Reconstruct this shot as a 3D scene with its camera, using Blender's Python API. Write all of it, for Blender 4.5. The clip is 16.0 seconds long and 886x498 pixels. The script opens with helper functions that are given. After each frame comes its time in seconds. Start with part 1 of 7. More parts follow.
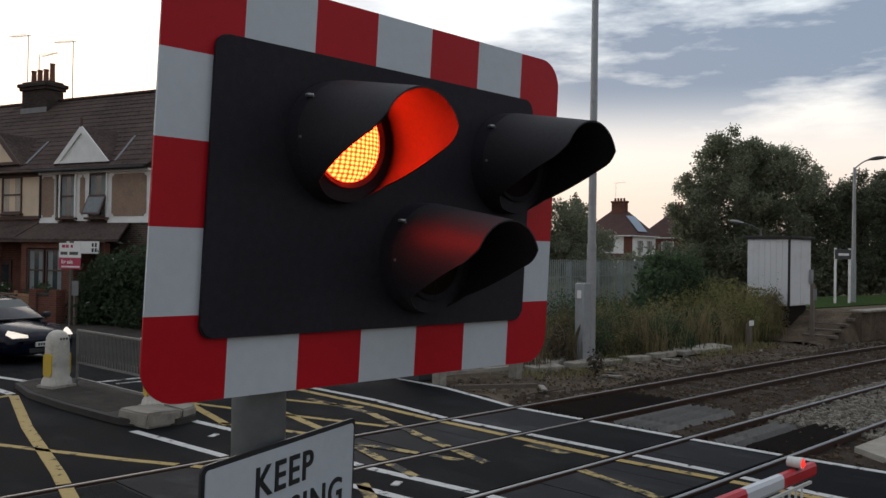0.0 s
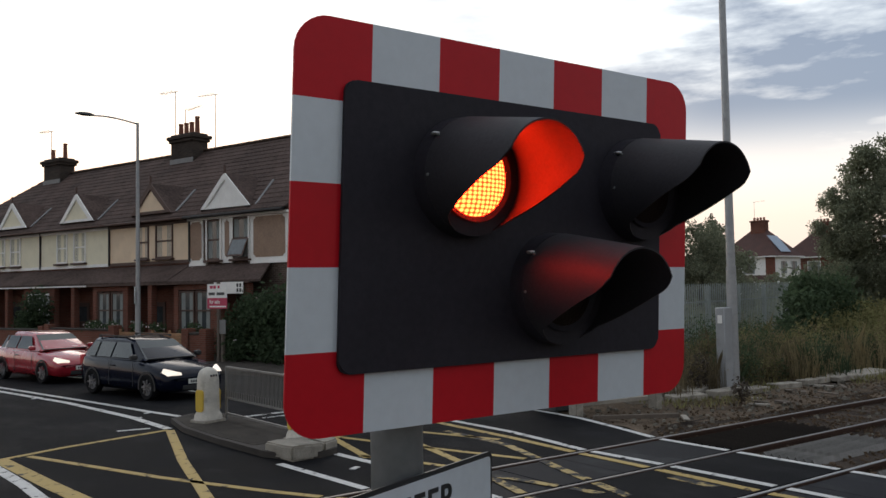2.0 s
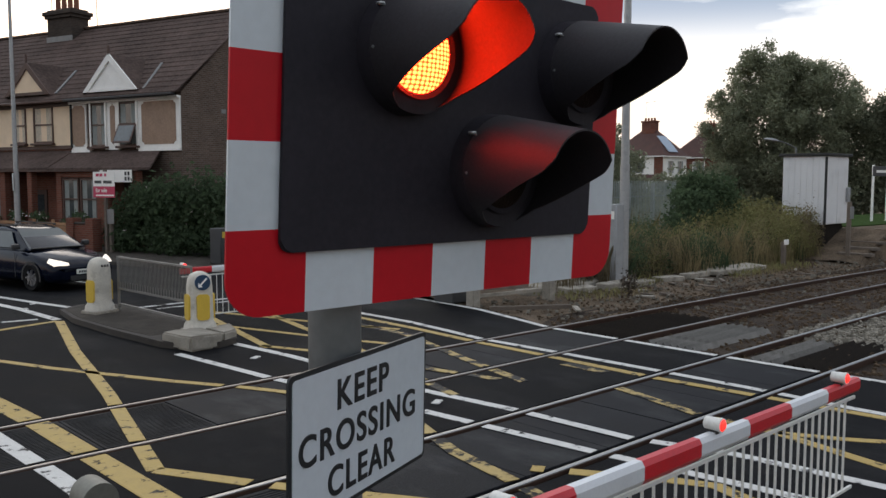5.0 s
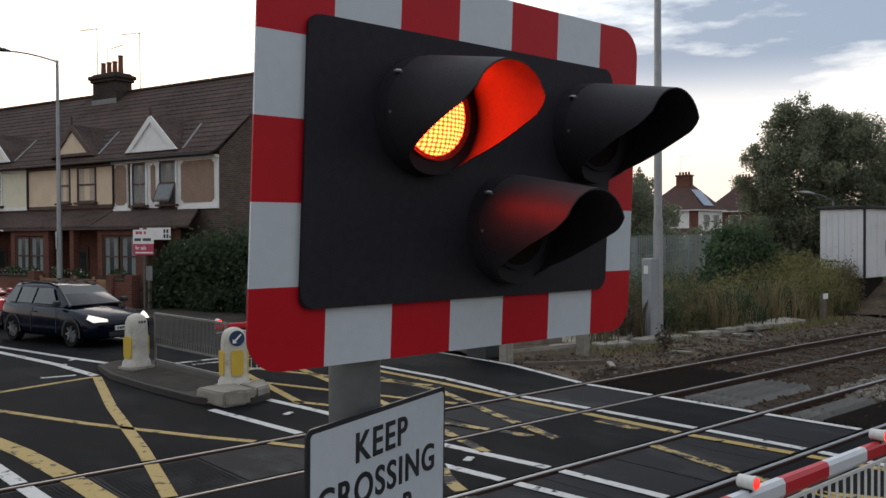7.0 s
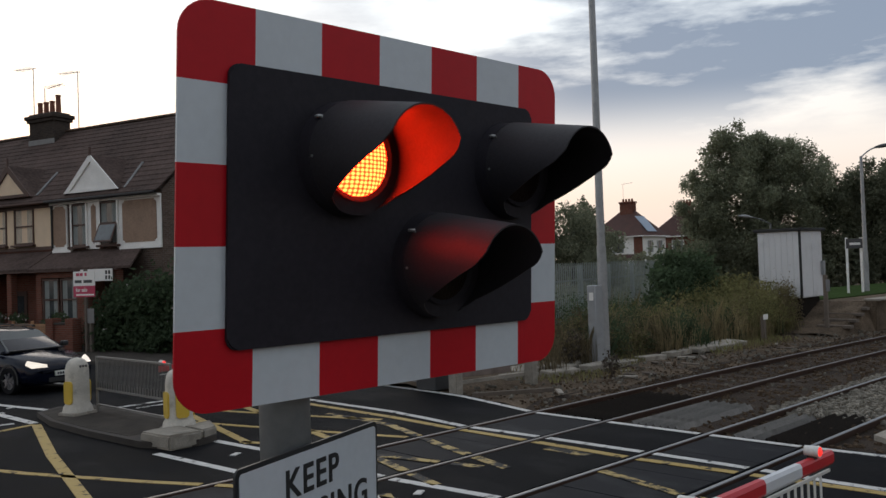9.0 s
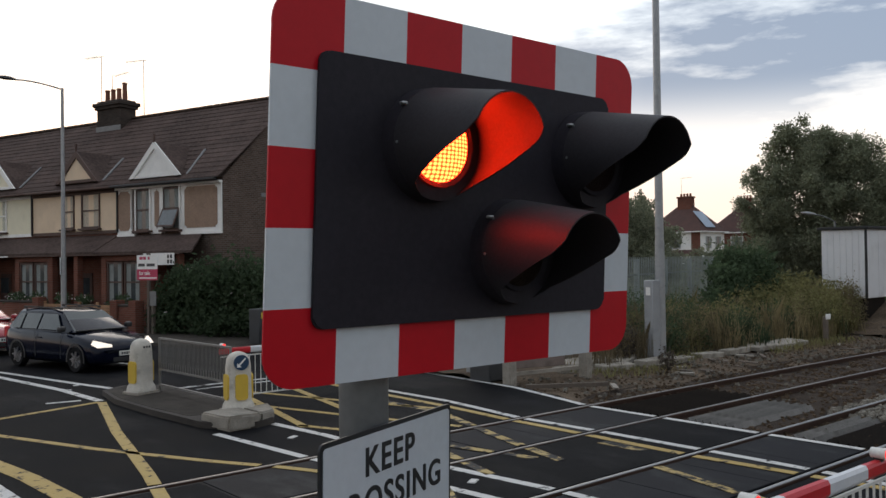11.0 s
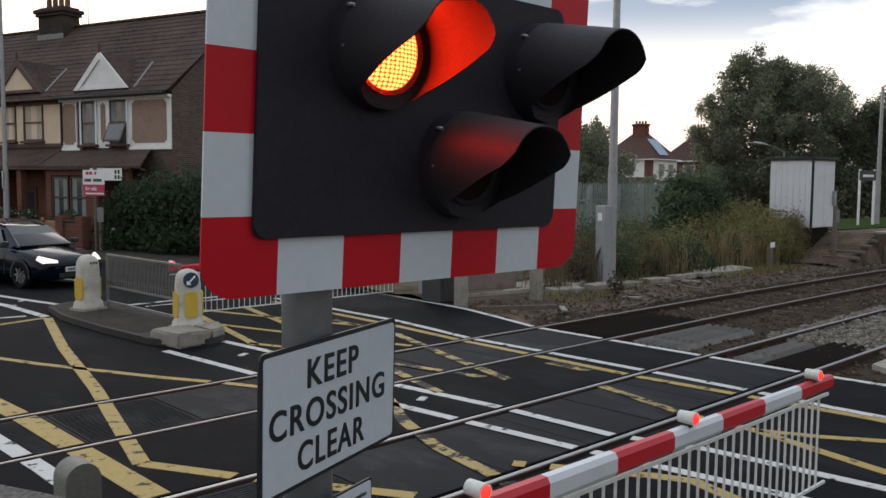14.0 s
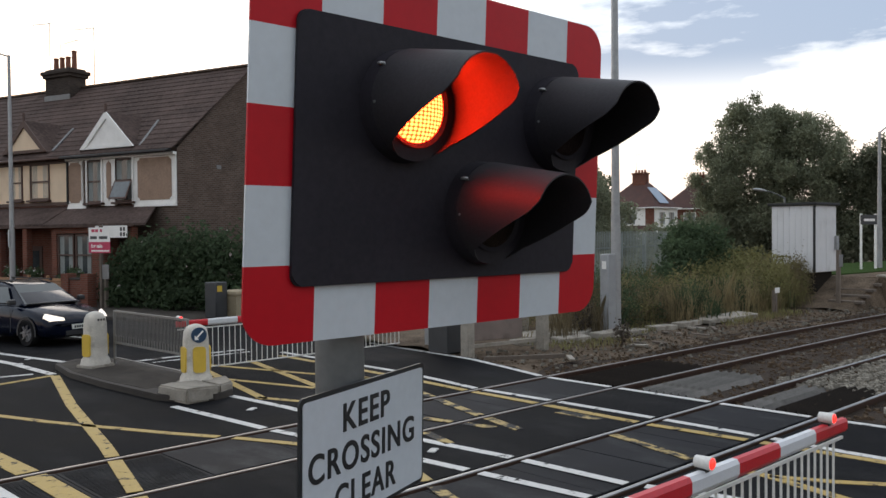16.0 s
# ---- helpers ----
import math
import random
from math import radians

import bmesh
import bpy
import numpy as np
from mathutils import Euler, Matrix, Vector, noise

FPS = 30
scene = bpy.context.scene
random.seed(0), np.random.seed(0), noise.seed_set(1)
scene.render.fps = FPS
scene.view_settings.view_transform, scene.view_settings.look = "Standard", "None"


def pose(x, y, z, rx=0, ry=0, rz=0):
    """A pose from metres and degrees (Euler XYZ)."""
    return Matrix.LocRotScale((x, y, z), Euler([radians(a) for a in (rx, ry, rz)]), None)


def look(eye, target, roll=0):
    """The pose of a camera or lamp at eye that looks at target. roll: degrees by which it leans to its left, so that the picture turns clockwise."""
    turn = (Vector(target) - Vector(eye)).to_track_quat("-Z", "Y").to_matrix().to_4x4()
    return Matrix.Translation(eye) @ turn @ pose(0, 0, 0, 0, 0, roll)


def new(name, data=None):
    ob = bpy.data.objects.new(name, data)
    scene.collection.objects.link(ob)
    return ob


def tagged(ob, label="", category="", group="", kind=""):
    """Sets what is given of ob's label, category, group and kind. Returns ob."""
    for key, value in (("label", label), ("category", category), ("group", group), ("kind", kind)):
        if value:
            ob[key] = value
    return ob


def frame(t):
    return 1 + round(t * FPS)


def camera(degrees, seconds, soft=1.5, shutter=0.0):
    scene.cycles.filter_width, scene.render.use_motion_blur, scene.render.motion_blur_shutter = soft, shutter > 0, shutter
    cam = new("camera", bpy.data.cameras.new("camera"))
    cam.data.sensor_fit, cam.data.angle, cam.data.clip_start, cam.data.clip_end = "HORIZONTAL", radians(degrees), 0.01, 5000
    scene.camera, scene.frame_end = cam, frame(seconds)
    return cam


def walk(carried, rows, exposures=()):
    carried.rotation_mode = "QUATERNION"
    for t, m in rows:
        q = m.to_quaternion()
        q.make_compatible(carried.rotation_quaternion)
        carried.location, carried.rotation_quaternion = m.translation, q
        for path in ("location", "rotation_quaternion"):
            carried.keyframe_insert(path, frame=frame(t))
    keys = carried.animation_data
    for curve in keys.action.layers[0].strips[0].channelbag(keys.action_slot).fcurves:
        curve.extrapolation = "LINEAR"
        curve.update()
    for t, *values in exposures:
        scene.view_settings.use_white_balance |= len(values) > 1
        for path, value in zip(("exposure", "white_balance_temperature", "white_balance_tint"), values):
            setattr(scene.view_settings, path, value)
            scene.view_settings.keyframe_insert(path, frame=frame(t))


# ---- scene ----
cam = camera(55.1, 16.0)
PATH = [
    (0, (-0.410, -4.802, 2.613), (1.0009, -3.3845, 2.6311), 0.90),
    (0.5, (-0.402, -4.796, 2.610), (0.9864, -3.3570, 2.6273), 0.88),
    (1, (-0.412, -4.789, 2.616), (0.9077, -3.2869, 2.6715), 0.50),
    (1.5, (-0.417, -4.812, 2.617), (0.8517, -3.2680, 2.6907), 0.23),
    (2, (-0.413, -4.810, 2.618), (0.7640, -3.1952, 2.7080), -1.04),
    (2.5, (-0.405, -4.818, 2.619), (0.7856, -3.2115, 2.6722), -3.27),
    (3, (-0.377, -4.867, 2.596), (0.9814, -3.4008, 2.5216), -3.73),
    (3.2, (-0.373, -4.895, 2.594), (1.0497, -3.4945, 2.4786), -3.09),
    (5.3, (-0.486, -4.695, 2.577), (0.8572, -3.2209, 2.4230), 0.74),
    (5.5, (-0.482, -4.692, 2.573), (0.8409, -3.1979, 2.4369), 0.77),
    (6, (-0.495, -4.724, 2.586), (0.8172, -3.2151, 2.5498), 0.41),
    (6.5, (-0.498, -4.755, 2.592), (0.7770, -3.2135, 2.5912), -0.22),
    (7, (-0.486, -4.787, 2.590), (0.8190, -3.2714, 2.5596), -0.35),
    (7.5, (-0.506, -4.845, 2.593), (0.8270, -3.3535, 2.6117), -1.57),
    (8, (-0.484, -4.882, 2.607), (0.8907, -3.4307, 2.6655), -2.90),
    (10.3, (-0.490, -4.880, 2.592), (0.8995, -3.4412, 2.5691), -0.53),
    (10.5, (-0.505, -4.875, 2.591), (0.8479, -3.4029, 2.5489), -0.72),
    (11, (-0.558, -4.862, 2.589), (0.7431, -3.3433, 2.6135), -0.76),
    (11.5, (-0.564, -4.852, 2.584), (0.7291, -3.3263, 2.5762), -0.62),
    (12, (-0.563, -4.853, 2.581), (0.7209, -3.3200, 2.5476), -0.94),
    (12.5, (-0.562, -4.853, 2.580), (0.7179, -3.3176, 2.5222), -1.27),
    (13, (-0.555, -4.843, 2.576), (0.7211, -3.3056, 2.4892), -1.21),
    (13.5, (-0.546, -4.849, 2.570), (0.7393, -3.3201, 2.4682), -1.12),
    (14, (-0.514, -4.843, 2.560), (0.8621, -3.4000, 2.4031), 0.47),
    (14.2, (-0.537, -4.862, 2.554), (0.8160, -3.3970, 2.3925), 0.75),
    (14.5, (-0.537, -4.868, 2.557), (0.8092, -3.3971, 2.4036), -0.48),
    (15, (-0.568, -4.858, 2.568), (0.7339, -3.3420, 2.4899), -3.02),
    (15.5, (-0.593, -4.864, 2.555), (0.7825, -3.4131, 2.5154), -1.00),
    (16, (-0.618, -4.853, 2.550), (0.7588, -3.4020, 2.5144), -0.53),
]
walk(cam, [(t, look(eye, target, roll)) for t, eye, target, roll in PATH], [(0, 0.10), (0.5, 0.0), (1.5, 0.22), (2.0, 0.24), (2.5, 0.06), (3.0, 0.36), (3.2, 0.40), (5.5, 0.66), (6.0, 0.66), (6.5, 0.46), (7.5, 0.40), (8, 0.08), (10.5, 0.07), (11, 0.36), (12, 0.24), (12.5, 0.30), (13.5, 0.58), (14.5, 0.56), (15, 0.58), (16, 0.76)])


# ---- world and light ----
world = bpy.data.worlds.new("world")
scene.world = world
world.use_nodes = True
wn, wl = world.node_tree.nodes, world.node_tree.links
wn.clear()


def wnode(kind, **values):
    n = wn.new(kind)
    for k, v in values.items():
        n.inputs[k].default_value = v
    return n


sky = wn.new("ShaderNodeTexSky")
sky.sky_type, sky.sun_disc = "NISHITA", False
sky.sun_elevation, sky.sun_rotation, sky.air_density, sky.dust_density = radians(3.0), radians(20), 1.0, 2.5
coord = wn.new("ShaderNodeTexCoord")
split = wn.new("ShaderNodeSeparateXYZ")
wl.new(coord.outputs["Generated"], split.inputs[0])
haze = wn.new("ShaderNodeValToRGB")
for p, c in ((0.0, (0.82, 0.66, 0.60, 1)), (0.07, (0.90, 0.75, 0.66, 1)), (0.15, (0.96, 0.91, 0.87, 1)), (0.26, (0.92, 0.97, 1.0, 1)), (0.45, (0.72, 0.80, 0.90, 1)), (1.0, (0.44, 0.52, 0.64, 1))):
    e = haze.color_ramp.elements.new(p)
    e.color = c
haze.color_ramp.elements.remove(haze.color_ramp.elements[0])
haze.color_ramp.elements.remove(haze.color_ramp.elements[-1])
wl.new(split.outputs["Z"], haze.inputs["Fac"])
# the west, ahead and to the left, is the bright side
west = wn.new("ShaderNodeVectorMath")
west.operation = "DOT_PRODUCT"
west.inputs[1].default_value = (0.42, 0.90, 0.1)
wl.new(coord.outputs["Generated"], west.inputs[0])
glow = wn.new("ShaderNodeMapRange")
glow.inputs["From Min"].default_value, glow.inputs["From Max"].default_value = -0.8, 0.95
glow.inputs["To Min"].default_value, glow.inputs["To Max"].default_value = 0.48, 1.10
wl.new(west.outputs["Value"], glow.inputs["Value"])
lit = wn.new("ShaderNodeVectorMath")
lit.operation = "SCALE"
wl.new(haze.outputs["Color"], lit.inputs[0])
wl.new(glow.outputs["Result"], lit.inputs["Scale"])
# broken cloud, flattened towards the horizon
flat = wn.new("ShaderNodeMapping")
flat.inputs["Scale"].default_value = (2.6, 2.6, 11.0)
flat.inputs["Location"].default_value = (0.35, 0.1, 0.2)
wl.new(coord.outputs["Generated"], flat.inputs["Vector"])
puff = wnode("ShaderNodeTexNoise", Scale=1.5, Detail=8.0, Roughness=0.55)
wl.new(flat.outputs[0], puff.inputs["Vector"])
cloud = wn.new("ShaderNodeValToRGB")
cloud.color_ramp.elements[0].position, cloud.color_ramp.elements[1].position = 0.47, 0.62
# the cloud bank grows denser along the railway
bank = wn.new("ShaderNodeMapRange")
bank.interpolation_type = "SMOOTHSTEP"
bank.inputs["From Min"].default_value, bank.inputs["From Max"].default_value = 0.55, 0.92
bank.inputs["To Min"].default_value, bank.inputs["To Max"].default_value = 0.0, 0.125
wl.new(split.outputs["X"], bank.inputs["Value"])
cover = wn.new("ShaderNodeMath")
cover.operation = "ADD"
wl.new(puff.outputs["Fac"], cover.inputs[0])
wl.new(bank.outputs["Result"], cover.inputs[1])
wl.new(cover.outputs[0], cloud.inputs["Fac"])
high = wn.new("ShaderNodeMapRange")
high.interpolation_type = "SMOOTHSTEP"
high.inputs["From Min"].default_value, high.inputs["From Max"].default_value = 0.11, 0.20
wl.new(split.outputs["Z"], high.inputs["Value"])
thin = wn.new("ShaderNodeMapRange")
thin.interpolation_type = "SMOOTHSTEP"
thin.inputs["From Min"].default_value, thin.inputs["From Max"].default_value = 0.86, 0.99
thin.inputs["To Min"].default_value, thin.inputs["To Max"].default_value = 1.0, 0.25
wl.new(west.outputs["Value"], thin.inputs["Value"])
thick = wn.new("ShaderNodeMath")
thick.operation = "MULTIPLY"
wl.new(high.outputs["Result"], thick.inputs[0])
wl.new(thin.outputs["Result"], thick.inputs[1])
mask = wn.new("ShaderNodeMath")
mask.operation = "MULTIPLY"
wl.new(cloud.outputs["Color"], mask.inputs[0])
wl.new(thick.outputs[0], mask.inputs[1])
overcast = wn.new("ShaderNodeMix")
overcast.data_type = "RGBA"
overcast.inputs[7].default_value = (0.25, 0.31, 0.42, 1)
wl.new(mask.outputs[0], overcast.inputs[0])
wl.new(lit.outputs[0], overcast.inputs[6])
clear = wn.new("ShaderNodeVectorMath")
clear.operation = "SCALE"
clear.inputs["Scale"].default_value = 0.03
wl.new(sky.outputs["Color"], clear.inputs[0])
both = wn.new("ShaderNodeVectorMath")
both.operation = "ADD"
wl.new(clear.outputs[0], both.inputs[0])
wl.new(overcast.outputs[2], both.inputs[1])
ground_glow = wn.new("ShaderNodeBackground")
ground_glow.inputs["Strength"].default_value = 0.95
wl.new(both.outputs[0], ground_glow.inputs["Color"])
out = wn.new("ShaderNodeOutputWorld")
wl.new(ground_glow.outputs[0], out.inputs[0])

sun = new("sun", bpy.data.lights.new("sun", "SUN"))
sun.data.energy, sun.data.angle, sun.data.color = 0.25, radians(25), (1.0, 0.86, 0.72)
sun.matrix_world = look((0, 0, 30), (-9, -19, 20))

# ---- materials ----


def material(name, colour, rough=0.6, metal=0.0, vary=0.25, scale=6.0, fine=60.0, bump=0.15, other=None, spots=0.0, per_piece=0.0, spec=0.5, coat=0.0, depth=0.01):
    """A surface whose colour drifts at two scales, with fine relief and a roughness that follows it."""
    m = bpy.data.materials.new(name)
    m.use_nodes = True
    nt = m.node_tree
    nodes, links = nt.nodes, nt.links
    bsdf = nodes["Principled BSDF"]
    bsdf.inputs["Metallic"].default_value = metal
    bsdf.inputs["Specular IOR Level"].default_value = spec
    bsdf.inputs["Coat Weight"].default_value = coat
    tc = nodes.new("ShaderNodeTexCoord")
    big = nodes.new("ShaderNodeTexNoise")
    big.inputs["Scale"].default_value, big.inputs["Detail"].default_value = scale, 5.0
    small = nodes.new("ShaderNodeTexNoise")
    small.inputs["Scale"].default_value, small.inputs["Detail"].default_value = fine, 3.0
    for n in (big, small):
        links.new(tc.outputs["Object"], n.inputs["Vector"])
    mixed = nodes.new("ShaderNodeMath")
    mixed.operation = "ADD"
    links.new(big.outputs["Fac"], mixed.inputs[0])
    links.new(small.outputs["Fac"], mixed.inputs[1])
    ramp = nodes.new("ShaderNodeMapRange")
    ramp.inputs["From Min"].default_value, ramp.inputs["From Max"].default_value = 0.65, 1.35
    links.new(mixed.outputs[0], ramp.inputs["Value"])
    lo = tuple(c * (1 - vary) for c in colour)
    hi = tuple(min(1.0, c * (1 + vary)) for c in (other or colour))
    mix = nodes.new("ShaderNodeMix")
    mix.data_type = "RGBA"
    mix.inputs[6].default_value, mix.inputs[7].default_value = (*lo, 1), (*hi, 1)
    links.new(ramp.outputs["Result"], mix.inputs[0])
    last = mix.outputs[2]
    if spots:
        st = nodes.new("ShaderNodeTexNoise")
        st.inputs["Scale"].default_value, st.inputs["Detail"].default_value = scale * 0.6 + 0.7, 8.0
        links.new(tc.outputs["Object"], st.inputs["Vector"])
        sr = nodes.new("ShaderNodeMapRange")
        sr.inputs["From Min"].default_value, sr.inputs["From Max"].default_value = 0.55, 0.72
        sr.inputs["To Max"].default_value = spots
        links.new(st.outputs["Fac"], sr.inputs["Value"])
        dirt = nodes.new("ShaderNodeMix")
        dirt.data_type = "RGBA"
        dirt.inputs[7].default_value = (colour[0] * 0.35 + 0.01, colour[1] * 0.33 + 0.008, colour[2] * 0.3 + 0.006, 1)
        links.new(sr.outputs["Result"], dirt.inputs[0])
        links.new(last, dirt.inputs[6])
        last = dirt.outputs[2]
    if per_piece:
        info = nodes.new("ShaderNodeObjectInfo")
        geo = nodes.new("ShaderNodeNewGeometry")
        su = nodes.new("ShaderNodeMath")
        su.operation = "ADD"
        links.new(info.outputs["Random"], su.inputs[0])
        links.new(geo.outputs["Random Per Island"], su.inputs[1])
        fr = nodes.new("ShaderNodeMapRange")
        fr.inputs["From Max"].default_value = 2.0
        fr.inputs["To Min"].default_value, fr.inputs["To Max"].default_value = 1 - per_piece, 1 + per_piece
        links.new(su.outputs[0], fr.inputs["Value"])
        hsv = nodes.new("ShaderNodeHueSaturation")
        links.new(fr.outputs["Result"], hsv.inputs["Value"])
        links.new(last, hsv.inputs["Color"])
        last = hsv.outputs["Color"]
    links.new(last, bsdf.inputs["Base Color"])
    rr = nodes.new("ShaderNodeMapRange")
    rr.inputs["To Min"].default_value, rr.inputs["To Max"].default_value = max(0.02, rough - 0.12), min(1.0, rough + 0.12)
    links.new(big.outputs["Fac"], rr.inputs["Value"])
    links.new(rr.outputs["Result"], bsdf.inputs["Roughness"])
    if bump:
        bp = nodes.new("ShaderNodeBump")
        bp.inputs["Strength"].default_value, bp.inputs["Distance"].default_value = bump, depth
        links.new(mixed.outputs[0], bp.inputs["Height"])
        links.new(bp.outputs["Normal"], bsdf.inputs["Normal"])
    return m


def worn(name, paint, under, wear=0.5, scale=5.0, rough=0.55):
    """Road paint rubbed away in places down to what lies under it."""
    m = material(name, paint, rough, 0, 0.12, 8, 90, 0.2, spec=0.1)
    nodes, links = m.node_tree.nodes, m.node_tree.links
    bsdf = nodes["Principled BSDF"]
    last = bsdf.inputs["Base Color"].links[0].from_socket
    tc = nodes.new("ShaderNodeTexCoord")
    n = nodes.new("ShaderNodeTexNoise")
    n.inputs["Scale"].default_value, n.inputs["Detail"].default_value, n.inputs["Roughness"].default_value = scale, 9.0, 0.68
    links.new(tc.outputs["Object"], n.inputs["Vector"])
    r = nodes.new("ShaderNodeMapRange")
    r.inputs["From Min"].default_value, r.inputs["From Max"].default_value = 0.72 - wear * 0.35, 0.78 - wear * 0.35
    links.new(n.outputs["Fac"], r.inputs["Value"])
    mx = nodes.new("ShaderNodeMix")
    mx.data_type = "RGBA"
    mx.inputs[7].default_value = (*under, 1)
    links.new(r.outputs["Result"], mx.inputs[0])
    links.new(last, mx.inputs[6])
    links.new(mx.outputs[2], bsdf.inputs["Base Color"])
    return m


def brickwork(name, a, b, mortar, length=0.225, height=0.075):
    m = material(name, a, 0.9, 0, 0.2, 3, 40, 0.2, spec=0.1)
    nodes, links = m.node_tree.nodes, m.node_tree.links
    bsdf = nodes["Principled BSDF"]
    tc = nodes.new("ShaderNodeTexCoord")
    sp = nodes.new("ShaderNodeSeparateXYZ")
    links.new(tc.outputs["Object"], sp.inputs[0])
    ad = nodes.new("ShaderNodeMath")
    ad.operation = "ADD"
    links.new(sp.outputs["X"], ad.inputs[0])
    links.new(sp.outputs["Y"], ad.inputs[1])
    cb = nodes.new("ShaderNodeCombineXYZ")
    links.new(ad.outputs[0], cb.inputs["X"])
    links.new(sp.outputs["Z"], cb.inputs["Y"])
    br = nodes.new("ShaderNodeTexBrick")
    br.inputs["Color1"].default_value, br.inputs["Color2"].default_value, br.inputs["Mortar"].default_value = (*a, 1), (*b, 1), (*mortar, 1)
    br.inputs["Scale"].default_value, br.inputs["Brick Width"].default_value, br.inputs["Row Height"].default_value = 1.0, length, height
    br.inputs["Mortar Size"].default_value, br.inputs["Bias"].default_value = 0.008, -0.1
    links.new(cb.outputs[0], br.inputs["Vector"])
    mx = nodes.new("ShaderNodeMix")
    mx.data_type, mx.blend_type = "RGBA", "MULTIPLY"
    mx.inputs[0].default_value = 0.6
    ns = nodes.new("ShaderNodeTexNoise")
    ns.inputs["Scale"].default_value, ns.inputs["Detail"].default_value = 0.9, 6.0
    links.new(tc.outputs["Object"], ns.inputs["Vector"])
    links.new(br.outputs["Color"], mx.inputs[6])
    links.new(ns.outputs["Fac"], mx.inputs[7])
    links.new(mx.outputs[2], bsdf.inputs["Base Color"])
    return m


def emitter(name, colour, strength, grid=0.0):
    m = bpy.data.materials.new(name)
    m.use_nodes = True
    nodes, links = m.node_tree.nodes, m.node_tree.links
    bsdf = nodes["Principled BSDF"]
    bsdf.inputs["Base Color"].default_value = (*[c * 0.4 for c in colour], 1)
    bsdf.inputs["Roughness"].default_value = 0.2
    bsdf.inputs["Emission Color"].default_value = (*colour, 1)
    bsdf.inputs["Emission Strength"].default_value = strength
    if grid:
        tc = nodes.new("ShaderNodeTexCoord")
        mp = nodes.new("ShaderNodeMapping")
        mp.inputs["Scale"].default_value = (grid, 0.001, grid * 1.35)
        links.new(tc.outputs["Object"], mp.inputs[0])
        vo = nodes.new("ShaderNodeTexVoronoi")
        vo.inputs["Scale"].default_value, vo.inputs["Randomness"].default_value = 1.0, 0.12
        links.new(mp.outputs[0], vo.inputs["Vector"])
        mr = nodes.new("ShaderNodeMapRange")
        mr.inputs["From Min"].default_value, mr.inputs["From Max"].default_value = 0.18, 0.56
        mr.inputs["To Min"].default_value, mr.inputs["To Max"].default_value = strength * 2.1, strength * 0.10
        links.new(vo.outputs["Distance"], mr.inputs["Value"])
        links.new(mr.outputs["Result"], bsdf.inputs["Emission Strength"])
    return m


def glass(name, colour=(0.03, 0.035, 0.04), rough=0.06):
    m = material(name, colour, rough, 0, 0.3, 1.5, 8, 0.03, spec=0.8)
    return m


def leafy(m, amount=0.45):
    """Lets light through thin leaves."""
    nodes, links = m.node_tree.nodes, m.node_tree.links
    bsdf, last = nodes["Principled BSDF"], nodes["Material Output"]
    tr = nodes.new("ShaderNodeBsdfTranslucent")
    links.new(bsdf.inputs["Base Color"].links[0].from_socket, tr.inputs["Color"])
    mx = nodes.new("ShaderNodeMixShader")
    mx.inputs[0].default_value = amount
    links.new(bsdf.outputs[0], mx.inputs[1])
    links.new(tr.outputs[0], mx.inputs[2])
    links.new(mx.outputs[0], last.inputs["Surface"])
    return m


ASPHALT = (0.0068, 0.0070, 0.0084)
m_asphalt = material("asphalt", ASPHALT, 0.78, 0, 0.55, 0.9, 120, 0.6, spots=0.35, depth=0.006, spec=0.05)
m_footway = material("footway_asphalt", (0.045, 0.045, 0.049), 0.8, 0, 0.3, 0.9, 110, 0.5, spots=0.3, depth=0.006)
m_rubber = material("rubber_deck", (0.0145, 0.0150, 0.0175), 0.66, 0, 0.7, 1.1, 60, 0.4, spots=0.4, per_piece=0.25, depth=0.006, spec=0.06)


def scuffed(m, pale, amount, scale, low, high):
    """Rubbed pale patches and streaks along the lanes."""
    nodes, links = m.node_tree.nodes, m.node_tree.links
    bsdf = nodes["Principled BSDF"]
    last = bsdf.inputs["Base Color"].links[0].from_socket
    geo = nodes.new("ShaderNodeNewGeometry")
    mp = nodes.new("ShaderNodeMapping")
    mp.inputs["Scale"].default_value = (scale, scale * 0.45, scale)
    links.new(geo.outputs["Position"], mp.inputs["Vector"])
    n = nodes.new("ShaderNodeTexNoise")
    n.inputs["Scale"].default_value, n.inputs["Detail"].default_value, n.inputs["Roughness"].default_value = 1.0, 8.0, 0.66
    links.new(mp.outputs[0], n.inputs["Vector"])
    r = nodes.new("ShaderNodeMapRange")
    r.inputs["From Min"].default_value, r.inputs["From Max"].default_value, r.inputs["To Max"].default_value = low, high, amount
    links.new(n.outputs["Fac"], r.inputs["Value"])
    mx = nodes.new("ShaderNodeMix")
    mx.data_type = "RGBA"
    mx.inputs[7].default_value = (*pale, 1)
    links.new(r.outputs["Result"], mx.inputs[0])
    links.new(last, mx.inputs[6])
    links.new(mx.outputs[2], bsdf.inputs["Base Color"])


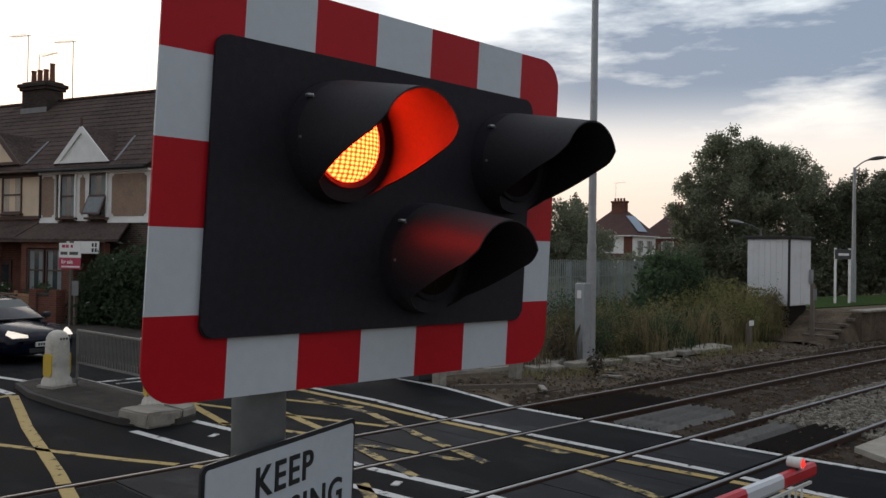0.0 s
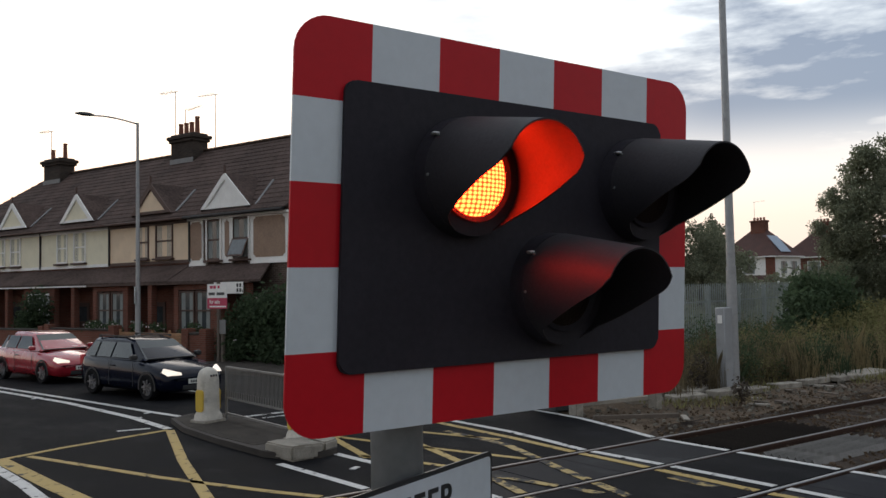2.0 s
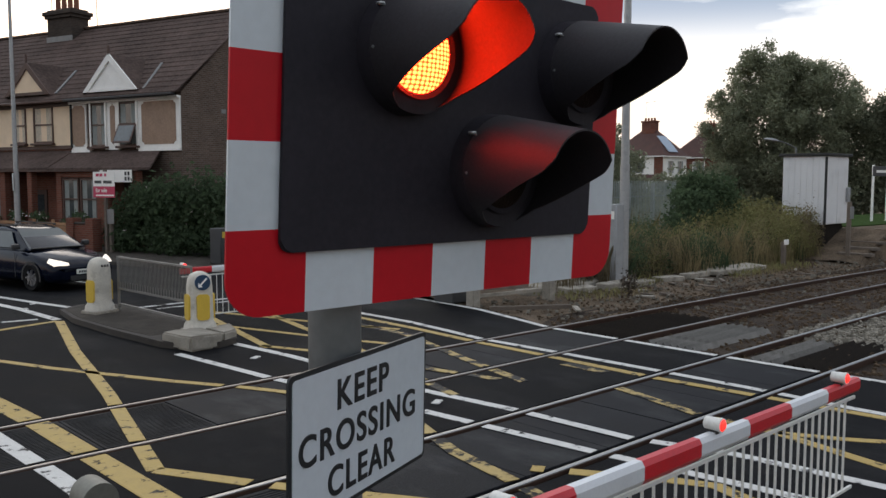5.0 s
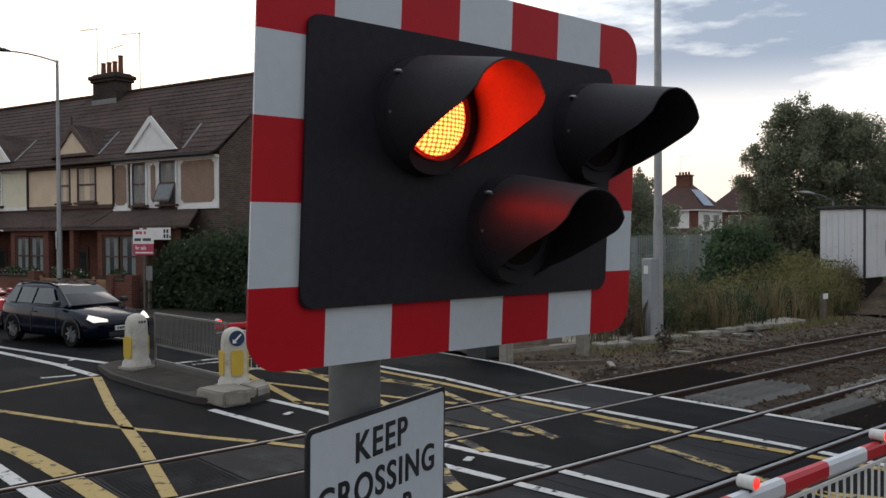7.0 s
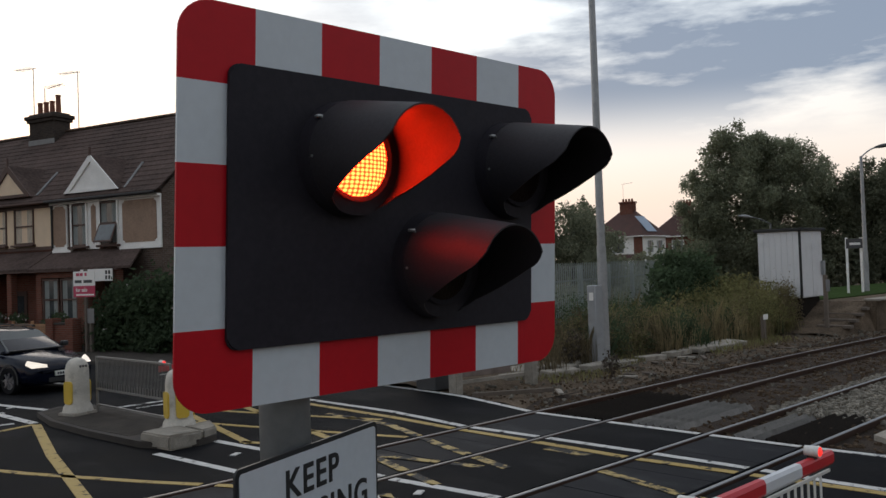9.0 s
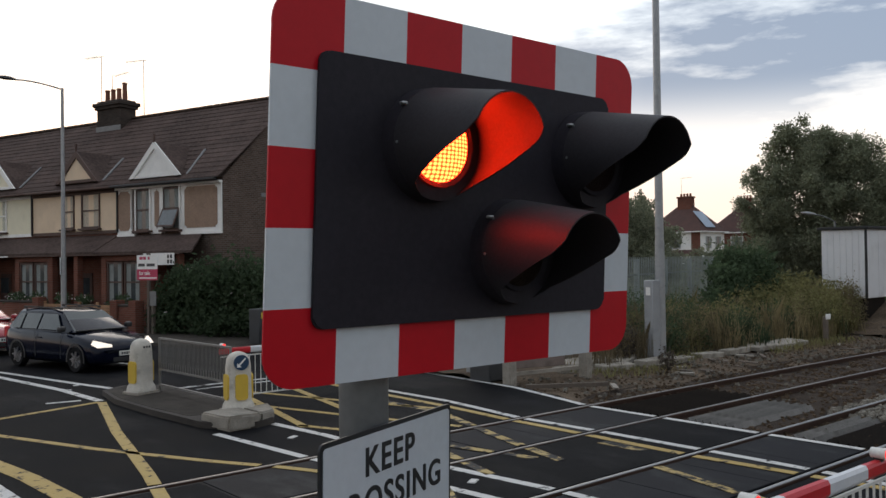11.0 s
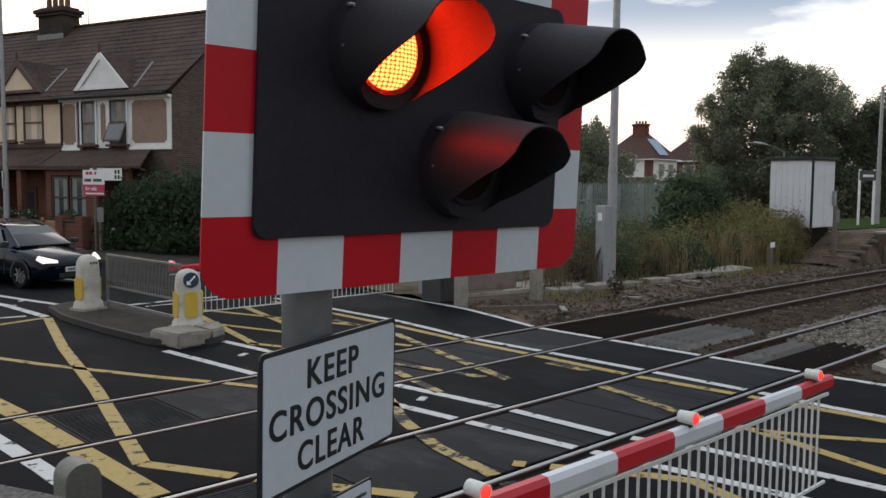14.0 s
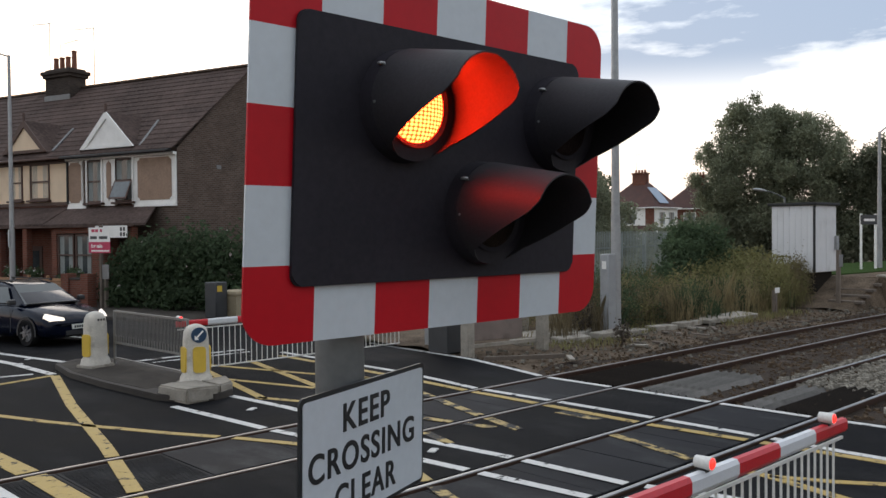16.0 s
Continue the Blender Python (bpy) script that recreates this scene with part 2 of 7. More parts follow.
scuffed(m_asphalt, (0.034, 0.034, 0.035), 0.55, 0.8, 0.50, 0.72)
scuffed(m_rubber, (0.050, 0.052, 0.054), 0.7, 1.5, 0.50, 0.68)
m_pavement = material("pavement", (0.034, 0.029, 0.025), 0.9, 0, 0.45, 2.2, 70, 0.5, other=(0.055, 0.048, 0.041), spots=0.6, spec=0.15)
m_dirt = material("dirt", (0.066, 0.050, 0.036), 0.95, 0, 0.45, 1.6, 24, 0.9, other=(0.135, 0.102, 0.073), depth=0.04, spec=0.1)
m_field = material("rough_ground", (0.05, 0.055, 0.03), 0.95, 0, 0.4, 0.4, 12, 0.8, other=(0.09, 0.08, 0.05), depth=0.05, spec=0.05)
m_lawn = material("lawn", (0.034, 0.060, 0.017), 0.95, 0, 0.3, 0.6, 20, 0.8, depth=0.04, spec=0.03)
m_ballast = material("ballast_bed", (0.034, 0.025, 0.019), 0.95, 0, 0.45, 1.5, 38, 1.0, other=(0.062, 0.048, 0.038), spots=0.6, depth=0.05, spec=0.1)
m_stone = material("ballast_stone", (0.076, 0.053, 0.035), 0.9, 0, 0.3, 9, 60, 0.3, per_piece=0.35, spec=0.1)
m_palestone = material("pale_stone", (0.18, 0.165, 0.138), 0.9, 0, 0.3, 9, 60, 0.3, per_piece=0.4, spec=0.1)
m_sleeper = material("sleeper", (0.055, 0.041, 0.032), 0.9, 0, 0.3, 4, 60, 0.4, per_piece=0.3, spec=0.1)
m_railside = material("rail_rust", (0.060, 0.030, 0.019), 0.8, 0.3, 0.35, 5, 60, 0.3)
m_railbright = material("rail_head_bright", (0.33, 0.325, 0.32), 0.42, 1.0, 0.15, 3, 40, 0.05, spots=0.2)
m_railtop = material("rail_head", (0.26, 0.24, 0.225), 0.42, 1.0, 0.12, 3, 40, 0.05)
m_white = worn("road_white", (0.56, 0.555, 0.54), ASPHALT, 0.44, 5.0)
m_whiteworn = worn("road_white_worn", (0.52, 0.52, 0.51), ASPHALT, 0.62, 3.0)
m_yellow = worn("road_yellow", (0.40, 0.288, 0.100), ASPHALT, 0.45, 5.5)
m_yellowworn = worn("road_yellow_worn", (0.39, 0.290, 0.115), ASPHALT, 0.74, 3.2)
m_kerb = material("kerb_concrete", (0.040, 0.034, 0.029), 0.9, 0, 0.4, 3.5, 60, 0.4, spots=0.5, per_piece=0.15)
m_concrete = material("concrete", (0.29, 0.265, 0.225), 0.9, 0, 0.35, 4.0, 60, 0.6, spots=0.7, per_piece=0.15)
m_oldwall = material("weathered_concrete", (0.14, 0.13, 0.12), 0.95, 0, 0.5, 9, 70, 1.0, spots=0.6, depth=0.03)
m_signred = material("sign_red", (0.50, 0.008, 0.018), 0.42, 0, 0.06, 3, 40, 0.02, spec=0.22)
m_signwhite = material("sign_white", (0.58, 0.63, 0.68), 0.35, 0, 0.05, 3, 40, 0.02, spots=0.06)
m_signblack = material("sign_black", (0.0235, 0.0215, 0.0285), 0.6, 0, 0.2, 4, 60, 0.05, spec=0.18)
m_hood = material("hood_black", (0.026, 0.024, 0.029), 0.6, 0, 0.25, 6, 120, 0.15, spec=0.3, depth=0.002)
m_ink = material("sign_ink", (0.012, 0.014, 0.017), 0.5, 0, 0.1, 4, 60, 0.0)
m_galv = material("galvanised", (0.36, 0.37, 0.38), 0.5, 0.55, 0.15, 8, 60, 0.05, spots=0.2)
m_post = material("post_galvanised", (0.155, 0.163, 0.165), 0.5, 0.35, 0.16, 3, 30, 0.04, spots=0.3)
m_greypaint = material("grey_paint", (0.30, 0.31, 0.32), 0.5, 0, 0.15, 3, 50, 0.06, spots=0.25)
m_pivot = material("drab_grey_paint", (0.17, 0.17, 0.145), 0.6, 0, 0.2, 5, 50, 0.1, spots=0.45)
m_darkpaint = material("dark_grey_paint", (0.045, 0.047, 0.05), 0.5, 0, 0.2, 3, 50, 0.06, spots=0.25)
m_boomred = material("boom_red", (0.52, 0.014, 0.024), 0.38, 0, 0.1, 3, 50, 0.03, spots=0.15)
m_boomwhite = material("boom_white", (0.62, 0.64, 0.67), 0.35, 0, 0.06, 3, 50, 0.03, spots=0.18)
m_skirt = material("skirt_white", (0.66, 0.66, 0.63), 0.5, 0, 0.12, 3, 50, 0.03, spots=0.2)
m_bollard = material("bollard_white", (0.52, 0.49, 0.43), 0.6, 0, 0.2, 6, 50, 0.1, spots=0.65)
m_bollyellow = material("bollard_yellow", (0.62, 0.42, 0.05), 0.5, 0, 0.1, 4, 50, 0.05, spots=0.1)
m_blue = material("sign_blue", (0.012, 0.045, 0.10), 0.4, 0, 0.08, 4, 50, 0.0)
m_rail_grey = material("guard_rail", (0.20, 0.195, 0.185), 0.6, 0.4, 0.2, 6, 60, 0.1, spots=0.4)
m_lit_red = emitter("lens_lit_red", (1.0, 0.0200, 0.0036), 31.0, grid=70.0)
m_boomlamp = emitter("boom_lamp_red", (1.0, 0.03, 0.022), 1.3)
m_unlit = material("lens_dark", (0.016, 0.009, 0.009), 0.6, 0, 0.2, 40, 120, 0.4, spec=0.12)
m_unlit_amber = material("lens_dark_amber", (0.018, 0.012, 0.009), 0.6, 0, 0.2, 40, 120, 0.4, spec=0.12)
m_brick = brickwork("brown_brick", (0.125, 0.086, 0.070), (0.195, 0.135, 0.108), (0.23, 0.205, 0.18))
m_redbrick = brickwork("red_brick", (0.21, 0.072, 0.048), (0.27, 0.100, 0.070), (0.21, 0.165, 0.135))
m_sootbrick = brickwork("sooty_brick", (0.060, 0.048, 0.042), (0.095, 0.072, 0.060), (0.10, 0.09, 0.08))
m_tile = material("roof_tile", (0.088, 0.064, 0.057), 0.9, 0, 0.45, 0.8, 9, 0.6, spots=0.5, per_piece=0.14, spec=0.08, depth=0.03)
m_redtile = material("red_roof_tile", (0.078, 0.038, 0.032), 0.85, 0, 0.3, 1.2, 25, 0.4, per_piece=0.2)
m_ridge = material("ridge_tile", (0.11, 0.075, 0.055), 0.85, 0, 0.3, 3, 30, 0.3, per_piece=0.3)
m_cream = material("cream_render", (0.76, 0.59, 0.42), 0.8, 0, 0.1, 1.5, 40, 0.15, spots=0.12)
m_pale = material("pale_render", (0.80, 0.74, 0.56), 0.8, 0, 0.08, 1.5, 40, 0.15, spots=0.12)
m_trim = material("white_trim", (0.84, 0.83, 0.80), 0.5, 0, 0.08, 3, 40, 0.05, spots=0.12)
m_browntrim = material("brown_trim", (0.075, 0.038, 0.028), 0.6, 0, 0.2, 4, 40, 0.1)
m_panel = material("brown_panel", (0.30, 0.20, 0.14), 0.7, 0, 0.2, 1.5, 20, 0.2, spots=0.3)
m_pane = glass("window_pane", (0.05, 0.06, 0.065), 0.05)
m_curtain = material("net_curtain", (0.24, 0.26, 0.25), 0.9, 0, 0.15, 6, 30, 0.2)
m_lead = material("lead", (0.20, 0.20, 0.20), 0.6, 0.2, 0.2, 4, 40, 0.1)
m_pot = material("chimney_pot", (0.22, 0.085, 0.05), 0.8, 0, 0.2, 6, 40, 0.1, per_piece=0.2)
m_fence = material("fence_timber", (0.30, 0.165, 0.085), 0.75, 0, 0.25, 3, 50, 0.2, per_piece=0.25)
m_oldfence = material("old_timber", (0.13, 0.105, 0.085), 0.9, 0, 0.3, 3, 50, 0.3, per_piece=0.25)
m_bark = material("bark", (0.07, 0.055, 0.042), 0.95, 0, 0.3, 4, 30, 0.7)
m_leaf = material("leaf_dark", (0.215, 0.232, 0.158), 0.75, 0, 0.3, 0.6, 5, 0.0, per_piece=0.5, spec=0.12)
m_leafbush = material("leaf_hedge", (0.074, 0.108, 0.058), 0.7, 0, 0.3, 0.9, 6, 0.0, per_piece=0.5, spec=0.12)
m_weed = material("weed_green", (0.200, 0.192, 0.086), 0.85, 0, 0.3, 0.6, 4, 0.0, per_piece=0.5, spec=0.12)
m_brownweed = material("weed_brown", (0.165, 0.135, 0.084), 0.9, 0, 0.35, 0.6, 4, 0.0, per_piece=0.5, spec=0.12)
m_straw = material("dry_grass", (0.25, 0.205, 0.115), 0.9, 0, 0.3, 0.6, 4, 0.0, per_piece=0.4, spec=0.12)
for leaf_material in (m_leaf, m_leafbush, m_weed, m_brownweed, m_straw):
    leafy(leaf_material)
m_petal = material("petal", (0.65, 0.55, 0.55), 0.7, 0, 0.2, 8, 30, 0.0, per_piece=0.3)
m_carblue = material("car_blue", (0.004, 0.006, 0.015), 0.16, 0.0, 0.1, 2, 80, 0.0, coat=0.05, spec=0.2)
m_carred = material("car_red", (0.34, 0.016, 0.028), 0.25, 0.1, 0.1, 2, 80, 0.0, coat=1.0)
m_carglass = material("car_glass", (0.040, 0.048, 0.047), 0.05, 0, 0.15, 0.8, 3, 0.0, spec=0.6)
m_tyre = material("tyre", (0.012, 0.012, 0.013), 0.9, 0, 0.2, 8, 80, 0.2, spec=0.1)
m_palisade = material("palisade_steel", (0.27, 0.30, 0.29), 0.6, 0.35, 0.2, 4, 50, 0.05, spots=0.25, per_piece=0.15)
m_rim = material("alloy_rim", (0.28, 0.28, 0.29), 0.35, 0.8, 0.1, 8, 80, 0.0)
m_plastic = material("black_plastic", (0.02, 0.02, 0.021), 0.6, 0, 0.2, 8, 80, 0.1)
m_headlamp = emitter("headlamp", (1.0, 0.90, 0.78), 0.75)
m_plate = material("number_plate", (0.66, 0.66, 0.62), 0.5, 0, 0.05, 4, 40, 0.0)
m_solar = material("solar_panel", (0.30, 0.36, 0.44), 0.12, 0, 0.1, 3, 20, 0.0, spec=0.9)
m_shed = material("shed_cladding", (0.70, 0.70, 0.71), 0.6, 0, 0.08, 1.2, 30, 0.1, spots=0.2)
# blackened timber ribs; on the hut plinth this black stands in for shadow
m_blackened = material("blackened_timber_and_shadow", (0.020, 0.016, 0.013), 0.95, 0, 0.4, 3, 40, 0.5, spots=0.4, spec=0.08)
m_felt = material("roof_felt", (0.03, 0.03, 0.03), 0.9, 0, 0.3, 3, 40, 0.3)
m_salered = material("board_red", (0.48, 0.03, 0.09), 0.5, 0, 0.08, 4, 30, 0.0)
m_tarp = material("tan_plastic", (0.36, 0.30, 0.20), 0.7, 0, 0.15, 4, 30, 0.2, spots=0.2)
m_dirtypanel = material("stained_panel", (0.22, 0.175, 0.155), 0.85, 0, 0.2, 3, 40, 0.3, spots=0.5)
m_guard = material("guard_timber", (0.165, 0.158, 0.148), 0.9, 0, 0.4, 3, 60, 0.5, spots=0.6, per_piece=0.3, spec=0.1)

# ---- mesh helpers ----


def box(bm, a, b, bev=0.0, seg=1):
    x0, y0, z0 = (min(p, q) for p, q in zip(a, b))
    x1, y1, z1 = (max(p, q) for p, q in zip(a, b))
    v = [bm.verts.new((x, y, z)) for z in (z0, z1) for x, y in ((x0, y0), (x1, y0), (x1, y1), (x0, y1))]
    fs = [bm.faces.new([v[i] for i in q]) for q in ((3, 2, 1, 0), (4, 5, 6, 7), (0, 1, 5, 4), (1, 2, 6, 5), (2, 3, 7, 6), (3, 0, 4, 7))]
    if bev:
        es = list({e for f in fs for e in f.edges})
        bmesh.ops.bevel(bm, geom=es, offset=bev, segments=seg, affect="EDGES", profile=0.5)


def tube(bm, p0, p1, r0, r1=None, n=12, caps=True):
    r1 = r0 if r1 is None else r1
    p0, p1 = Vector(p0), Vector(p1)
    q = (p1 - p0).to_track_quat("Z", "Y")
    rings = []
    for p, r in ((p0, r0), (p1, r1)):
        rings.append([bm.verts.new(p + q @ Vector((r * math.cos(2 * math.pi * i / n), r * math.sin(2 * math.pi * i / n), 0))) for i in range(n)])
    for i in range(n):
        bm.faces.new((rings[0][i], rings[0][(i + 1) % n], rings[1][(i + 1) % n], rings[1][i]))
    if caps:
        bm.faces.new(rings[0][::-1])
        bm.faces.new(rings[1])


def bar(bm, p0, p1, w, h):
    """A square bar from p0 to p1."""
    p0, p1 = Vector(p0), Vector(p1)
    q = (p1 - p0).to_track_quat("Z", "Y")
    v = [bm.verts.new(p + q @ Vector((sx * w / 2, sy * h / 2, 0))) for p in (p0, p1) for sx, sy in ((-1, -1), (1, -1), (1, 1), (-1, 1))]
    for f in ((3, 2, 1, 0), (4, 5, 6, 7), (0, 1, 5, 4), (1, 2, 6, 5), (2, 3, 7, 6), (3, 0, 4, 7)):
        bm.faces.new([v[i] for i in f])


def slab(bm, pts, z0, z1):
    """A flat polygon in plan, from z0 up to z1."""
    area = sum(p[0] * q[1] - q[0] * p[1] for p, q in zip(pts, pts[1:] + pts[:1]))
    if area < 0:
        pts = pts[::-1]
    lo = [bm.verts.new((p[0], p[1], z0)) for p in pts]
    hi = [bm.verts.new((p[0], p[1], z1)) for p in pts]
    bm.faces.new(hi)
    bm.faces.new(lo[::-1])
    for i in range(len(pts)):
        j = (i + 1) % len(pts)
        bm.faces.new((lo[i], lo[j], hi[j], hi[i]))


def sheet(bm, pts, y0, y1):
    """A polygon of (x, z) points, from y0 to y1 (y1 > y0)."""
    area = sum(p[0] * q[1] - q[0] * p[1] for p, q in zip(pts, pts[1:] + pts[:1]))
    if area < 0:
        pts = pts[::-1]
    front = [bm.verts.new((p[0], y0, p[1])) for p in pts]
    back = [bm.verts.new((p[0], y1, p[1])) for p in pts]
    bm.faces.new(front)
    bm.faces.new(back[::-1])
    for i in range(len(pts)):
        j = (i + 1) % len(pts)
        bm.faces.new((front[j], front[i], back[i], back[j]))


def rounded(x0, x1, z0, z1, r, n=6):
    pts = []
    for cx, cz, a0 in ((x1 - r, z0 + r, -90), (x1 - r, z1 - r, 0), (x0 + r, z1 - r, 90), (x0 + r, z0 + r, 180)):
        for i in range(n + 1):
            a = radians(a0 + 90 * i / n)
            pts.append((cx + r * math.cos(a), cz + r * math.sin(a)))
    return pts


def strip(pts, width):
    """The outline of a band of that width along a line in plan."""
    left, right = [], []
    for i, p in enumerate(pts):
        a, b = Vector(pts[max(0, i - 1)]), Vector(pts[min(len(pts) - 1, i + 1)])
        d = (b - a).normalized()
        n = Vector((-d.y, d.x)) * width / 2
        left.append(tuple(Vector(p) + n))
        right.append(tuple(Vector(p) - n))
    return left + right[::-1]


def mesh_of(name, bm, mat, smooth=40):
    me = bpy.data.meshes.new(name)
    bmesh.ops.recalc_face_normals(bm, faces=bm.faces) if len(bm.faces) < 4000 else None
    bm.to_mesh(me)
    bm.free()
    me.materials.append(mat)
    if smooth:
        me.shade_smooth()
        me.set_sharp_from_angle(angle=radians(smooth))
    return me


def part(name, bm, mat, parent=None, label="", m=None, smooth=40):
    ob = new(name, mesh_of(name, bm, mat, smooth))
    ob.parent = parent
    if m is not None:
        ob.matrix_basis = m
    return tagged(ob, label)


def piece(name, me, parent, m):
    ob = new(name, me)
    ob.parent = parent
    ob.matrix_basis = m
    return ob


def thing(name, label, category, m=None, group="", kind=""):
    ob = new(name)
    ob.empty_display_size = 0.2
    if m is not None:
        ob.matrix_basis = m
    return tagged(ob, label, category, group, kind)


def setting(name, bm, mat, label="", m=None):
    ob = part(name, bm, mat, None, label, m)
    return tagged(ob, label, "", "", "structure")


def lettering(name, text, size, mat, parent, m, depth=0.0015, space=1.0, width=1.0, weight=0.016):
    cu = bpy.data.curves.new(name, "FONT")
    cu.body, cu.size, cu.extrude, cu.align_x, cu.align_y, cu.space_character = text, size, depth, "CENTER", "CENTER", space
    cu.offset = size * weight
    tmp = bpy.data.objects.new(name, cu)
    scene.collection.objects.link(tmp)
    me = bpy.data.meshes.new_from_object(tmp.evaluated_get(bpy.context.evaluated_depsgraph_get()))
    bpy.data.objects.remove(tmp)
    me.materials.clear()
    me.materials.append(mat)
    ob = new(name, me)
    ob.parent = parent
    ob.matrix_basis = m @ Matrix.Diagonal((width, 1, 1, 1))
    return ob


def quads(name, mat, verts, faces, parent=None, label=""):
    me = bpy.data.meshes.new(name)
    me.from_pydata(verts, [], faces)
    me.materials.append(mat)
    ob = new(name, me)
    ob.parent = parent
    return tagged(ob, label)


def leaf_mesh(name, mat, blobs, count, size, seed, parent=None, label="", droop=0.0):
    """Many small leaves scattered through lumps (centre, radii): thick at the skin of each lump, thin inside."""
    rng = np.random.default_rng(seed)
    w = np.array([b[3] * b[4] * b[5] for b in blobs]) ** 0.67
    pick = rng.choice(len(blobs), count, p=w / w.sum())
    b = np.array(blobs)[pick]
    d = rng.normal(size=(count, 3))
    d /= np.linalg.norm(d, axis=1)[:, None]
    r = rng.uniform(0.0, 1.0, count) ** 0.33
    r = r * (1 + 0.16 * rng.normal(size=count))
    c = b[:, :3] + d * r[:, None] * b[:, 3:6]
    c[:, 2] -= droop * rng.uniform(0, 1, count) ** 2
    u = rng.normal(size=(count, 3))
    u /= np.linalg.norm(u, axis=1)[:, None]
    v = np.cross(u, rng.normal(size=(count, 3)))
    v /= np.linalg.norm(v, axis=1)[:, None]
    s = size * rng.uniform(0.6, 1.5, count)[:, None]
    corners = np.stack([c - u * s, c + v * s * 0.5, c + u * s, c - v * s * 0.5], 1).reshape(-1, 3)
    faces = np.arange(count * 4).reshape(-1, 4)
    return quads(name, mat, corners.tolist(), faces.tolist(), parent, label)


def blade_mesh(name, mat, spots, height, width, seed, parent=None, label="", lean=0.35):
    """Grass blades and stalks at the given (x, y, z, scale) spots."""
    rng = np.random.default_rng(seed)
    s = np.array(spots)
    n = len(s)
    a = rng.uniform(0, 2 * np.pi, n)
    h = height * s[:, 3] * rng.uniform(0.55, 1.15, n)
    t = np.stack([np.cos(a), np.sin(a), 0 * a], 1) * (width * rng.uniform(0.6, 1.4, n))[:, None]
    b = rng.uniform(0, 2 * np.pi, n)
    tip = np.stack([np.cos(b), np.sin(b), 0 * b], 1) * (h * lean * rng.uniform(0.1, 1, n))[:, None]
    base = s[:, :3]
    up = np.stack([0 * h, 0 * h, h], 1)
    verts = np.stack([base - t, base + t, base + tip * 0.35 + up * 0.6 + t * 0.8, base + tip + up, base + tip * 0.35 + up * 0.6 - t * 0.8], 1).reshape(-1, 3)
    faces = np.arange(n * 5).reshape(-1, 5)
    return quads(name, mat, verts.tolist(), faces.tolist(), parent, label)

# ---- ground, road and railway ----
RAILS = (0.0, 1.505, 3.30, 4.81)


def bend(x):
    """How far the tracks swing aside beyond the crossing."""
    return -0.0020 * max(0.0, x - 15.0) ** 2 if x < 70 else -0.0020 * 55 ** 2 - 0.22 * (x - 70)


bm = bmesh.new()
slab(bm, [(-1500, -1500), (1500, -1500), (1500, 1500), (-1500, 1500)], -0.6, -0.16)
setting("ground", bm, m_field, "rough grassy open ground reaching the horizon")

EDGE = 11.06
bm = bmesh.new()
slab(bm, [(0.2, -40), (12.2, -40), (11.6, -6), (EDGE + 0.05, -0.11), (0.2, -0.11)], -0.15, 0.0)
slab(bm, [(0.2, 1.58), (EDGE, 1.58), (EDGE, 3.225), (0.2, 3.225)], -0.15, 0.0)
north = [(-16, 11), (-3, 6.5), (0.2, 4.885), (EDGE, 4.885), (11.42, 6.0), (11.75, 7.2), (11.8, 8.6), (12.05, 14.4), (9.57, 22), (5.35, 35), (-2.8, 60), (-16, 100), (-60, 100)]
slab(bm, north, -0.15, 0.0)
road = setting("road", bm, m_asphalt, "dark worn asphalt road over the level crossing")

# rubber deck panels between the rails of each track
def deck(ribs):
    bm = bmesh.new()
    box(bm, (0.004, 0, -0.12), (1.196, 1.30, 0.0), 0.006)
    for i in range(ribs):
        box(bm, (0.04, 0.05 + i * 0.047, 0.0), (1.16, 0.05 + i * 0.047 + 0.020, 0.0045))
    return mesh_of("deck_panel", bm, m_rubber, 0)


ribbed, plain = deck(26), deck(0)
for y in (RAILS[0] + 0.1025, RAILS[2] + 0.1025):
    for i in range(9):
        piece("deck_panel", ribbed if i < 3 else plain, road, pose(0.22 + i * 1.2, y, -0.0045 - 0.002 * ((i * 7) % 3)))

LEVEL = 0.005


def mark(pts, width, mat, name):
    bm = bmesh.new()
    slab(bm, strip(pts, width), 0.0005, LEVEL)
    return part(name, bm, mat, road)


def crossing_line(points, width, mat, name):
    """A painted line along (x, y) points, broken where the rails cut it."""
    cuts = [-60.0]
    for r in RAILS:
        cuts += [r - 0.09, r + 0.10]
    cuts.append(99.0)
    ps = sorted(points, key=lambda p: p[1])
    ys, xs = [p[1] for p in ps], [p[0] for p in ps]
    for a, b in zip(cuts[::2], cuts[1::2]):
        lo, hi = max(a, ys[0]), min(b, ys[-1])
        if hi - lo < 0.05:
            continue
        inner = [y for y in ys if lo < y < hi]
        run = [(float(np.interp(y, ys, xs)), y) for y in [lo, *inner, hi]]
        mark(run, width, mat, name)


crossing_line([(11.84, 10.8), (11.70, 8.2), (11.62, 7.2), (11.30, 5.9), (11.0, 4.8), (10.97, 1.5), (10.98, 0.0), (11.1, -2), (11.4, -8)], 0.12, m_white, "white_line")
crossing_line([(9.55, 11.0), (9.60, 7.0), (9.5, 6.0), (9.36, 4.9), (9.42, 3.3), (9.45, 1.5), (9.45, 0.0), (9.4, -1), (9.5, -8)], 0.13, m_white, "white_line")
crossing_line([(9.24, 10.6), (9.22, 6.5), (9.12, 4.9), (9.10, 3.3), (9.06, 1.4), (9.16, 0.0), (9.25, -1.4), (9.3, -8)], 0.14, m_yellow, "yellow_line")
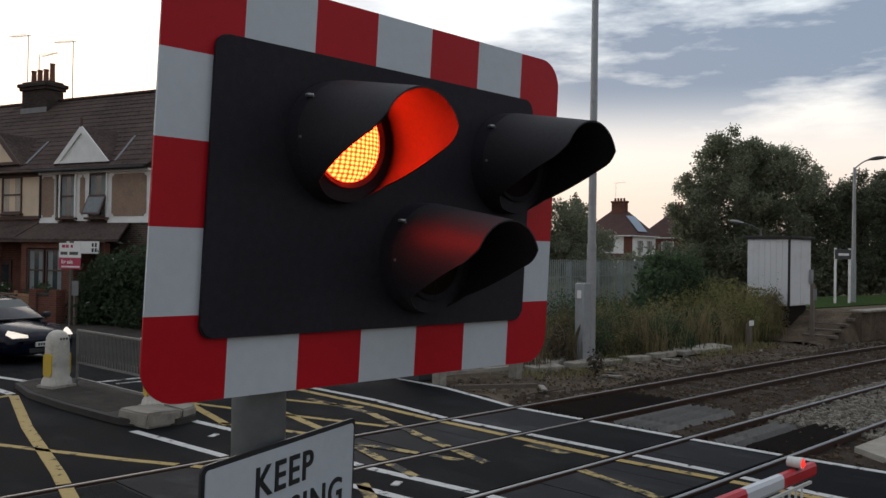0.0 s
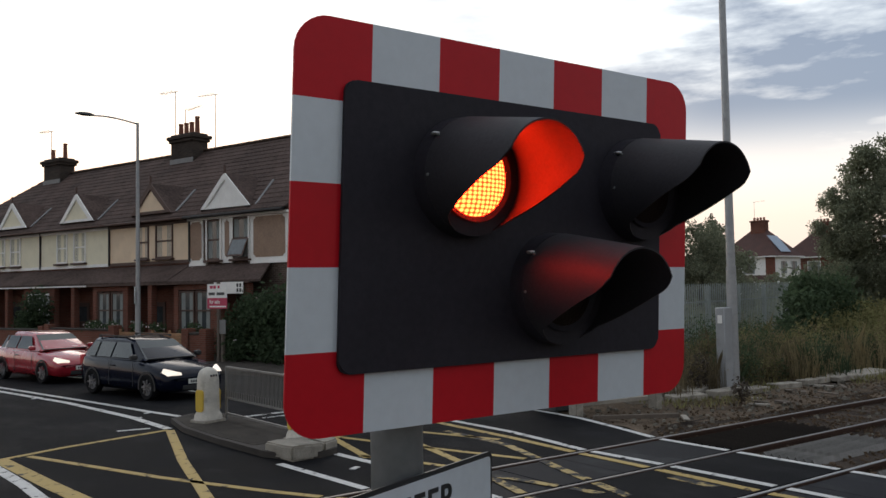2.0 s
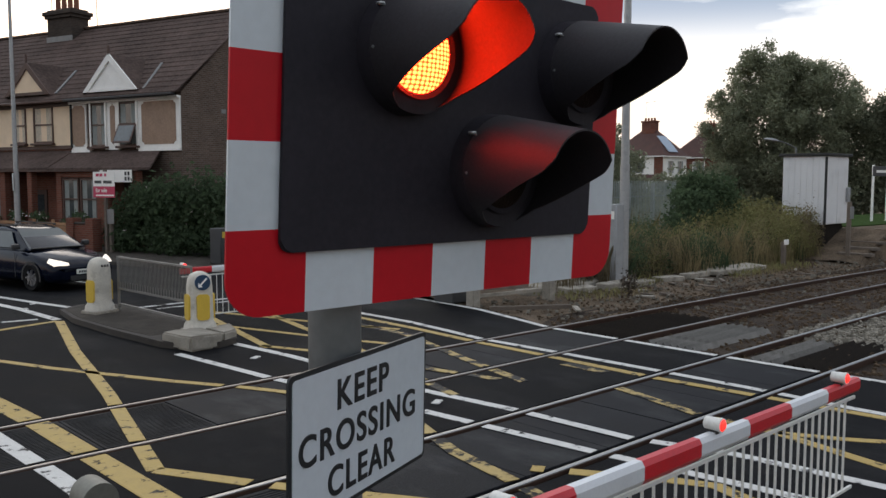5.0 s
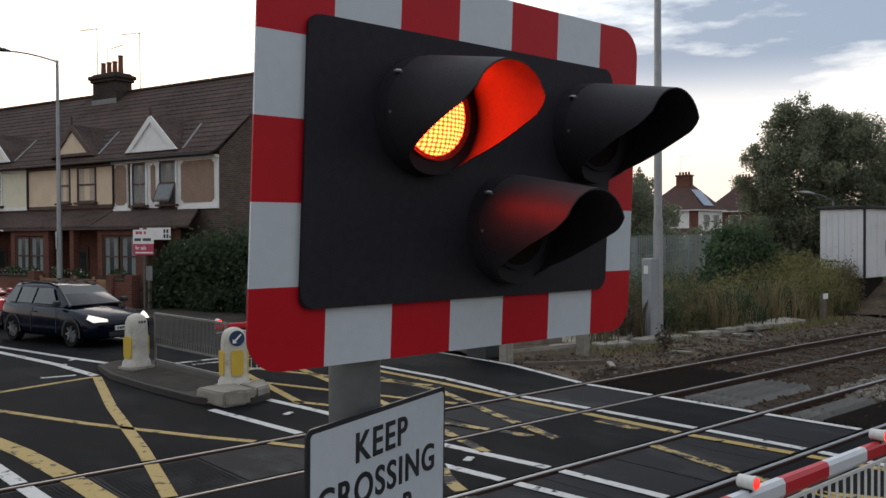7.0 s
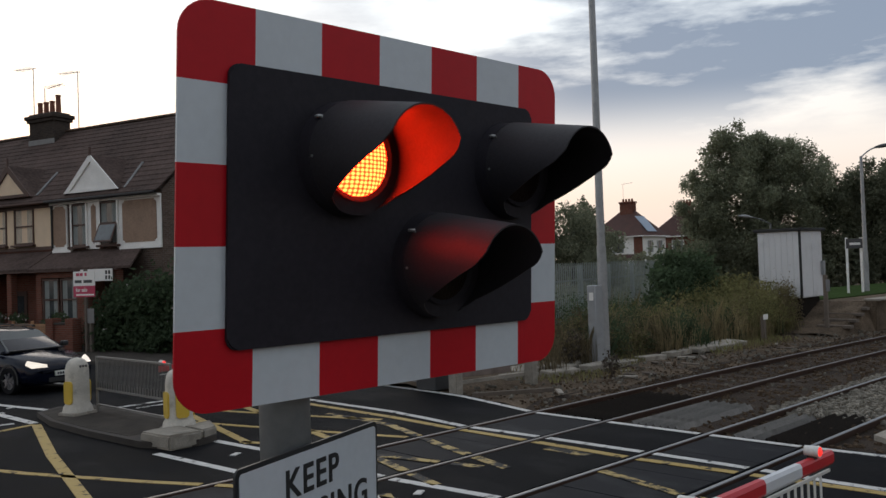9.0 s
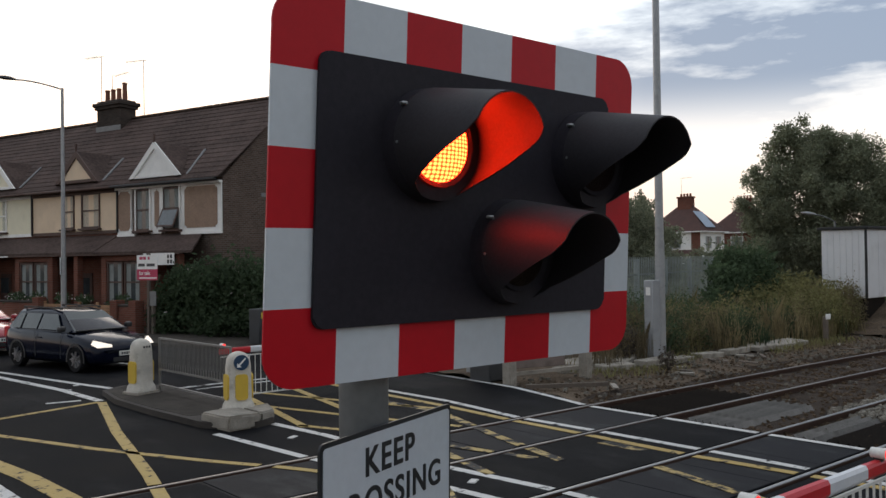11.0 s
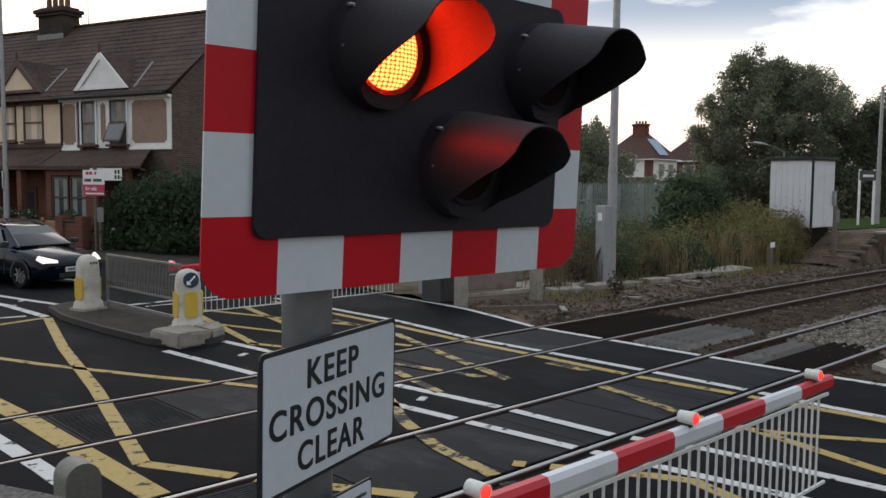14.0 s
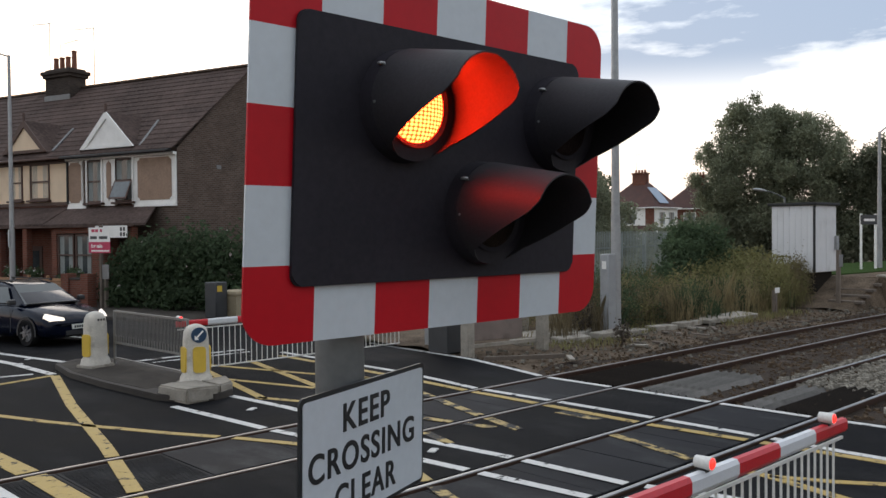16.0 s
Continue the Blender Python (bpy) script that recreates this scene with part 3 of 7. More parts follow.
crossing_line([(5.17, 7.14), (5.36, 4.8), (5.74, 2.47), (5.99, 0.1), (6.20, -1.33), (6.7, -5)], 0.13, m_white, "white_line")
crossing_line([(6.20, 7.27), (6.32, 5.9), (6.36, 3.18), (6.55, 1.57), (6.61, 0.1), (6.90, -0.8), (7.3, -5)], 0.13, m_white, "white_line")
crossing_line([(1.70, 10.0), (1.84, 8.2), (1.95, 4.5), (2.0, 2.9), (2.05, -6)], 0.17, m_white, "white_line")
crossing_line([(1.88, 10.35), (2.12, 8.0), (2.33, 6.3), (2.42, 4.6), (2.45, 1.3), (2.5, -5)], 0.24, m_yellow, "yellow_line")
mark([(1.80, 10.36), (2.9, 10.85), (4.9, 11.46)], 0.13, m_yellow, "yellow_line")
crossing_line([(4.92, 11.40), (4.12, 8.37), (3.47, 5.45), (3.2, 4.4), (2.70, 2.45)], 0.16, m_yellow, "yellow_line")
crossing_line([(2.30, 10.4), (2.54, 9.79), (3.47, 7.38), (4.33, 5.56), (4.83, 4.66), (5.4, 3.4)], 0.12, m_yellow, "yellow_line")
crossing_line([(2.70, 2.45), (3.18, 1.55), (4.0, 0.2)], 0.15, m_yellow, "yellow_line")
crossing_line([(5.85, 2.75), (5.36, 1.9), (5.02, 1.03), (4.85, 0.15), (4.5, -1.2)], 0.15, m_yellowworn, "yellow_line")
crossing_line([(2.75, -0.3), (3.9, -1.2), (4.6, -2.6)], 0.15, m_yellow, "yellow_line")
crossing_line([(5.2, 0.2), (5.87, -0.87), (6.01, -1.17), (5.7, -2.2), (5.3, -3.6)], 0.15, m_yellow, "yellow_line")
crossing_line([(8.3, 1.6), (7.9, 0.12)], 0.14, m_yellowworn, "yellow_line")
crossing_line([(7.88, 0.0), (7.86, -0.81), (7.53, -2.08), (7.2, -3.6)], 0.14, m_yellow, "yellow_line")
crossing_line([(7.86, -0.81), (8.15, -1.38), (8.5, -1.9), (9.2, -3.0)], 0.12, m_yellow, "yellow_line")
crossing_line([(7.28, 10.44), (6.43, 6.65)], 0.14, m_yellow, "yellow_line")
crossing_line([(8.40, 10.4), (7.81, 7.70), (7.2, 4.9)], 0.14, m_yellow, "yellow_line")
crossing_line([(7.40, 10.9), (8.27, 8.3), (8.95, 6.5)], 0.12, m_yellow, "yellow_line")
crossing_line([(6.76, 9.30), (7.44, 7.14), (8.2, 5.0)], 0.12, m_yellow, "yellow_line")
crossing_line([(6.42, 6.85), (6.74, 6.05), (7.1, 5.0)], 0.12, m_yellow, "yellow_line")
crossing_line([(8.78, 7.8), (8.72, 6.0), (8.1, 4.1), (7.65, 2.45)], 0.15, m_yellowworn, "yellow_line")
crossing_line([(8.88, 2.78), (8.86, 2.05)], 0.20, m_yellowworn, "yellow_line")
crossing_line([(7.1, 4.4), (7.28, 3.7), (7.5, 2.75)], 0.14, m_yellowworn, "yellow_line")
crossing_line([(7.0, 4.3), (6.5, 2.55)], 0.14, m_yellowworn, "yellow_line")
mark([(5.72, 12.9), (5.4, 14.2), (4.95, 16.4), (3.7, 22), (1.9, 31)], 0.14, m_white, "white_line")
mark([(4.95, 11.6), (4.85, 13.6), (4.35, 17.2), (3.3, 22), (1.4, 31)], 0.16, m_white, "white_line")
mark([(7.6, 16.8), (6.3, 22.5), (4.7, 28.5), (1.5, 40)], 0.12, m_whiteworn, "white_line")
mark([(6.5, 12.05), (7.5, 12.1), (9.2, 12.0)], 0.14, m_whiteworn, "white_line")
mark([(6.9, 11.62), (7.9, 11.64), (9.1, 11.6)], 0.10, m_whiteworn, "white_line")
mark([(4.1, 12.0), (4.7, 11.9)], 0.12, m_whiteworn, "white_line")
bm = bmesh.new()
box(bm, (-0.09, -0.05, 0.0), (0.09, 0.05, 0.018), 0.012)
me = mesh_of("road_stud", bm, m_white)
for x, y, a in ((5.87, 6.09, 30), (6.12, 2.45, 30), (4.6, 15.3, 10), (4.9, 13.4, 10), (3.9, 18.6, 10), (5.3, 14.0, 10), (7.05, -3.2, 20)):
    piece("road_stud", me, road, pose(x, y, 0.0, 0, 0, a))

# tracks
bm = bmesh.new()
for x0, x1 in ((-60, 0.18), (EDGE + 0.02, 15), (15, 25), (25, 40), (40, 60), (60, 110)):
    p = [(x0, -2.6 + bend(x0)), (x1, -2.6 + bend(x1)), (x1, 6.0 + bend(x1)), (x0, 6.0 + bend(x0))]
    slab(bm, p, -0.55, -0.10)
track_bed = setting("track_bed", bm, m_ballast, "brown dirty ballast bed of two tracks")

STEPS = [-60, -20, 0, 11, 15, 18, 21, 24, 27, 31, 36, 42, 50, 60, 70, 110]
for y in RAILS:
    rail = thing("rail", "worn steel rail with rusty sides", "rail", None, "running rails", "structure")
    for nm, mt, prof in (("rail_web", m_railside, [(-0.07, -0.155), (0.07, -0.155), (0.07, -0.14), (0.012, -0.12), (0.012, -0.045), (0.036, -0.035), (0.036, -0.006), (-0.036, -0.006), (-0.036, -0.035), (-0.012, -0.045), (-0.012, -0.12), (-0.07, -0.14)]),
                         ("rail_head", m_railtop, [(-0.024, -0.0055), (0.024, -0.0055), (0.024, 0.004), (0.018, 0.008), (-0.018, 0.008), (-0.024, 0.004)])):
        bm = bmesh.new()
        wide = 1.15 if nm == "rail_head" and y < 3 else 1.0
        rings = [[bm.verts.new((x, y + bend(x) + p * wide, z)) for p, z in prof] for x in STEPS]
        n = len(prof)
        for a, b in zip(rings, rings[1:]):
            for i in range(n):
                bm.faces.new((a[i], a[(i + 1) % n], b[(i + 1) % n], b[i]))
        part(nm, bm, m_railbright if nm == "rail_head" and y < 3 else mt, rail, "bright worn rail head" if nm == "rail_head" else "")

bm = bmesh.new()
box(bm, (-0.125, -1.3, -0.13), (0.125, 1.3, -0.045), 0.012)
me = mesh_of("sleeper", bm, m_sleeper, 0)
rng = random.Random(4)
for y in (0.75, 4.055):
    x = EDGE + 0.45
    while x < 62:
        dy = bend(x)
        slope = math.degrees(math.atan2(bend(x + 0.5) - bend(x - 0.5), 1.0))
        piece("sleeper", me, track_bed, pose(x, y + dy, rng.uniform(-0.085, -0.040) - (0.02 if x < 16 else 0), 0, 0, slope + rng.uniform(-1, 1)))
        x += 0.68
    for i in range(6):
        piece("sleeper", me, track_bed, pose(-0.3 - i * 0.68, y, -0.01))


def stones(name, mat, count, area, size, seed, parent, label=""):
    """Loose stones: squashed, twisted eight-cornered lumps on an area (x0, x1, y0, y1, z)."""
    r = np.random.default_rng(seed)
    x = r.uniform(area[0], area[1], count)
    y = r.uniform(area[2], area[3], count) + np.array([bend(v) for v in x])
    base = np.array([[-1, -1, -1], [1, -1, -1], [1, 1, -1], [-1, 1, -1], [-.7, -.7, 1], [.7, -.7, 1], [.7, .7, 1], [-.7, .7, 1]], float)
    f0 = np.array([[3, 2, 1, 0], [4, 5, 6, 7], [0, 1, 5, 4], [1, 2, 6, 5], [2, 3, 7, 6], [3, 0, 4, 7]])
    s = size * r.uniform(0.5, 1.5, (count, 1, 1)) * r.uniform(0.6, 1.2, (count, 1, 3))
    v = base[None] * s * (1 + 0.25 * r.normal(size=(count, 8, 3)))
    a = r.uniform(0, 6.28, count)
    c, sn = np.cos(a)[:, None], np.sin(a)[:, None]
    v = np.stack([v[..., 0] * c - v[..., 1] * sn, v[..., 0] * sn + v[..., 1] * c, v[..., 2] * 0.7], -1)
    v += np.stack([x, y, np.full(count, area[4])], -1)[:, None]
    faces = (f0[None] + 8 * np.arange(count)[:, None, None]).reshape(-1, 4)
    return tagged(quads(name, mat, v.reshape(-1, 3).tolist(), faces.tolist(), parent, label), kind="stuff")


stones("ballast", m_stone, 7000, (11.2, 34, -2.3, 5.6, -0.095), 0.032, 1, track_bed, "loose brown ballast stones")
stones("pale_ballast", m_palestone, 2600, (13.6, 21, -0.4, 1.9, -0.075), 0.036, 2, track_bed, "fresh pale grey ballast stones")
stones("pale_ballast", m_palestone, 500, (12, 30, -2.0, 5.6, -0.09), 0.03, 3, track_bed, "scattered pale stones")


def trespass_guard(x0, x1, y0, y1, count, mat, label):
    g = thing("trespass_guard", label, "trespass guard", pose(x0, y0, -0.1))
    w = (y1 - y0) / count
    for i in range(count):
        bm = bmesh.new()
        ln = x1 - x0 + 0.05 * ((i * 5) % 3)
        v = [bm.verts.new(p) for p in ((0, 0, 0), (0, w * 0.96, 0), (0, w * 0.5, 0.085), (ln, 0, 0), (ln, w * 0.96, 0), (ln, w * 0.5, 0.085))]
        for f in ((0, 1, 2), (5, 4, 3), (0, 2, 5, 3), (2, 1, 4, 5), (1, 0, 3, 4)):
            bm.faces.new([v[k] for k in f])
        part("slat", bm, mat, g, "", pose(0, i * w, 0), smooth=0)


trespass_guard(11.35, 13.85, 2.15, 3.08, 7, m_guard, "weathered grey timber ribs beside the track")
trespass_guard(11.3, 13.4, 0.85, 1.30, 3, m_guard, "grey timber ribs between the rails")
trespass_guard(11.3, 13.8, 0.22, 0.80, 4, m_blackened, "blackened timber ribs between the rails")
trespass_guard(11.3, 14.2, 3.5, 4.6, 8, m_blackened, "blackened timber ribs between the rails")
bm = bmesh.new()
slab(bm, [(12.4, -0.35), (16, -0.4), (18, -2.4), (12.2, -2.4), (11.7, -1.3)], -0.11, -0.02)
setting("concrete_apron", bm, m_concrete, "pale worn concrete slab beside the track")

# rough verge beyond the tracks
bm = bmesh.new()
gx, gy = 60, 34
grid = []
for i in range(gx + 1):
    col = []
    for j in range(gy + 1):
        x = 11.4 + (i / gx) * 62
        y = 4.98 + (j / gy) ** 1.5 * (7.6 + 24 * min(1.0, max(0.0, (x - 16) / 14)))
        h = -0.09 + 0.30 * min(1, max(0, (y - 7.2) / 4)) + 0.10 * noise.noise((x * 0.5, y * 0.7, 0)) + 0.05 * noise.noise((x * 1.7, y * 1.9, 3))
        h -= 0.05 * max(0, 1 - (y - 4.98) / 1.0)
        col.append(bm.verts.new((x + (0.35 * max(0, (7.2 - abs(y - 9)) / 7) if i == 0 else 0), y + bend(x), h)))
    grid.append(col)
for i in range(gx):
    for j in range(gy):
        bm.faces.new((grid[i][j], grid[i + 1][j], grid[i + 1][j + 1], grid[i][j + 1]))
verge = setting("verge", bm, m_dirt, "bare brown dirt and rubble beside the railway")
stones("rubble", m_palestone, 620, (12, 30, 5.3, 8.6, -0.02), 0.028, 5, verge, "scattered pale rubble")
stones("rubble", m_stone, 2600, (11.8, 34, 5.0, 9.0, -0.06), 0.020, 6, verge, "scattered brown rubble")

# concrete troughing along the verge
bm = bmesh.new()
box(bm, (0, -0.19, 0), (0.92, 0.19, 0.14), 0.015)
me = mesh_of("trough_lid", bm, m_concrete, 0)
trough = thing("cable_trough", "line of pale concrete trough lids in weeds", "cable trough", kind="structure")
line = [(13.9, 8.15), (16.2, 7.55), (18.6, 7.55), (21.0, 7.4), (23.6, 7.0)]
for (ax, ay), (bx, by) in zip(line, line[1:]):
    d = math.hypot(bx - ax, by - ay)
    k = int(d / 0.95)
    for i in range(k):
        f = (i + 0.02) / k
        piece("trough_lid", me, trough, pose(ax + (bx - ax) * f, ay + (by - ay) * f, -0.06 + rng.uniform(-0.02, 0.03), rng.uniform(-3, 3), rng.uniform(-2, 2), math.degrees(math.atan2(by - ay, bx - ax)) + rng.uniform(-3, 3)))
for x, y, a in ((21.6, 7.6, 12), (22.6, 7.3, -8), (16.6, 8.4, 20), (15.4, 8.6, -4), (19.5, 9.6, 8)):
    bm = bmesh.new()
    box(bm, (-0.7, -0.35, 0), (0.7, 0.35, 0.12), 0.02)
    tagged(part("concrete_slab", bm, m_concrete, None, "pale broken concrete slab lying in the weeds", pose(x, y, 0.0, 2, -2, a)), category="slab", group="broken slabs")

# far pavement and kerb
bm = bmesh.new()
slab(bm, [(12.15, 14.4), (9.67, 22), (5.45, 35), (-2.7, 60), (2.4, 61.5), (10.2, 36.6), (14.6, 24.0), (18.0, 14.0), (12.4, 13.2)], -0.14, 0.11)
pavement = setting("pavement", bm, m_pavement, "grey tarmac pavement in front of the terrace")
bm = bmesh.new()
box(bm, (0, -0.07, -0.1), (0.905, 0.06, 0.115), 0.02, 2)
me = mesh_of("kerb_stone", bm, m_kerb)
ka, kb = Vector((12.10, 14.4)), Vector((-2.75, 60.0))
kd = (kb - ka).normalized()
for i in range(52):
    p = ka + kd * (0.915 * i)
    piece("kerb_stone", me, pavement, pose(p.x, p.y, 0, 0, 0, math.degrees(math.atan2(kd.y, kd.x))))

# ---- the flashing-light signal ----
signal = thing("crossing_signal", "red and white bordered level crossing signal with one lit red lamp", "traffic light", pose(0, 0, 0))
S = 0.1895
X0, X1, Z0, Z1, YB = 0.390, 1.734, 2.288, 2.288 + 5 * S, -3.111
RAD = 0.085


def border_cell(i, j):
    """One red or white cell of the border: column i, row j."""
    cols = [X0, 0.589, 0.783, 0.975, 1.168, 1.356, 1.548, X1]
    x0, x1, z0, z1 = cols[i], cols[i + 1], Z0 + j * S, Z0 + (j + 1) * S
    if i in (0, 6) and j in (0, 4):
        pts = []
        for cx, cz, a0, on in ((x1, z0, -90, i == 6 and j == 0), (x1, z1, 0, i == 6 and j == 4), (x0, z1, 90, i == 0 and j == 4), (x0, z0, 180, i == 0 and j == 0)):
            if not on:
                pts.append((cx, cz))
                continue
            ox, oz = cx + (-RAD if i == 6 else RAD), cz + (-RAD if j == 4 else RAD)
            pts += [(ox + RAD * math.cos(radians(a0 + 90 * k / 8)), oz + RAD * math.sin(radians(a0 + 90 * k / 8))) for k in range(9)]
        return pts
    return [(x0, z0), (x1, z0), (x1, z1), (x0, z1)]


for i in range(7):
    for j in range(5):
        if 0 < i < 6 and 0 < j < 4:
            continue
        bm = bmesh.new()
        sheet(bm, border_cell(i, j), YB, YB + 0.006)
        part("border_panel", bm, m_signred if (i + j) % 2 == 0 else m_signwhite, signal, "red reflective panel" if (i + j) % 2 == 0 else "white reflective panel", smooth=0)
bm = bmesh.new()
sheet(bm, rounded(X0 + 0.01, X1 - 0.01, Z0 + 0.01, Z1 - 0.01, 0.08, 8), YB + 0.0065, YB + 0.012)
part("back_plate", bm, m_galv, signal, "plain galvanised back of the board")
for z in (2.45, 2.98):
    bm = bmesh.new()
    box(bm, (X0 + 0.1, YB + 0.013, z), (X1 - 0.1, YB + 0.04, z + 0.05), 0.004)
    part("back_rail", bm, m_galv, signal)
bm = bmesh.new()
sheet(bm, rounded(0.513, 1.598, 2.425, 3.096, 0.030, 5), YB - 0.013, YB - 0.003)
bmesh.ops.bevel(bm, geom=[e for e in bm.edges if all(abs(v.co.y - (YB - 0.013)) < 1e-5 for v in e.verts)], offset=0.004, segments=2, affect="EDGES")
black = part("black_board", bm, m_signblack, signal, "matt black lamp board")

LENS = 0.098


def hood(bm, length, r0, r1, thick):
    """A lamp hood along -y: a whole ring at its root that opens below towards a slanting front."""
    steps, n = 22, 36
    rows = []
    for k in range(steps + 1):
        t = k / steps
        half = 144 - 68 * t + 24 * max(0.0, 1 - t / 0.12)
        if t > 0.86:
            half -= 10 * ((t - 0.86) / 0.14) ** 2
        outer, inner = [], []
        for i in range(n + 1):
            a = radians(-half + 2 * half * i / n)
            for lst, d in ((outer, 0.0), (inner, thick)):
                r = r0 + (r1 - r0) * t - d
                lst.append(bm.verts.new((r * math.sin(a), -length * t, r * math.cos(a))))
        rows.append((outer, inner))
    for (o0, i0), (o1, i1) in zip(rows, rows[1:]):
        for i in range(n):
            bm.faces.new((o0[i], o0[i + 1], o1[i + 1], o1[i]))
            bm.faces.new((i0[i + 1], i0[i], i1[i], i1[i + 1]))
        bm.faces.new((o0[0], o1[0], i1[0], i0[0]))
        bm.faces.new((o0[n], i0[n], i1[n], o1[n]))
    for (o, q), flip in ((rows[0], 0), (rows[-1], 1)):
        for i in range(n):
            bm.faces.new((o[i], q[i], q[i + 1], o[i + 1]) if not flip else (o[i + 1], q[i + 1], q[i], o[i]))


def lamp_unit(x, z, lens_mat, label):
    y = YB - 0.013
    bm = bmesh.new()
    tube(bm, (0, 0.0, 0), (0, -0.045, 0), 0.150, 0.1465, 40)
    unit = part("lamp_housing", bm, m_signblack, signal, "", pose(x, y, z))
    bm = bmesh.new()
    hood(bm, 0.268, 0.147, 0.122, 0.004)
    part("hood", bm, m_hood, unit, "black sheet-metal hood", pose(0, -0.042, 0, 3.6, 0, 0), smooth=60)
    bm = bmesh.new()
    rings = []
    for k in range(5):
        a = k / 4 * 1.2
        r = LENS * math.sin(a) / math.sin(1.2)
        yy = -0.047 - 0.022 * (math.cos(a) - math.cos(1.2)) / (1 - math.cos(1.2))
        rings.append([bm.verts.new((r * math.cos(t * math.pi / 20), yy, r * math.sin(t * math.pi / 20))) for t in range(40)] if k else [bm.verts.new((0, yy, 0))])
    for t in range(40):
        bm.faces.new((rings[0][0], rings[1][t], rings[1][(t + 1) % 40]))
        for k in range(1, 4):
            bm.faces.new((rings[k][t], rings[k + 1][t], rings[k + 1][(t + 1) % 40], rings[k][(t + 1) % 40]))
    part("lens", bm, lens_mat, unit, label)
    bm = bmesh.new()
    for a in range(40):
        a0, a1 = 2 * math.pi * a / 40, 2 * math.pi * (a + 1) / 40
        q = [bm.verts.new((r * math.cos(t), yy, r * math.sin(t))) for t, r, yy in ((a0, LENS, -0.047), (a1, LENS, -0.047), (a1, LENS + 0.014, -0.053), (a0, LENS + 0.014, -0.053))]
        bm.faces.new(q)
    part("lens_ring", bm, m_signblack, unit)
    for ang in (-92, -52, 52, 92):
        bm = bmesh.new()
        r = 0.147
        p = (r * math.sin(radians(ang)), -0.058, r * math.cos(radians(ang)))
        d = Vector((math.sin(radians(ang)), 0, math.cos(radians(ang))))
        tube(bm, p, tuple(Vector(p) + d * 0.004), 0.0038, 0.003, 8)
        part("screw", bm, m_post, unit, "small bright screw")
    bm = bmesh.new()
    box(bm, (-0.124, -0.034, 0.092), (-0.086, -0.052, 0.100), 0.003)
    part("clip", bm, m_galv, unit)


lamp_unit(0.870, 2.889, m_lit_red, "red lens, lit")
lamp_unit(1.501, 2.892, m_unlit, "red lens, unlit")
lamp_unit(1.171, 2.610, m_unlit_amber, "amber lens, unlit")
bm = bmesh.new()
tube(bm, (0.752, -3.000, 0.0), (0.752, -3.000, 3.05), 0.066, None, 28)
part("post", bm, m_post, signal, "dull galvanised steel post")
for z in (2.40, 2.95):
    bm = bmesh.new()
    for k in range(28):
        a0, a1 = 2 * math.pi * k / 28, 2 * math.pi * (k + 1) / 28
        v = [bm.verts.new((0.752 + r * math.cos(a), -3.0 + r * math.sin(a), zz)) for a, r, zz in ((a0, 0.070, z), (a1, 0.070, z), (a1, 0.070, z + 0.045), (a0, 0.070, z + 0.045))]
        bm.faces.new(v)
    part("clamp", bm, m_galv, signal)

# the board hangs a little askew and leans towards the road
for ob in signal.children:
    if ob.name.split(".")[0] in ("border_panel", "back_plate", "back_rail", "black_board"):
        for v in ob.data.vertices:
            v.co.x += 0.0295 * (v.co.z - Z0)
lean = Matrix.Translation((0, YB, Z0)) @ Matrix.Rotation(radians(1.5), 4, "X") @ Matrix.Translation((0, -YB, -Z0))
for ob in signal.children:
    if not ob.name.startswith(("post", "clamp")):
        ob.matrix_basis = lean @ ob.matrix_basis

# the plates on the post
NOTICE = pose(0.771, -3.090, 1.994, 1.1, 0, 20.4)
notice = thing("notice_plate", "white keep crossing clear plate with black border on the signal post", "sign", NOTICE)
W, H = 0.622, 0.352
bm = bmesh.new()
sheet(bm, rounded(-W / 2, W / 2, -H / 2, H / 2, 0.018), -0.006, 0.0)
part("border", bm, m_ink, notice, "black border")
bm = bmesh.new()
sheet(bm, rounded(-W / 2 + 0.012, W / 2 - 0.012, -H / 2 + 0.012, H / 2 - 0.012, 0.012), -0.0085, -0.0062)
part("face", bm, m_signwhite, notice, "white face")
for text, z, x, w in (("KEEP", 0.094, -0.016, 1.0), ("CROSSING", -0.006, -0.016, 1.0), ("CLEAR", -0.106, -0.016, 0.94)):
    lettering("lettering", text, 0.100, m_ink, notice, pose(x, -0.0095, z, 90, 0, 0), space=1.14, width=w, weight=0.015)
for x in (-0.06, 0.06):
    bm = bmesh.new()
    bar(bm, (x, 0.0, -0.1), (x, 0.0, 0.1), 0.02, 0.03)
    part("bracket", bm, m_galv, notice, m=pose(0, 0.016, 0))
info = thing("information_plate", "small white level crossing information plate on the post", "sign", pose(0.802, -3.09, 1.55, 0, 0, 17.0))
bm = bmesh.new()
sheet(bm, rounded(-0.125, 0.125, -0.2, 0.2, 0.01), -0.005, 0.0)
part("border", bm, m_ink, info)
bm = bmesh.new()
sheet(bm, rounded(-0.119, 0.119, -0.194, 0.194, 0.008), -0.007, -0.0052)
part("face", bm, m_signwhite, info)
lettering("lettering", "Level crossing information", 0.0185, m_ink, info, pose(-0.002, -0.0078, 0.165, 90, 0, 0), 0.0006)
for k, w in enumerate((0.11, 0.17, 0.13, 0.19, 0.15, 0.18, 0.12)):
    bm = bmesh.new()
    box(bm, (-0.105, -0.0084, 0.118 - k * 0.036), (-0.105 + w, -0.0072, 0.130 - k * 0.036))
    part("text_bar", bm, m_ink, info)

# ---- barriers ----


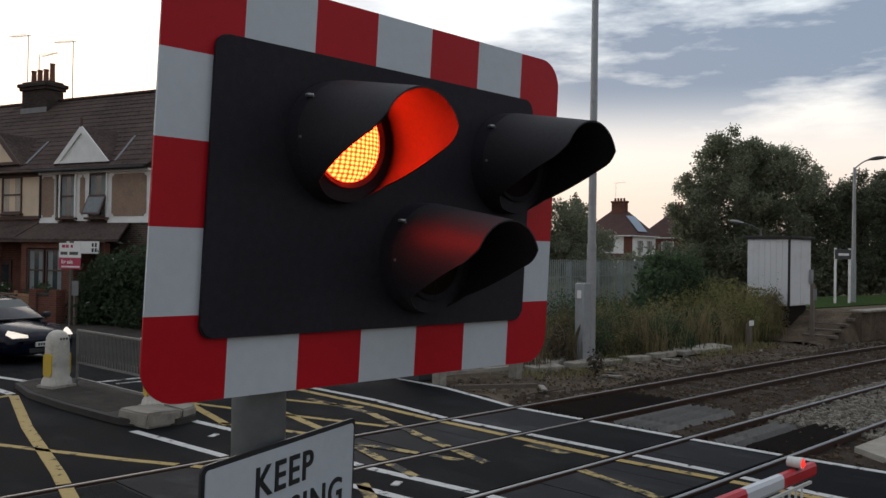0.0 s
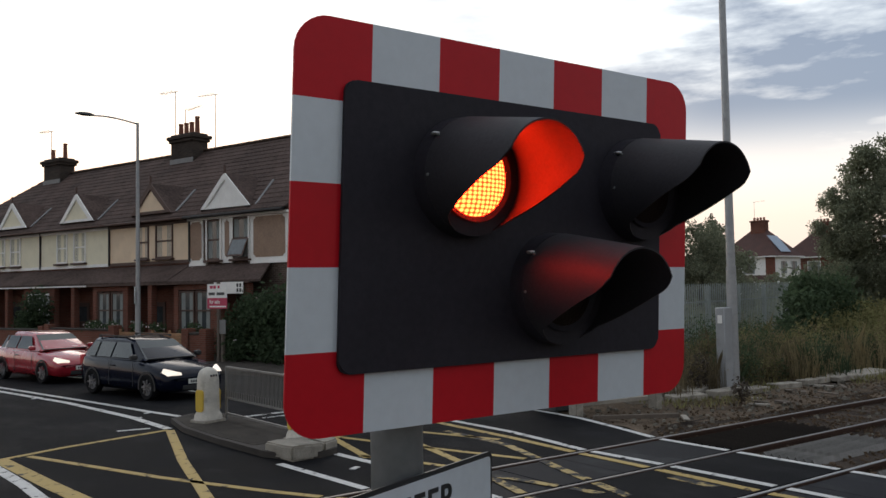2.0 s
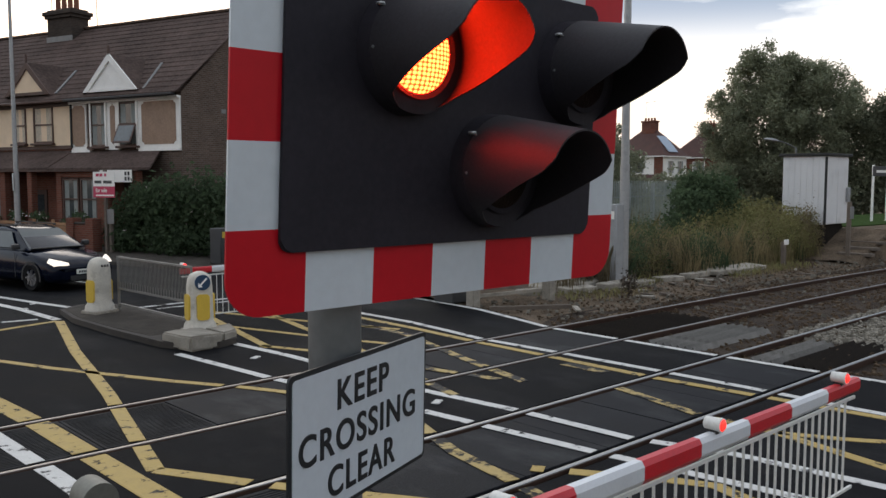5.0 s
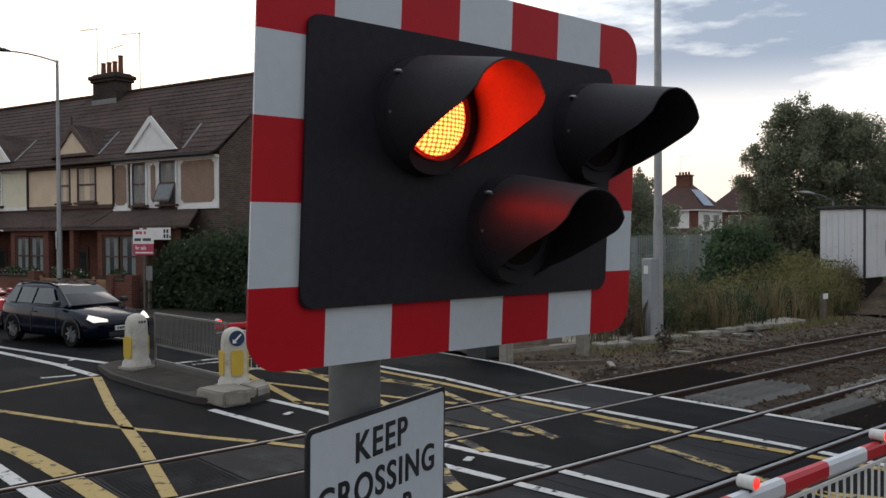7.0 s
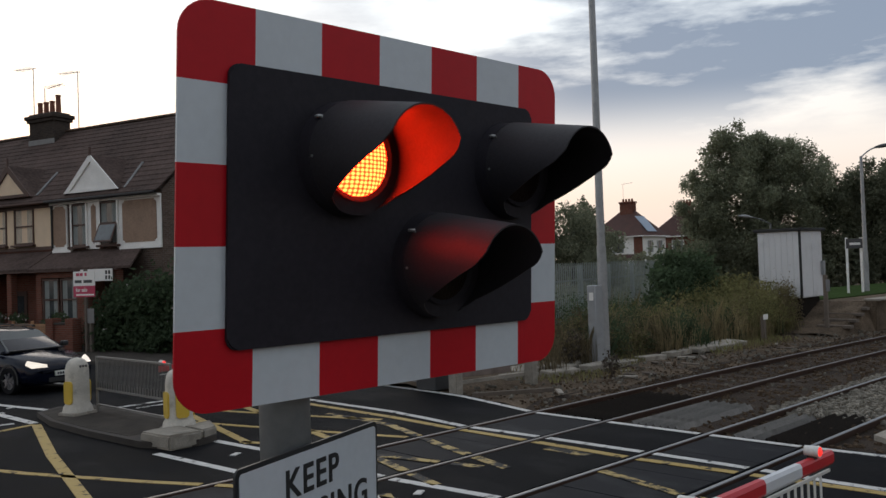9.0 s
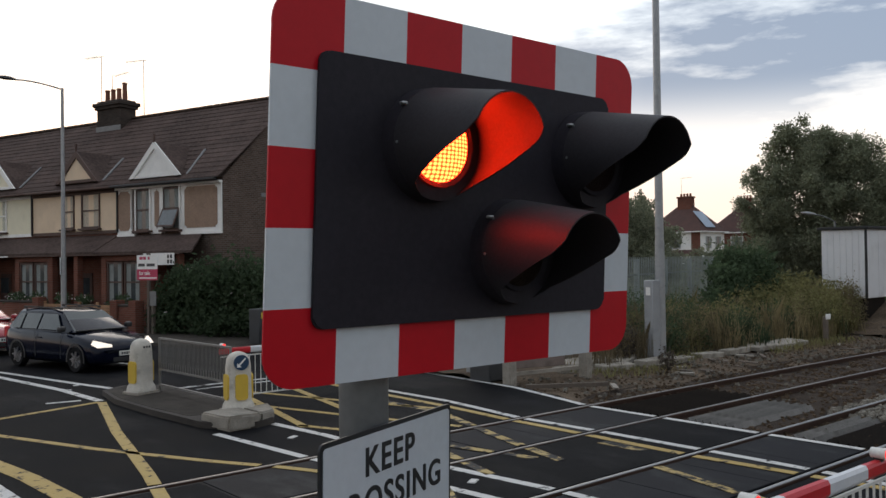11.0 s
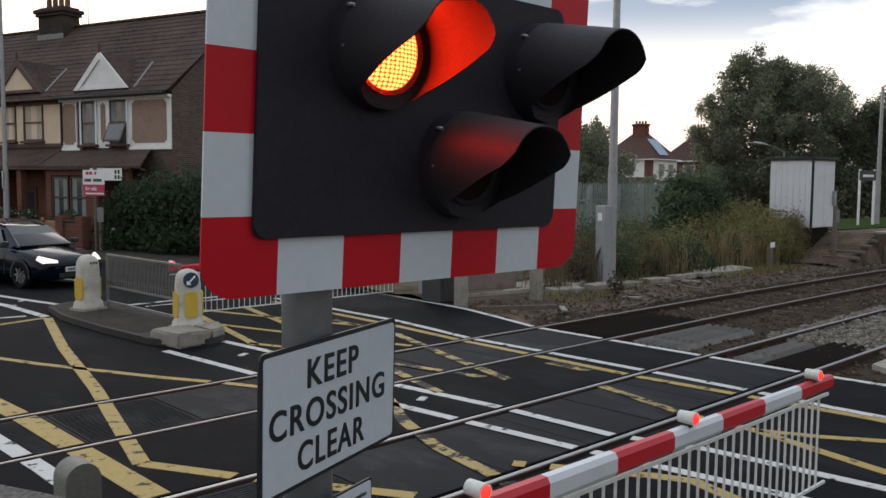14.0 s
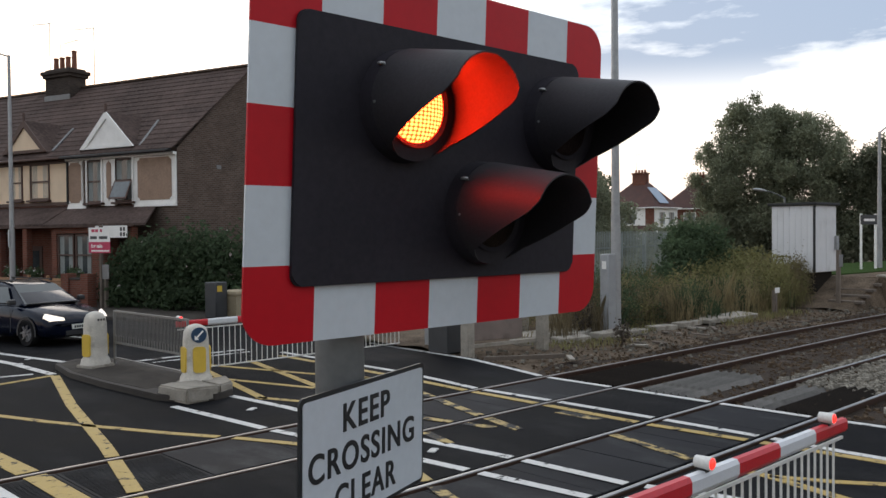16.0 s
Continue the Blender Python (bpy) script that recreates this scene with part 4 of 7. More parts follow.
def barrier(m, length, label, stripes, first, lamps, group, plate=0.0, both_ways=False, raised=0.0):
    """A lowered lifting barrier along +x from its pedestal, with a hanging skirt."""
    b = thing("lifting_barrier", label, "barrier", m, group)
    bm = bmesh.new()
    box(bm, (-0.55, 0.16, 0.0), (0.25, 0.62, 1.02), 0.03, 2)
    cab = part("machine_cabinet", bm, m_greypaint, b, "grey painted machine cabinet")
    bm = bmesh.new()
    box(bm, (-0.40, 0.155, 0.25), (0.10, 0.150, 0.9), 0.002)
    part("cabinet_door", bm, m_greypaint, cab)
    bm = bmesh.new()
    pts = [(0.058 * math.cos(radians(a)), 0.058 * math.sin(radians(a)) + 0.355) for a in range(0, 181, 15)] + [(-0.058, -0.45 - plate), (0.058, -0.45 - plate)]
    sheet(bm, pts, 0.04, 0.15)
    part("pivot_plate", bm, m_pivot, b, "grey round-topped pivot plate", pose(0.09, 0, 1.0 + plate))
    n = 8
    s = length / stripes
    z = 0.985
    for i in range(stripes):
        bm = bmesh.new()
        rows = []
        for x in (i * s, (i + 1) * s):
            k = 1.0 - 0.35 * x / length
            h, w = 0.082 * k, 0.050 * k
            rows.append([bm.verts.new((x, py * w, z + pz * h)) for py, pz in ((-0.55, -1), (0.55, -1), (1, -0.55), (1, 0.55), (0.55, 1), (-0.55, 1), (-1, 0.55), (-1, -0.55))])
        for q in range(n):
            bm.faces.new((rows[0][q], rows[0][(q + 1) % n], rows[1][(q + 1) % n], rows[1][q]))
        if i == 0:
            bm.faces.new(rows[0][::-1])
        if i == stripes - 1:
            bm.faces.new(rows[1])
        red = (stripes - 1 - i) % 2 == first
        part("boom_section", bm, m_boomred if red else m_boomwhite, b, "red boom section" if red else "white boom section", smooth=0)
    for x in lamps:
        k = 1.0 - 0.35 * x / length
        top = z + 0.082 * k
        bm = bmesh.new()
        tube(bm, (0, 0.050, 0.050), (0, -0.044, 0.050), 0.039, 0.042, 18)
        tube(bm, (0, -0.044, 0.050), (0, -0.062, 0.050), 0.045, 0.045, 18)
        lamp = part("boom_lamp", bm, m_skirt, b, "white cased boom lamp", pose(x, 0, top))
        bm = bmesh.new()
        tube(bm, (0, -0.0625, 0.050), (0, -0.073, 0.050), 0.037, 0.022, 16)
        part("lamp_lens", bm, m_boomlamp, lamp, "glowing red lens")
        if both_ways:
            bm = bmesh.new()
            tube(bm, (0, 0.0505, 0.050), (0, 0.066, 0.050), 0.036, 0.022, 16)
            part("lamp_lens", bm, m_boomlamp, lamp, "glowing red lens")
        bm = bmesh.new()
        box(bm, (-0.02, -0.03, -0.01), (0.02, 0.03, 0.02))
        part("lamp_foot", bm, m_plastic, lamp)
    bm = bmesh.new()
    box(bm, (0, -0.008, 0), (0.009, 0.008, 0.72))
    me = mesh_of("skirt_bar", bm, m_skirt, 0)
    count = int((length - 0.9) / 0.115)
    for i in range(count):
        piece("skirt_bar", me, b, pose(0.85 + i * 0.115, 0, 0.175))
    for zz in (0.16, 0.885):
        bm = bmesh.new()
        bar(bm, (0.84, 0, zz), (length - 0.03, 0, zz), 0.018, 0.022)
        part("skirt_rail", bm, m_skirt, b)
    if raised:
        turn = Matrix.Translation((0, 0, z)) @ Matrix.Rotation(radians(-raised), 4, "Y") @ Matrix.Translation((0, 0, -z))
        for ob in b.children:
            kind = ob.name.split(".")[0]
            if kind == "skirt_bar":
                x, _, low = ob.matrix_basis.translation
                foot = turn @ Vector((x, 0, low + 0.72))
                ob.matrix_basis = pose(foot.x, 0, foot.z - 0.72)
            elif kind == "skirt_rail":
                hang = 0.885 if ob.data.vertices[0].co.z > 0.5 else 0.16
                ob.matrix_basis = Matrix.Translation((0, 0, hang - 0.885)) @ turn @ Matrix.Translation((0, 0, 0.885 - hang))
            elif kind in ("boom_section", "boom_lamp"):
                ob.matrix_basis = turn @ ob.matrix_basis
    return b


barrier(pose(0.42, -2.115, 0.0), 6.0, "lowered red and white barrier with white skirt, near lane", 10, 0, (1.90, 3.80, 5.66), "barriers", 0.22)
barrier(pose(12.35, 9.35, 0.0, 0, 0, 180), 6.05, "lowered red and white barrier with white skirt, far lane", 10, 0, (1.9, 5.98), "barriers", both_ways=True)
barrier(pose(-0.50, 8.0, 0.0), 6.0, "red and white barrier raised beside the far side of the crossing", 10, 0, (1.9, 3.8, 5.9), "barriers", raised=80)
barrier(pose(12.9, -2.5, 0.0, 0, 0, 180), 6.0, "red and white barrier raised beside the near side of the crossing", 10, 0, (1.9, 3.8, 5.9), "barriers", raised=80)

# old wall beside the camera
bm = bmesh.new()
rows = []
for k in range(25):
    t = k / 24
    x, y = -0.20 + 0.50 * t, -2.25 - 1.18 * t
    jit = 0.012 * noise.noise((t * 14, 0, 0)) + 0.006 * noise.noise((t * 40, 2, 0))
    rows.append([bm.verts.new(p) for p in ((x - 0.30, y - 0.12, 0), (x - 0.30, y - 0.12, 1.84), (x - 0.20, y - 0.08, 1.90 + jit), (x - 0.04, y - 0.02, 1.905 + jit), (x, y, 1.87 + jit), (x, y, 0))])
for a, c in zip(rows, rows[1:]):
    for i in range(5):
        bm.faces.new((a[i], c[i], c[i + 1], a[i + 1]))
bm.faces.new(rows[0])
bm.faces.new(rows[-1][::-1])
setting("parapet_wall", bm, m_oldwall, "rough weathered concrete parapet wall")

# ---- terrace of houses ----
# local axes of the terrace: x along the fronts, y out towards the road, z up
FRONT = Matrix(((-0.309, -0.951, 0, 14.08), (0.951, -0.309, 0, 25.04), (0, 0, 1, 0.0), (0, 0, 0, 1)))
EAVE, RIDGE, DEEP = 5.86, 9.62, 4.2


def roof_slope(parent, x0, x1, y0, z0, y1, z1, courses, hip=0.0):
    """Overlapping tile courses from the eave (y0, z0) up to the ridge (y1, z1), each a part."""
    for k in range(courses):
        a, b = k / courses, min((k + 1.25) / courses, 1.0)
        lift = 0.045
        bm = bmesh.new()
        p = [(x0, y0 + (y1 - y0) * a, z0 + (z1 - z0) * a + lift), (x1 - hip * a, y0 + (y1 - y0) * a, z0 + (z1 - z0) * a + lift),
             (x1 - hip * b, y0 + (y1 - y0) * b, z0 + (z1 - z0) * b + 0.005), (x0, y0 + (y1 - y0) * b, z0 + (z1 - z0) * b + 0.005)]
        v = [bm.verts.new(q) for q in p]
        w = [bm.verts.new((q[0], q[1], q[2] - 0.04)) for q in p]
        bm.faces.new(v)
        bm.faces.new(w[::-1])
        for i in range(4):
            bm.faces.new((v[i], w[i], w[(i + 1) % 4], v[(i + 1) % 4]))
        part("tile_course", bm, m_tile, parent, smooth=0)


def window(parent, x0, x1, z0, z1, frame_mat, y=0.02, panes=2, open_low=False, sill=True, curtain=True):
    w = thing("window", "", "")
    w.parent = parent
    bm = bmesh.new()
    f = 0.07
    box(bm, (x0, y - 0.06, z0), (x0 + f, y + 0.02, z1))
    box(bm, (x1 - f, y - 0.06, z0), (x1, y + 0.02, z1))
    box(bm, (x0 + f, y - 0.06, z1 - f), (x1 - f, y + 0.02, z1))
    box(bm, (x0 + f, y - 0.06, z0), (x1 - f, y + 0.02, z0 + f))
    if panes == 2:
        zm = (z0 + z1) / 2
        box(bm, (x0 + f, y - 0.05, zm - 0.03), (x1 - f, y + 0.015, zm + 0.03))
    part("frame", bm, frame_mat, w, smooth=0)
    zm = (z0 + z1) / 2
    for a, b in ((z0 + f, zm - 0.03), (zm + 0.03, z1 - f)) if panes == 2 else ((z0 + f, z1 - f),):
        bm = bmesh.new()
        box(bm, (x0 + f, y - 0.035, a), (x1 - f, y - 0.028, b))
        part("pane", bm, m_pane, w, smooth=0)
    if curtain:
        for a, b in ((x0 + f, x0 + (x1 - x0) * 0.36), (x1 - (x1 - x0) * 0.36, x1 - f)):
            bm = bmesh.new()
            n = 10
            top = [bm.verts.new((a + (b - a) * i / n, y - 0.027 + 0.004 * (i % 2), z1 - f)) for i in range(n + 1)]
            low = [bm.verts.new((a + (b - a) * i / n, y - 0.027 + 0.004 * (i % 2), z0 + f)) for i in range(n + 1)]
            for i in range(n):
                bm.faces.new((low[i], low[i + 1], top[i + 1], top[i]))
            part("curtain", bm, m_curtain, w, smooth=0)
    if open_low:
        bm = bmesh.new()
        box(bm, (x0 + 0.03, 0, -0.80), (x1 - 0.03, 0.03, 0.0))
        part("open_sash", bm, m_browntrim, w, "dark-framed sash pushed open", pose(0, y + 0.02, zm - 0.02, 24, 0, 0), smooth=0)
        bm = bmesh.new()
        box(bm, (x0 + 0.10, 0.031, -0.73), (x1 - 0.10, 0.036, -0.07))
        part("open_pane", bm, m_pane, w, "", pose(0, y + 0.02, zm - 0.02, 24, 0, 0), smooth=0)
    if sill:
        bm = bmesh.new()
        box(bm, (x0 - 0.08, y - 0.05, z0 - 0.09), (x1 + 0.08, y + 0.16, z0 - 0.005), 0.015)
        part("sill", bm, m_browntrim, w, "dark painted sill")
    return w


def notched(x0, x1, z0, z1, c):
    return [(x0 + c, z0), (x1 - c, z0), (x1 - c, z0 + c * 0.4), (x1, z0 + c), (x1, z1 - c), (x1 - c, z1 - c * 0.4), (x1 - c, z1), (x0 + c, z1), (x0 + c, z1 - c * 0.4), (x0, z1 - c), (x0, z0 + c), (x0 + c, z0 + c * 0.4)]


def outside(bm, pts, y0, y1):
    """A plate of (x, z) points standing proud of the front."""
    sheet(bm, pts, y0, y1)


def gablet(parent, xc, half, z0, z1, trim, fill):
    """A small front gable over the eaves with its own roof running back."""
    run = (z1 - EAVE) / ((RIDGE - EAVE) / DEEP)
    bm = bmesh.new()
    outside(bm, [(xc - half, z0), (xc + half, z0), (xc, z1)], 0.20, 0.26)
    g = part("gable", bm, fill, parent, "", smooth=0)
    for s in (-1, 1):
        bm = bmesh.new()
        pts = [(xc, z1 + 0.16), (xc + s * (half + 0.16), z0 + 0.0), (xc + s * (half - 0.12), z0), (xc, z1 - 0.14)]
        outside(bm, pts, 0.262, 0.32)
        part("bargeboard", bm, trim, g, smooth=0)
        bm = bmesh.new()
        a = [(xc, 0.30, z1 + 0.14), (xc + s * (half + 0.14), 0.30, z0 + 0.0), (xc + s * (half + 0.14), 0.10, z0 + 0.02), (xc, -run, z1 + 0.14)]
        v = [bm.verts.new(p) for p in a]
        w = [bm.verts.new((p[0], p[1], p[2] - 0.07)) for p in a]
        bm.faces.new(v)
        bm.faces.new(w[::-1])
        for i in range(4):
            bm.faces.new((v[i], w[i], w[(i + 1) % 4], v[(i + 1) % 4]))
        part("gable_roof", bm, m_tile, g, smooth=0)
    bm = bmesh.new()
    bar(bm, (xc - half - 0.35, 0.16, z0 + 0.02), (xc - half + 0.05, -run * 0.72, z0 + (z1 - z0) * 0.9), 0.09, 0.05)
    part("valley_flashing", bm, m_lead, g, "pale lead flashing")
    bm = bmesh.new()
    box(bm, (xc - half, 0.262, z0), (xc + half, 0.30, z0 + 0.12))
    part("gable_board", bm, trim, g, smooth=0)
    bm = bmesh.new()
    bar(bm, (xc, 0.29, z1 + 0.1), (xc, 0.29, z1 + 0.45), 0.07, 0.07)
    part("finial", bm, m_browntrim, g)


def chimney(parent, xc, y, z0, z1, pots):
    bm = bmesh.new()
    box(bm, (xc - 0.86, y - 0.45, z0), (xc + 0.86, y + 0.45, z1 - 0.3))
    box(bm, (xc - 0.95, y - 0.55, z1 - 0.42), (xc + 0.95, y + 0.55, z1 - 0.28), 0.02)
    box(bm, (xc - 1.02, y - 0.63, z1 - 0.28), (xc + 1.02, y + 0.63, z1 - 0.10), 0.03)
    box(bm, (xc - 0.88, y - 0.47, z1 - 0.12), (xc + 0.88, y + 0.47, z1), 0.03)
    c = part("chimney", bm, m_sootbrick, parent, "soot-dark brick chimney stack", smooth=0)
    for i in range(pots):
        x = xc + 0.64 - i * 1.28 / max(1, pots - 1)
        bm = bmesh.new()
        h = 0.62 if i != pots - 1 else 0.85
        tube(bm, (x, y, z1), (x, y, z1 + h), 0.125, 0.105, 14)
        tube(bm, (x, y, z1 + h - 0.07), (x, y, z1 + h), 0.125, 0.125, 14)
        part("chimney_pot", bm, m_pot, c, "clay chimney pot")
    bm = bmesh.new()
    box(bm, (xc - 0.90, y + 0.451, z0 + 0.1), (xc + 0.90, y + 0.50, z0 + 0.35), 0.01)
    part("flashing", bm, m_lead, c)
    return c


def aerial(parent, x, y, z, h, side):
    bm = bmesh.new()
    tube(bm, (x, y, z), (x, y, z + h), 0.022, 0.018, 6)
    bar(bm, (x - 0.2, y, z + h - 0.05), (x + 1.3 * side, y, z + h + 0.05), 0.02, 0.02)
    for k in range(7):
        xx = x + side * (0.1 + k * 0.18)
        bar(bm, (xx, y - 0.22, z + h), (xx, y + 0.22, z + h + 0.02), 0.012, 0.012)
    part("aerial", bm, m_lead, parent, "thin television aerial")


def terrace_house(x0, x1, style, label, hip=0.0):
    h = thing("terraced_house", label, "house", FRONT, "terrace")
    upper = {"white": m_trim, "cream": m_cream, "pale": m_pale}[style]
    z1 = EAVE
    bm = bmesh.new()
    box(bm, (x0, -8.4, 0.0), (x1, 0.0, z1))
    wall = part("wall", bm, m_redbrick if style != "white" else m_brick, h, "dark brick walls", smooth=0)
    if style == "white":
        bm = bmesh.new()
        v = [bm.verts.new((x0, yy, zz)) for yy, zz in ((0.0, z1), (-8.4, z1), (-4.2, RIDGE))]
        w = [bm.verts.new((x0 + 0.25, yy, zz)) for yy, zz in ((0.0, z1), (-8.4, z1), (-4.2, RIDGE))]
        bm.faces.new(v)
        bm.faces.new(w[::-1])
        part("gable_end", bm, m_brick, h, "bare brown brick gable end", smooth=0)
        for yy, zz in ((-2.2, 5.2), (-5.6, 4.4)):
            bm = bmesh.new()
            box(bm, (x0 - 0.02, yy - 0.13, zz), (x0 + 0.02, yy + 0.13, zz + 0.16), 0.01)
            part("air_vent", bm, m_lead, h, "small pale air vent")
    bm = bmesh.new()
    e0 = x0 - (0.18 if style == "white" else 0)
    v = [[bm.verts.new((xx - (hip if k == 1 and hip and xx > x0 + 1 else 0), yy, zz)) for k, (yy, zz) in enumerate(((0.40, EAVE - 0.11), (-DEEP, RIDGE - 0.05), (-8.78, EAVE - 0.11)))] for xx in (x0 + 0.30, x1 - 0.01)]
    bm.faces.new(v[0])
    bm.faces.new(v[1][::-1])
    for i in range(3):
        bm.faces.new((v[0][i], v[1][i], v[1][(i + 1) % 3], v[0][(i + 1) % 3]))
    roof = part("roof", bm, m_felt, h, "dark brown tiled roof", smooth=0)
    roof_slope(roof, e0, x1, 0.42, EAVE - 0.05, -DEEP, RIDGE, 17, hip)
    roof_slope(roof, e0, x1, -8.8, EAVE - 0.05, -DEEP, RIDGE, 9, hip)
    k = x0 - 0.15
    while k < x1 - 0.1 - hip:
        bm = bmesh.new()
        box(bm, (k, -DEEP - 0.13, RIDGE - 0.02), (k + 0.43, -DEEP + 0.13, RIDGE + 0.09), 0.03)
        part("ridge_tile", bm, m_ridge, roof)
        k += 0.45
    bm = bmesh.new()
    box(bm, (x0, 0.34, EAVE - 0.16), (x1, 0.48, EAVE - 0.05), 0.03)
    part("gutter", bm, m_browntrim if style != "white" else m_plastic, roof)
    # first floor
    if style == "white":
        bm = bmesh.new()
        box(bm, (x0 + 0.0, 0.002, 5.62), (x1, 0.20, EAVE - 0.14), 0.01)
        part("frieze", bm, m_trim, h, "white painted frieze board")
        for a, b, hole in ((x0 + 0.02, x0 + 2.22, (0.20, 0.17)), (x0 + 5.18, x1, (0.06, 0.16)), (x0 + 3.30, x0 + 3.95, (0.19, 0.20))):
            bm = bmesh.new()
            outside(bm, [(a, 3.78), (b, 3.78), (b, 5.62), (a, 5.62)], 0.004, 0.06)
            part("bay_frame", bm, m_trim, h, "white timber panel frame", smooth=0)
            bm = bmesh.new()
            outside(bm, notched(a + hole[0], b - hole[0], 3.78 + hole[1], 5.62 - 0.06, 0.12), 0.0605, 0.075)
            part("bay_panel", bm, m_panel, h, "weathered brown panel", smooth=0)
        for a, b, o in ((x0 + 2.24, x0 + 3.28, True), (x0 + 3.97, x0 + 4.90, False)):
            window(h, a, b, 3.92, 5.60, m_browntrim, 0.07, 2, o)
            for e in (a - 0.02, b - 0.06):
                bm = bmesh.new()
                box(bm, (e, 0.004, 3.80), (e + 0.08, 0.12, 5.62))
                part("mullion", bm, m_trim, h, smooth=0)
        bm = bmesh.new()
        box(bm, (x0 + 0.02, 0.004, 3.70), (x0 + 2.2, 0.10, 3.80))
        part("lower_trim", bm, m_trim, h, smooth=0)
        bm = bmesh.new()
        box(bm, (x0 + 4.95, 0.004, 3.70), (x1, 0.10, 3.80))
        part("lower_trim", bm, m_trim, h, smooth=0)
        gablet(h, x0 + 3.48, 1.36, 6.02, 7.30, m_trim, m_trim)
    else:
        bm = bmesh.new()
        box(bm, (x0 + 0.06, 0.002, 3.95), (x1 - 0.06, 0.05, EAVE - 0.16))
        part("render", bm, upper, h, "smooth painted first-floor render", smooth=0)
        tm = m_browntrim if style == "cream" else m_trim
        wins = ((x0 + 1.12, x0 + 2.35), (x0 + 2.85, x0 + 3.65)) if style == "cream" else ((x0 + 1.95, x0 + 3.0), (x0 + 3.55, x0 + 4.5))
        for a, b in wins:
            window(h, a, b, 4.12, 5.62, tm, 0.075, 2)
        bm = bmesh.new()
        outside(bm, notched(wins[0][1] + 0.06, wins[1][0] - 0.06, 4.15, 5.55, 0.08), 0.05, 0.07)
        part("bay_panel", bm, upper, h, smooth=0)
        bm = bmesh.new()
        box(bm, (x0 + 0.05, 0.051, 3.86), (x1 - 0.05, 0.08, 4.0))
        part("lower_trim", bm, tm if style == "cream" else m_trim, h, smooth=0)
        bm = bmesh.new()
        box(bm, (x0 + 0.05, 0.051, EAVE - 0.28), (x1 - 0.05, 0.12, EAVE - 0.15))
        part("frieze", bm, tm, h, smooth=0)
        gablet(h, x0 + 2.4, 1.28, 6.08, 7.30, tm, upper)
    bm = bmesh.new()
    tube(bm, (x1 - 0.03, 0.10, 3.9), (x1 - 0.03, 0.10, EAVE - 0.1), 0.045, None, 8)
    part("downpipe", bm, m_plastic, h, "black downpipe")
    # porch roof and ground floor
    a = x0 + (1.0 if style == "white" else 0)
    bm = bmesh.new()
    p = [(a + 0.1, 0.0, 3.76), (x1, 0.0, 3.76), (x1, 1.25, 3.06), (a + 0.1 - 0.75, 1.25, 3.06)] if style == "white" else [(a, 0.0, 3.80), (x1, 0.0, 3.80), (x1, 1.25, 3.08), (a, 1.25, 3.08)]
    v = [bm.verts.new(q) for q in p]
    w = [bm.verts.new((q[0], q[1], q[2] - 0.09)) for q in p]
    bm.faces.new(v)
    bm.faces.new(w[::-1])
    for i in range(4):
        bm.faces.new((v[i], w[i], w[(i + 1) % 4], v[(i + 1) % 4]))
    part("porch_roof", bm, m_tile, h, "brown tiled porch roof", smooth=0)
    bm = bmesh.new()
    box(bm, (a, 1.10, 2.92), (x1, 1.24, 3.04), 0.01)
    part("porch_fascia", bm, m_browntrim if style != "pale" else m_trim, h)
    bm = bmesh.new()
    box(bm, (x1 - 2.9, 0.002, 0.0), (x1 - 0.25, 1.05, 0.98))
    box(bm, (x1 - 2.9, 0.002, 2.7), (x1 - 0.25, 1.05, 2.95))
    box(bm, (x1 - 2.9, 0.002, 0.98), (x1 - 2.6, 1.05, 2.7))
    box(bm, (x1 - 0.55, 0.002, 0.98), (x1 - 0.25, 1.05, 2.7))
    part("bay", bm, m_redbrick, h, "red brick ground-floor bay", smooth=0)
    window(h, x1 - 2.58, x1 - 1.62, 1.05, 2.66, m_browntrim if style != "pale" else m_trim, 1.0, 2)
    window(h, x1 - 1.52, x1 - 0.58, 1.05, 2.66, m_browntrim if style != "pale" else m_trim, 1.0, 2)
    bm = bmesh.new()
    box(bm, (x0 + 1.7, 0.002, 0.05), (x0 + 2.75, 0.06, 2.2), 0.01)
    d = part("door", bm, m_browntrim, h, "dark front door")
    bm = bmesh.new()
    box(bm, (x0 + 1.85, 0.061, 1.3), (x0 + 2.6, 0.07, 2.0))
    part("door_pane", bm, m_pane, d)
    for xx in (x0 + 1.3, x0 + 3.0):
        bm = bmesh.new()
        box(bm, (xx - 0.14, 0.85, 0.0), (xx + 0.14, 1.13, 2.92), 0.02)
        part("porch_pier", bm, m_redbrick, h, smooth=0)
    return h


H1 = terrace_house(0.0, 6.05, "white", "brown brick end house with white timber bay and gable")
H2 = terrace_house(6.05, 11.95, "cream", "terraced house with cream render and dark brown trim")
H3 = terrace_house(11.95, 18.0, "pale", "terraced house with pale render and white windows")
H4 = terrace_house(18.0, 24.0, "pale", "terraced house with pale render and white windows")
H5 = terrace_house(24.0, 29.2, "pale", "end terraced house with pale render and hipped roof", 4.6)
chimney(H2, 11.2, -DEEP + 0.3, 8.9, 10.5, 4)
chimney(H4, 23.2, -DEEP + 0.3, 8.9, 10.5, 2)
aerial(H2, 12.7, -DEEP, 9.4, 3.6, 1)
aerial(H2, 9.55, -DEEP, 9.5, 2.9, 1)
aerial(H2, 11.5, -DEEP + 0.3, 10.5, 1.3, -1)
aerial(H4, 24.6, -DEEP, 9.4, 3.0, 1)
bm = bmesh.new()
box(bm, (1.25, 1.26, 2.52), (2.95, 1.30, 2.97), 0.005)
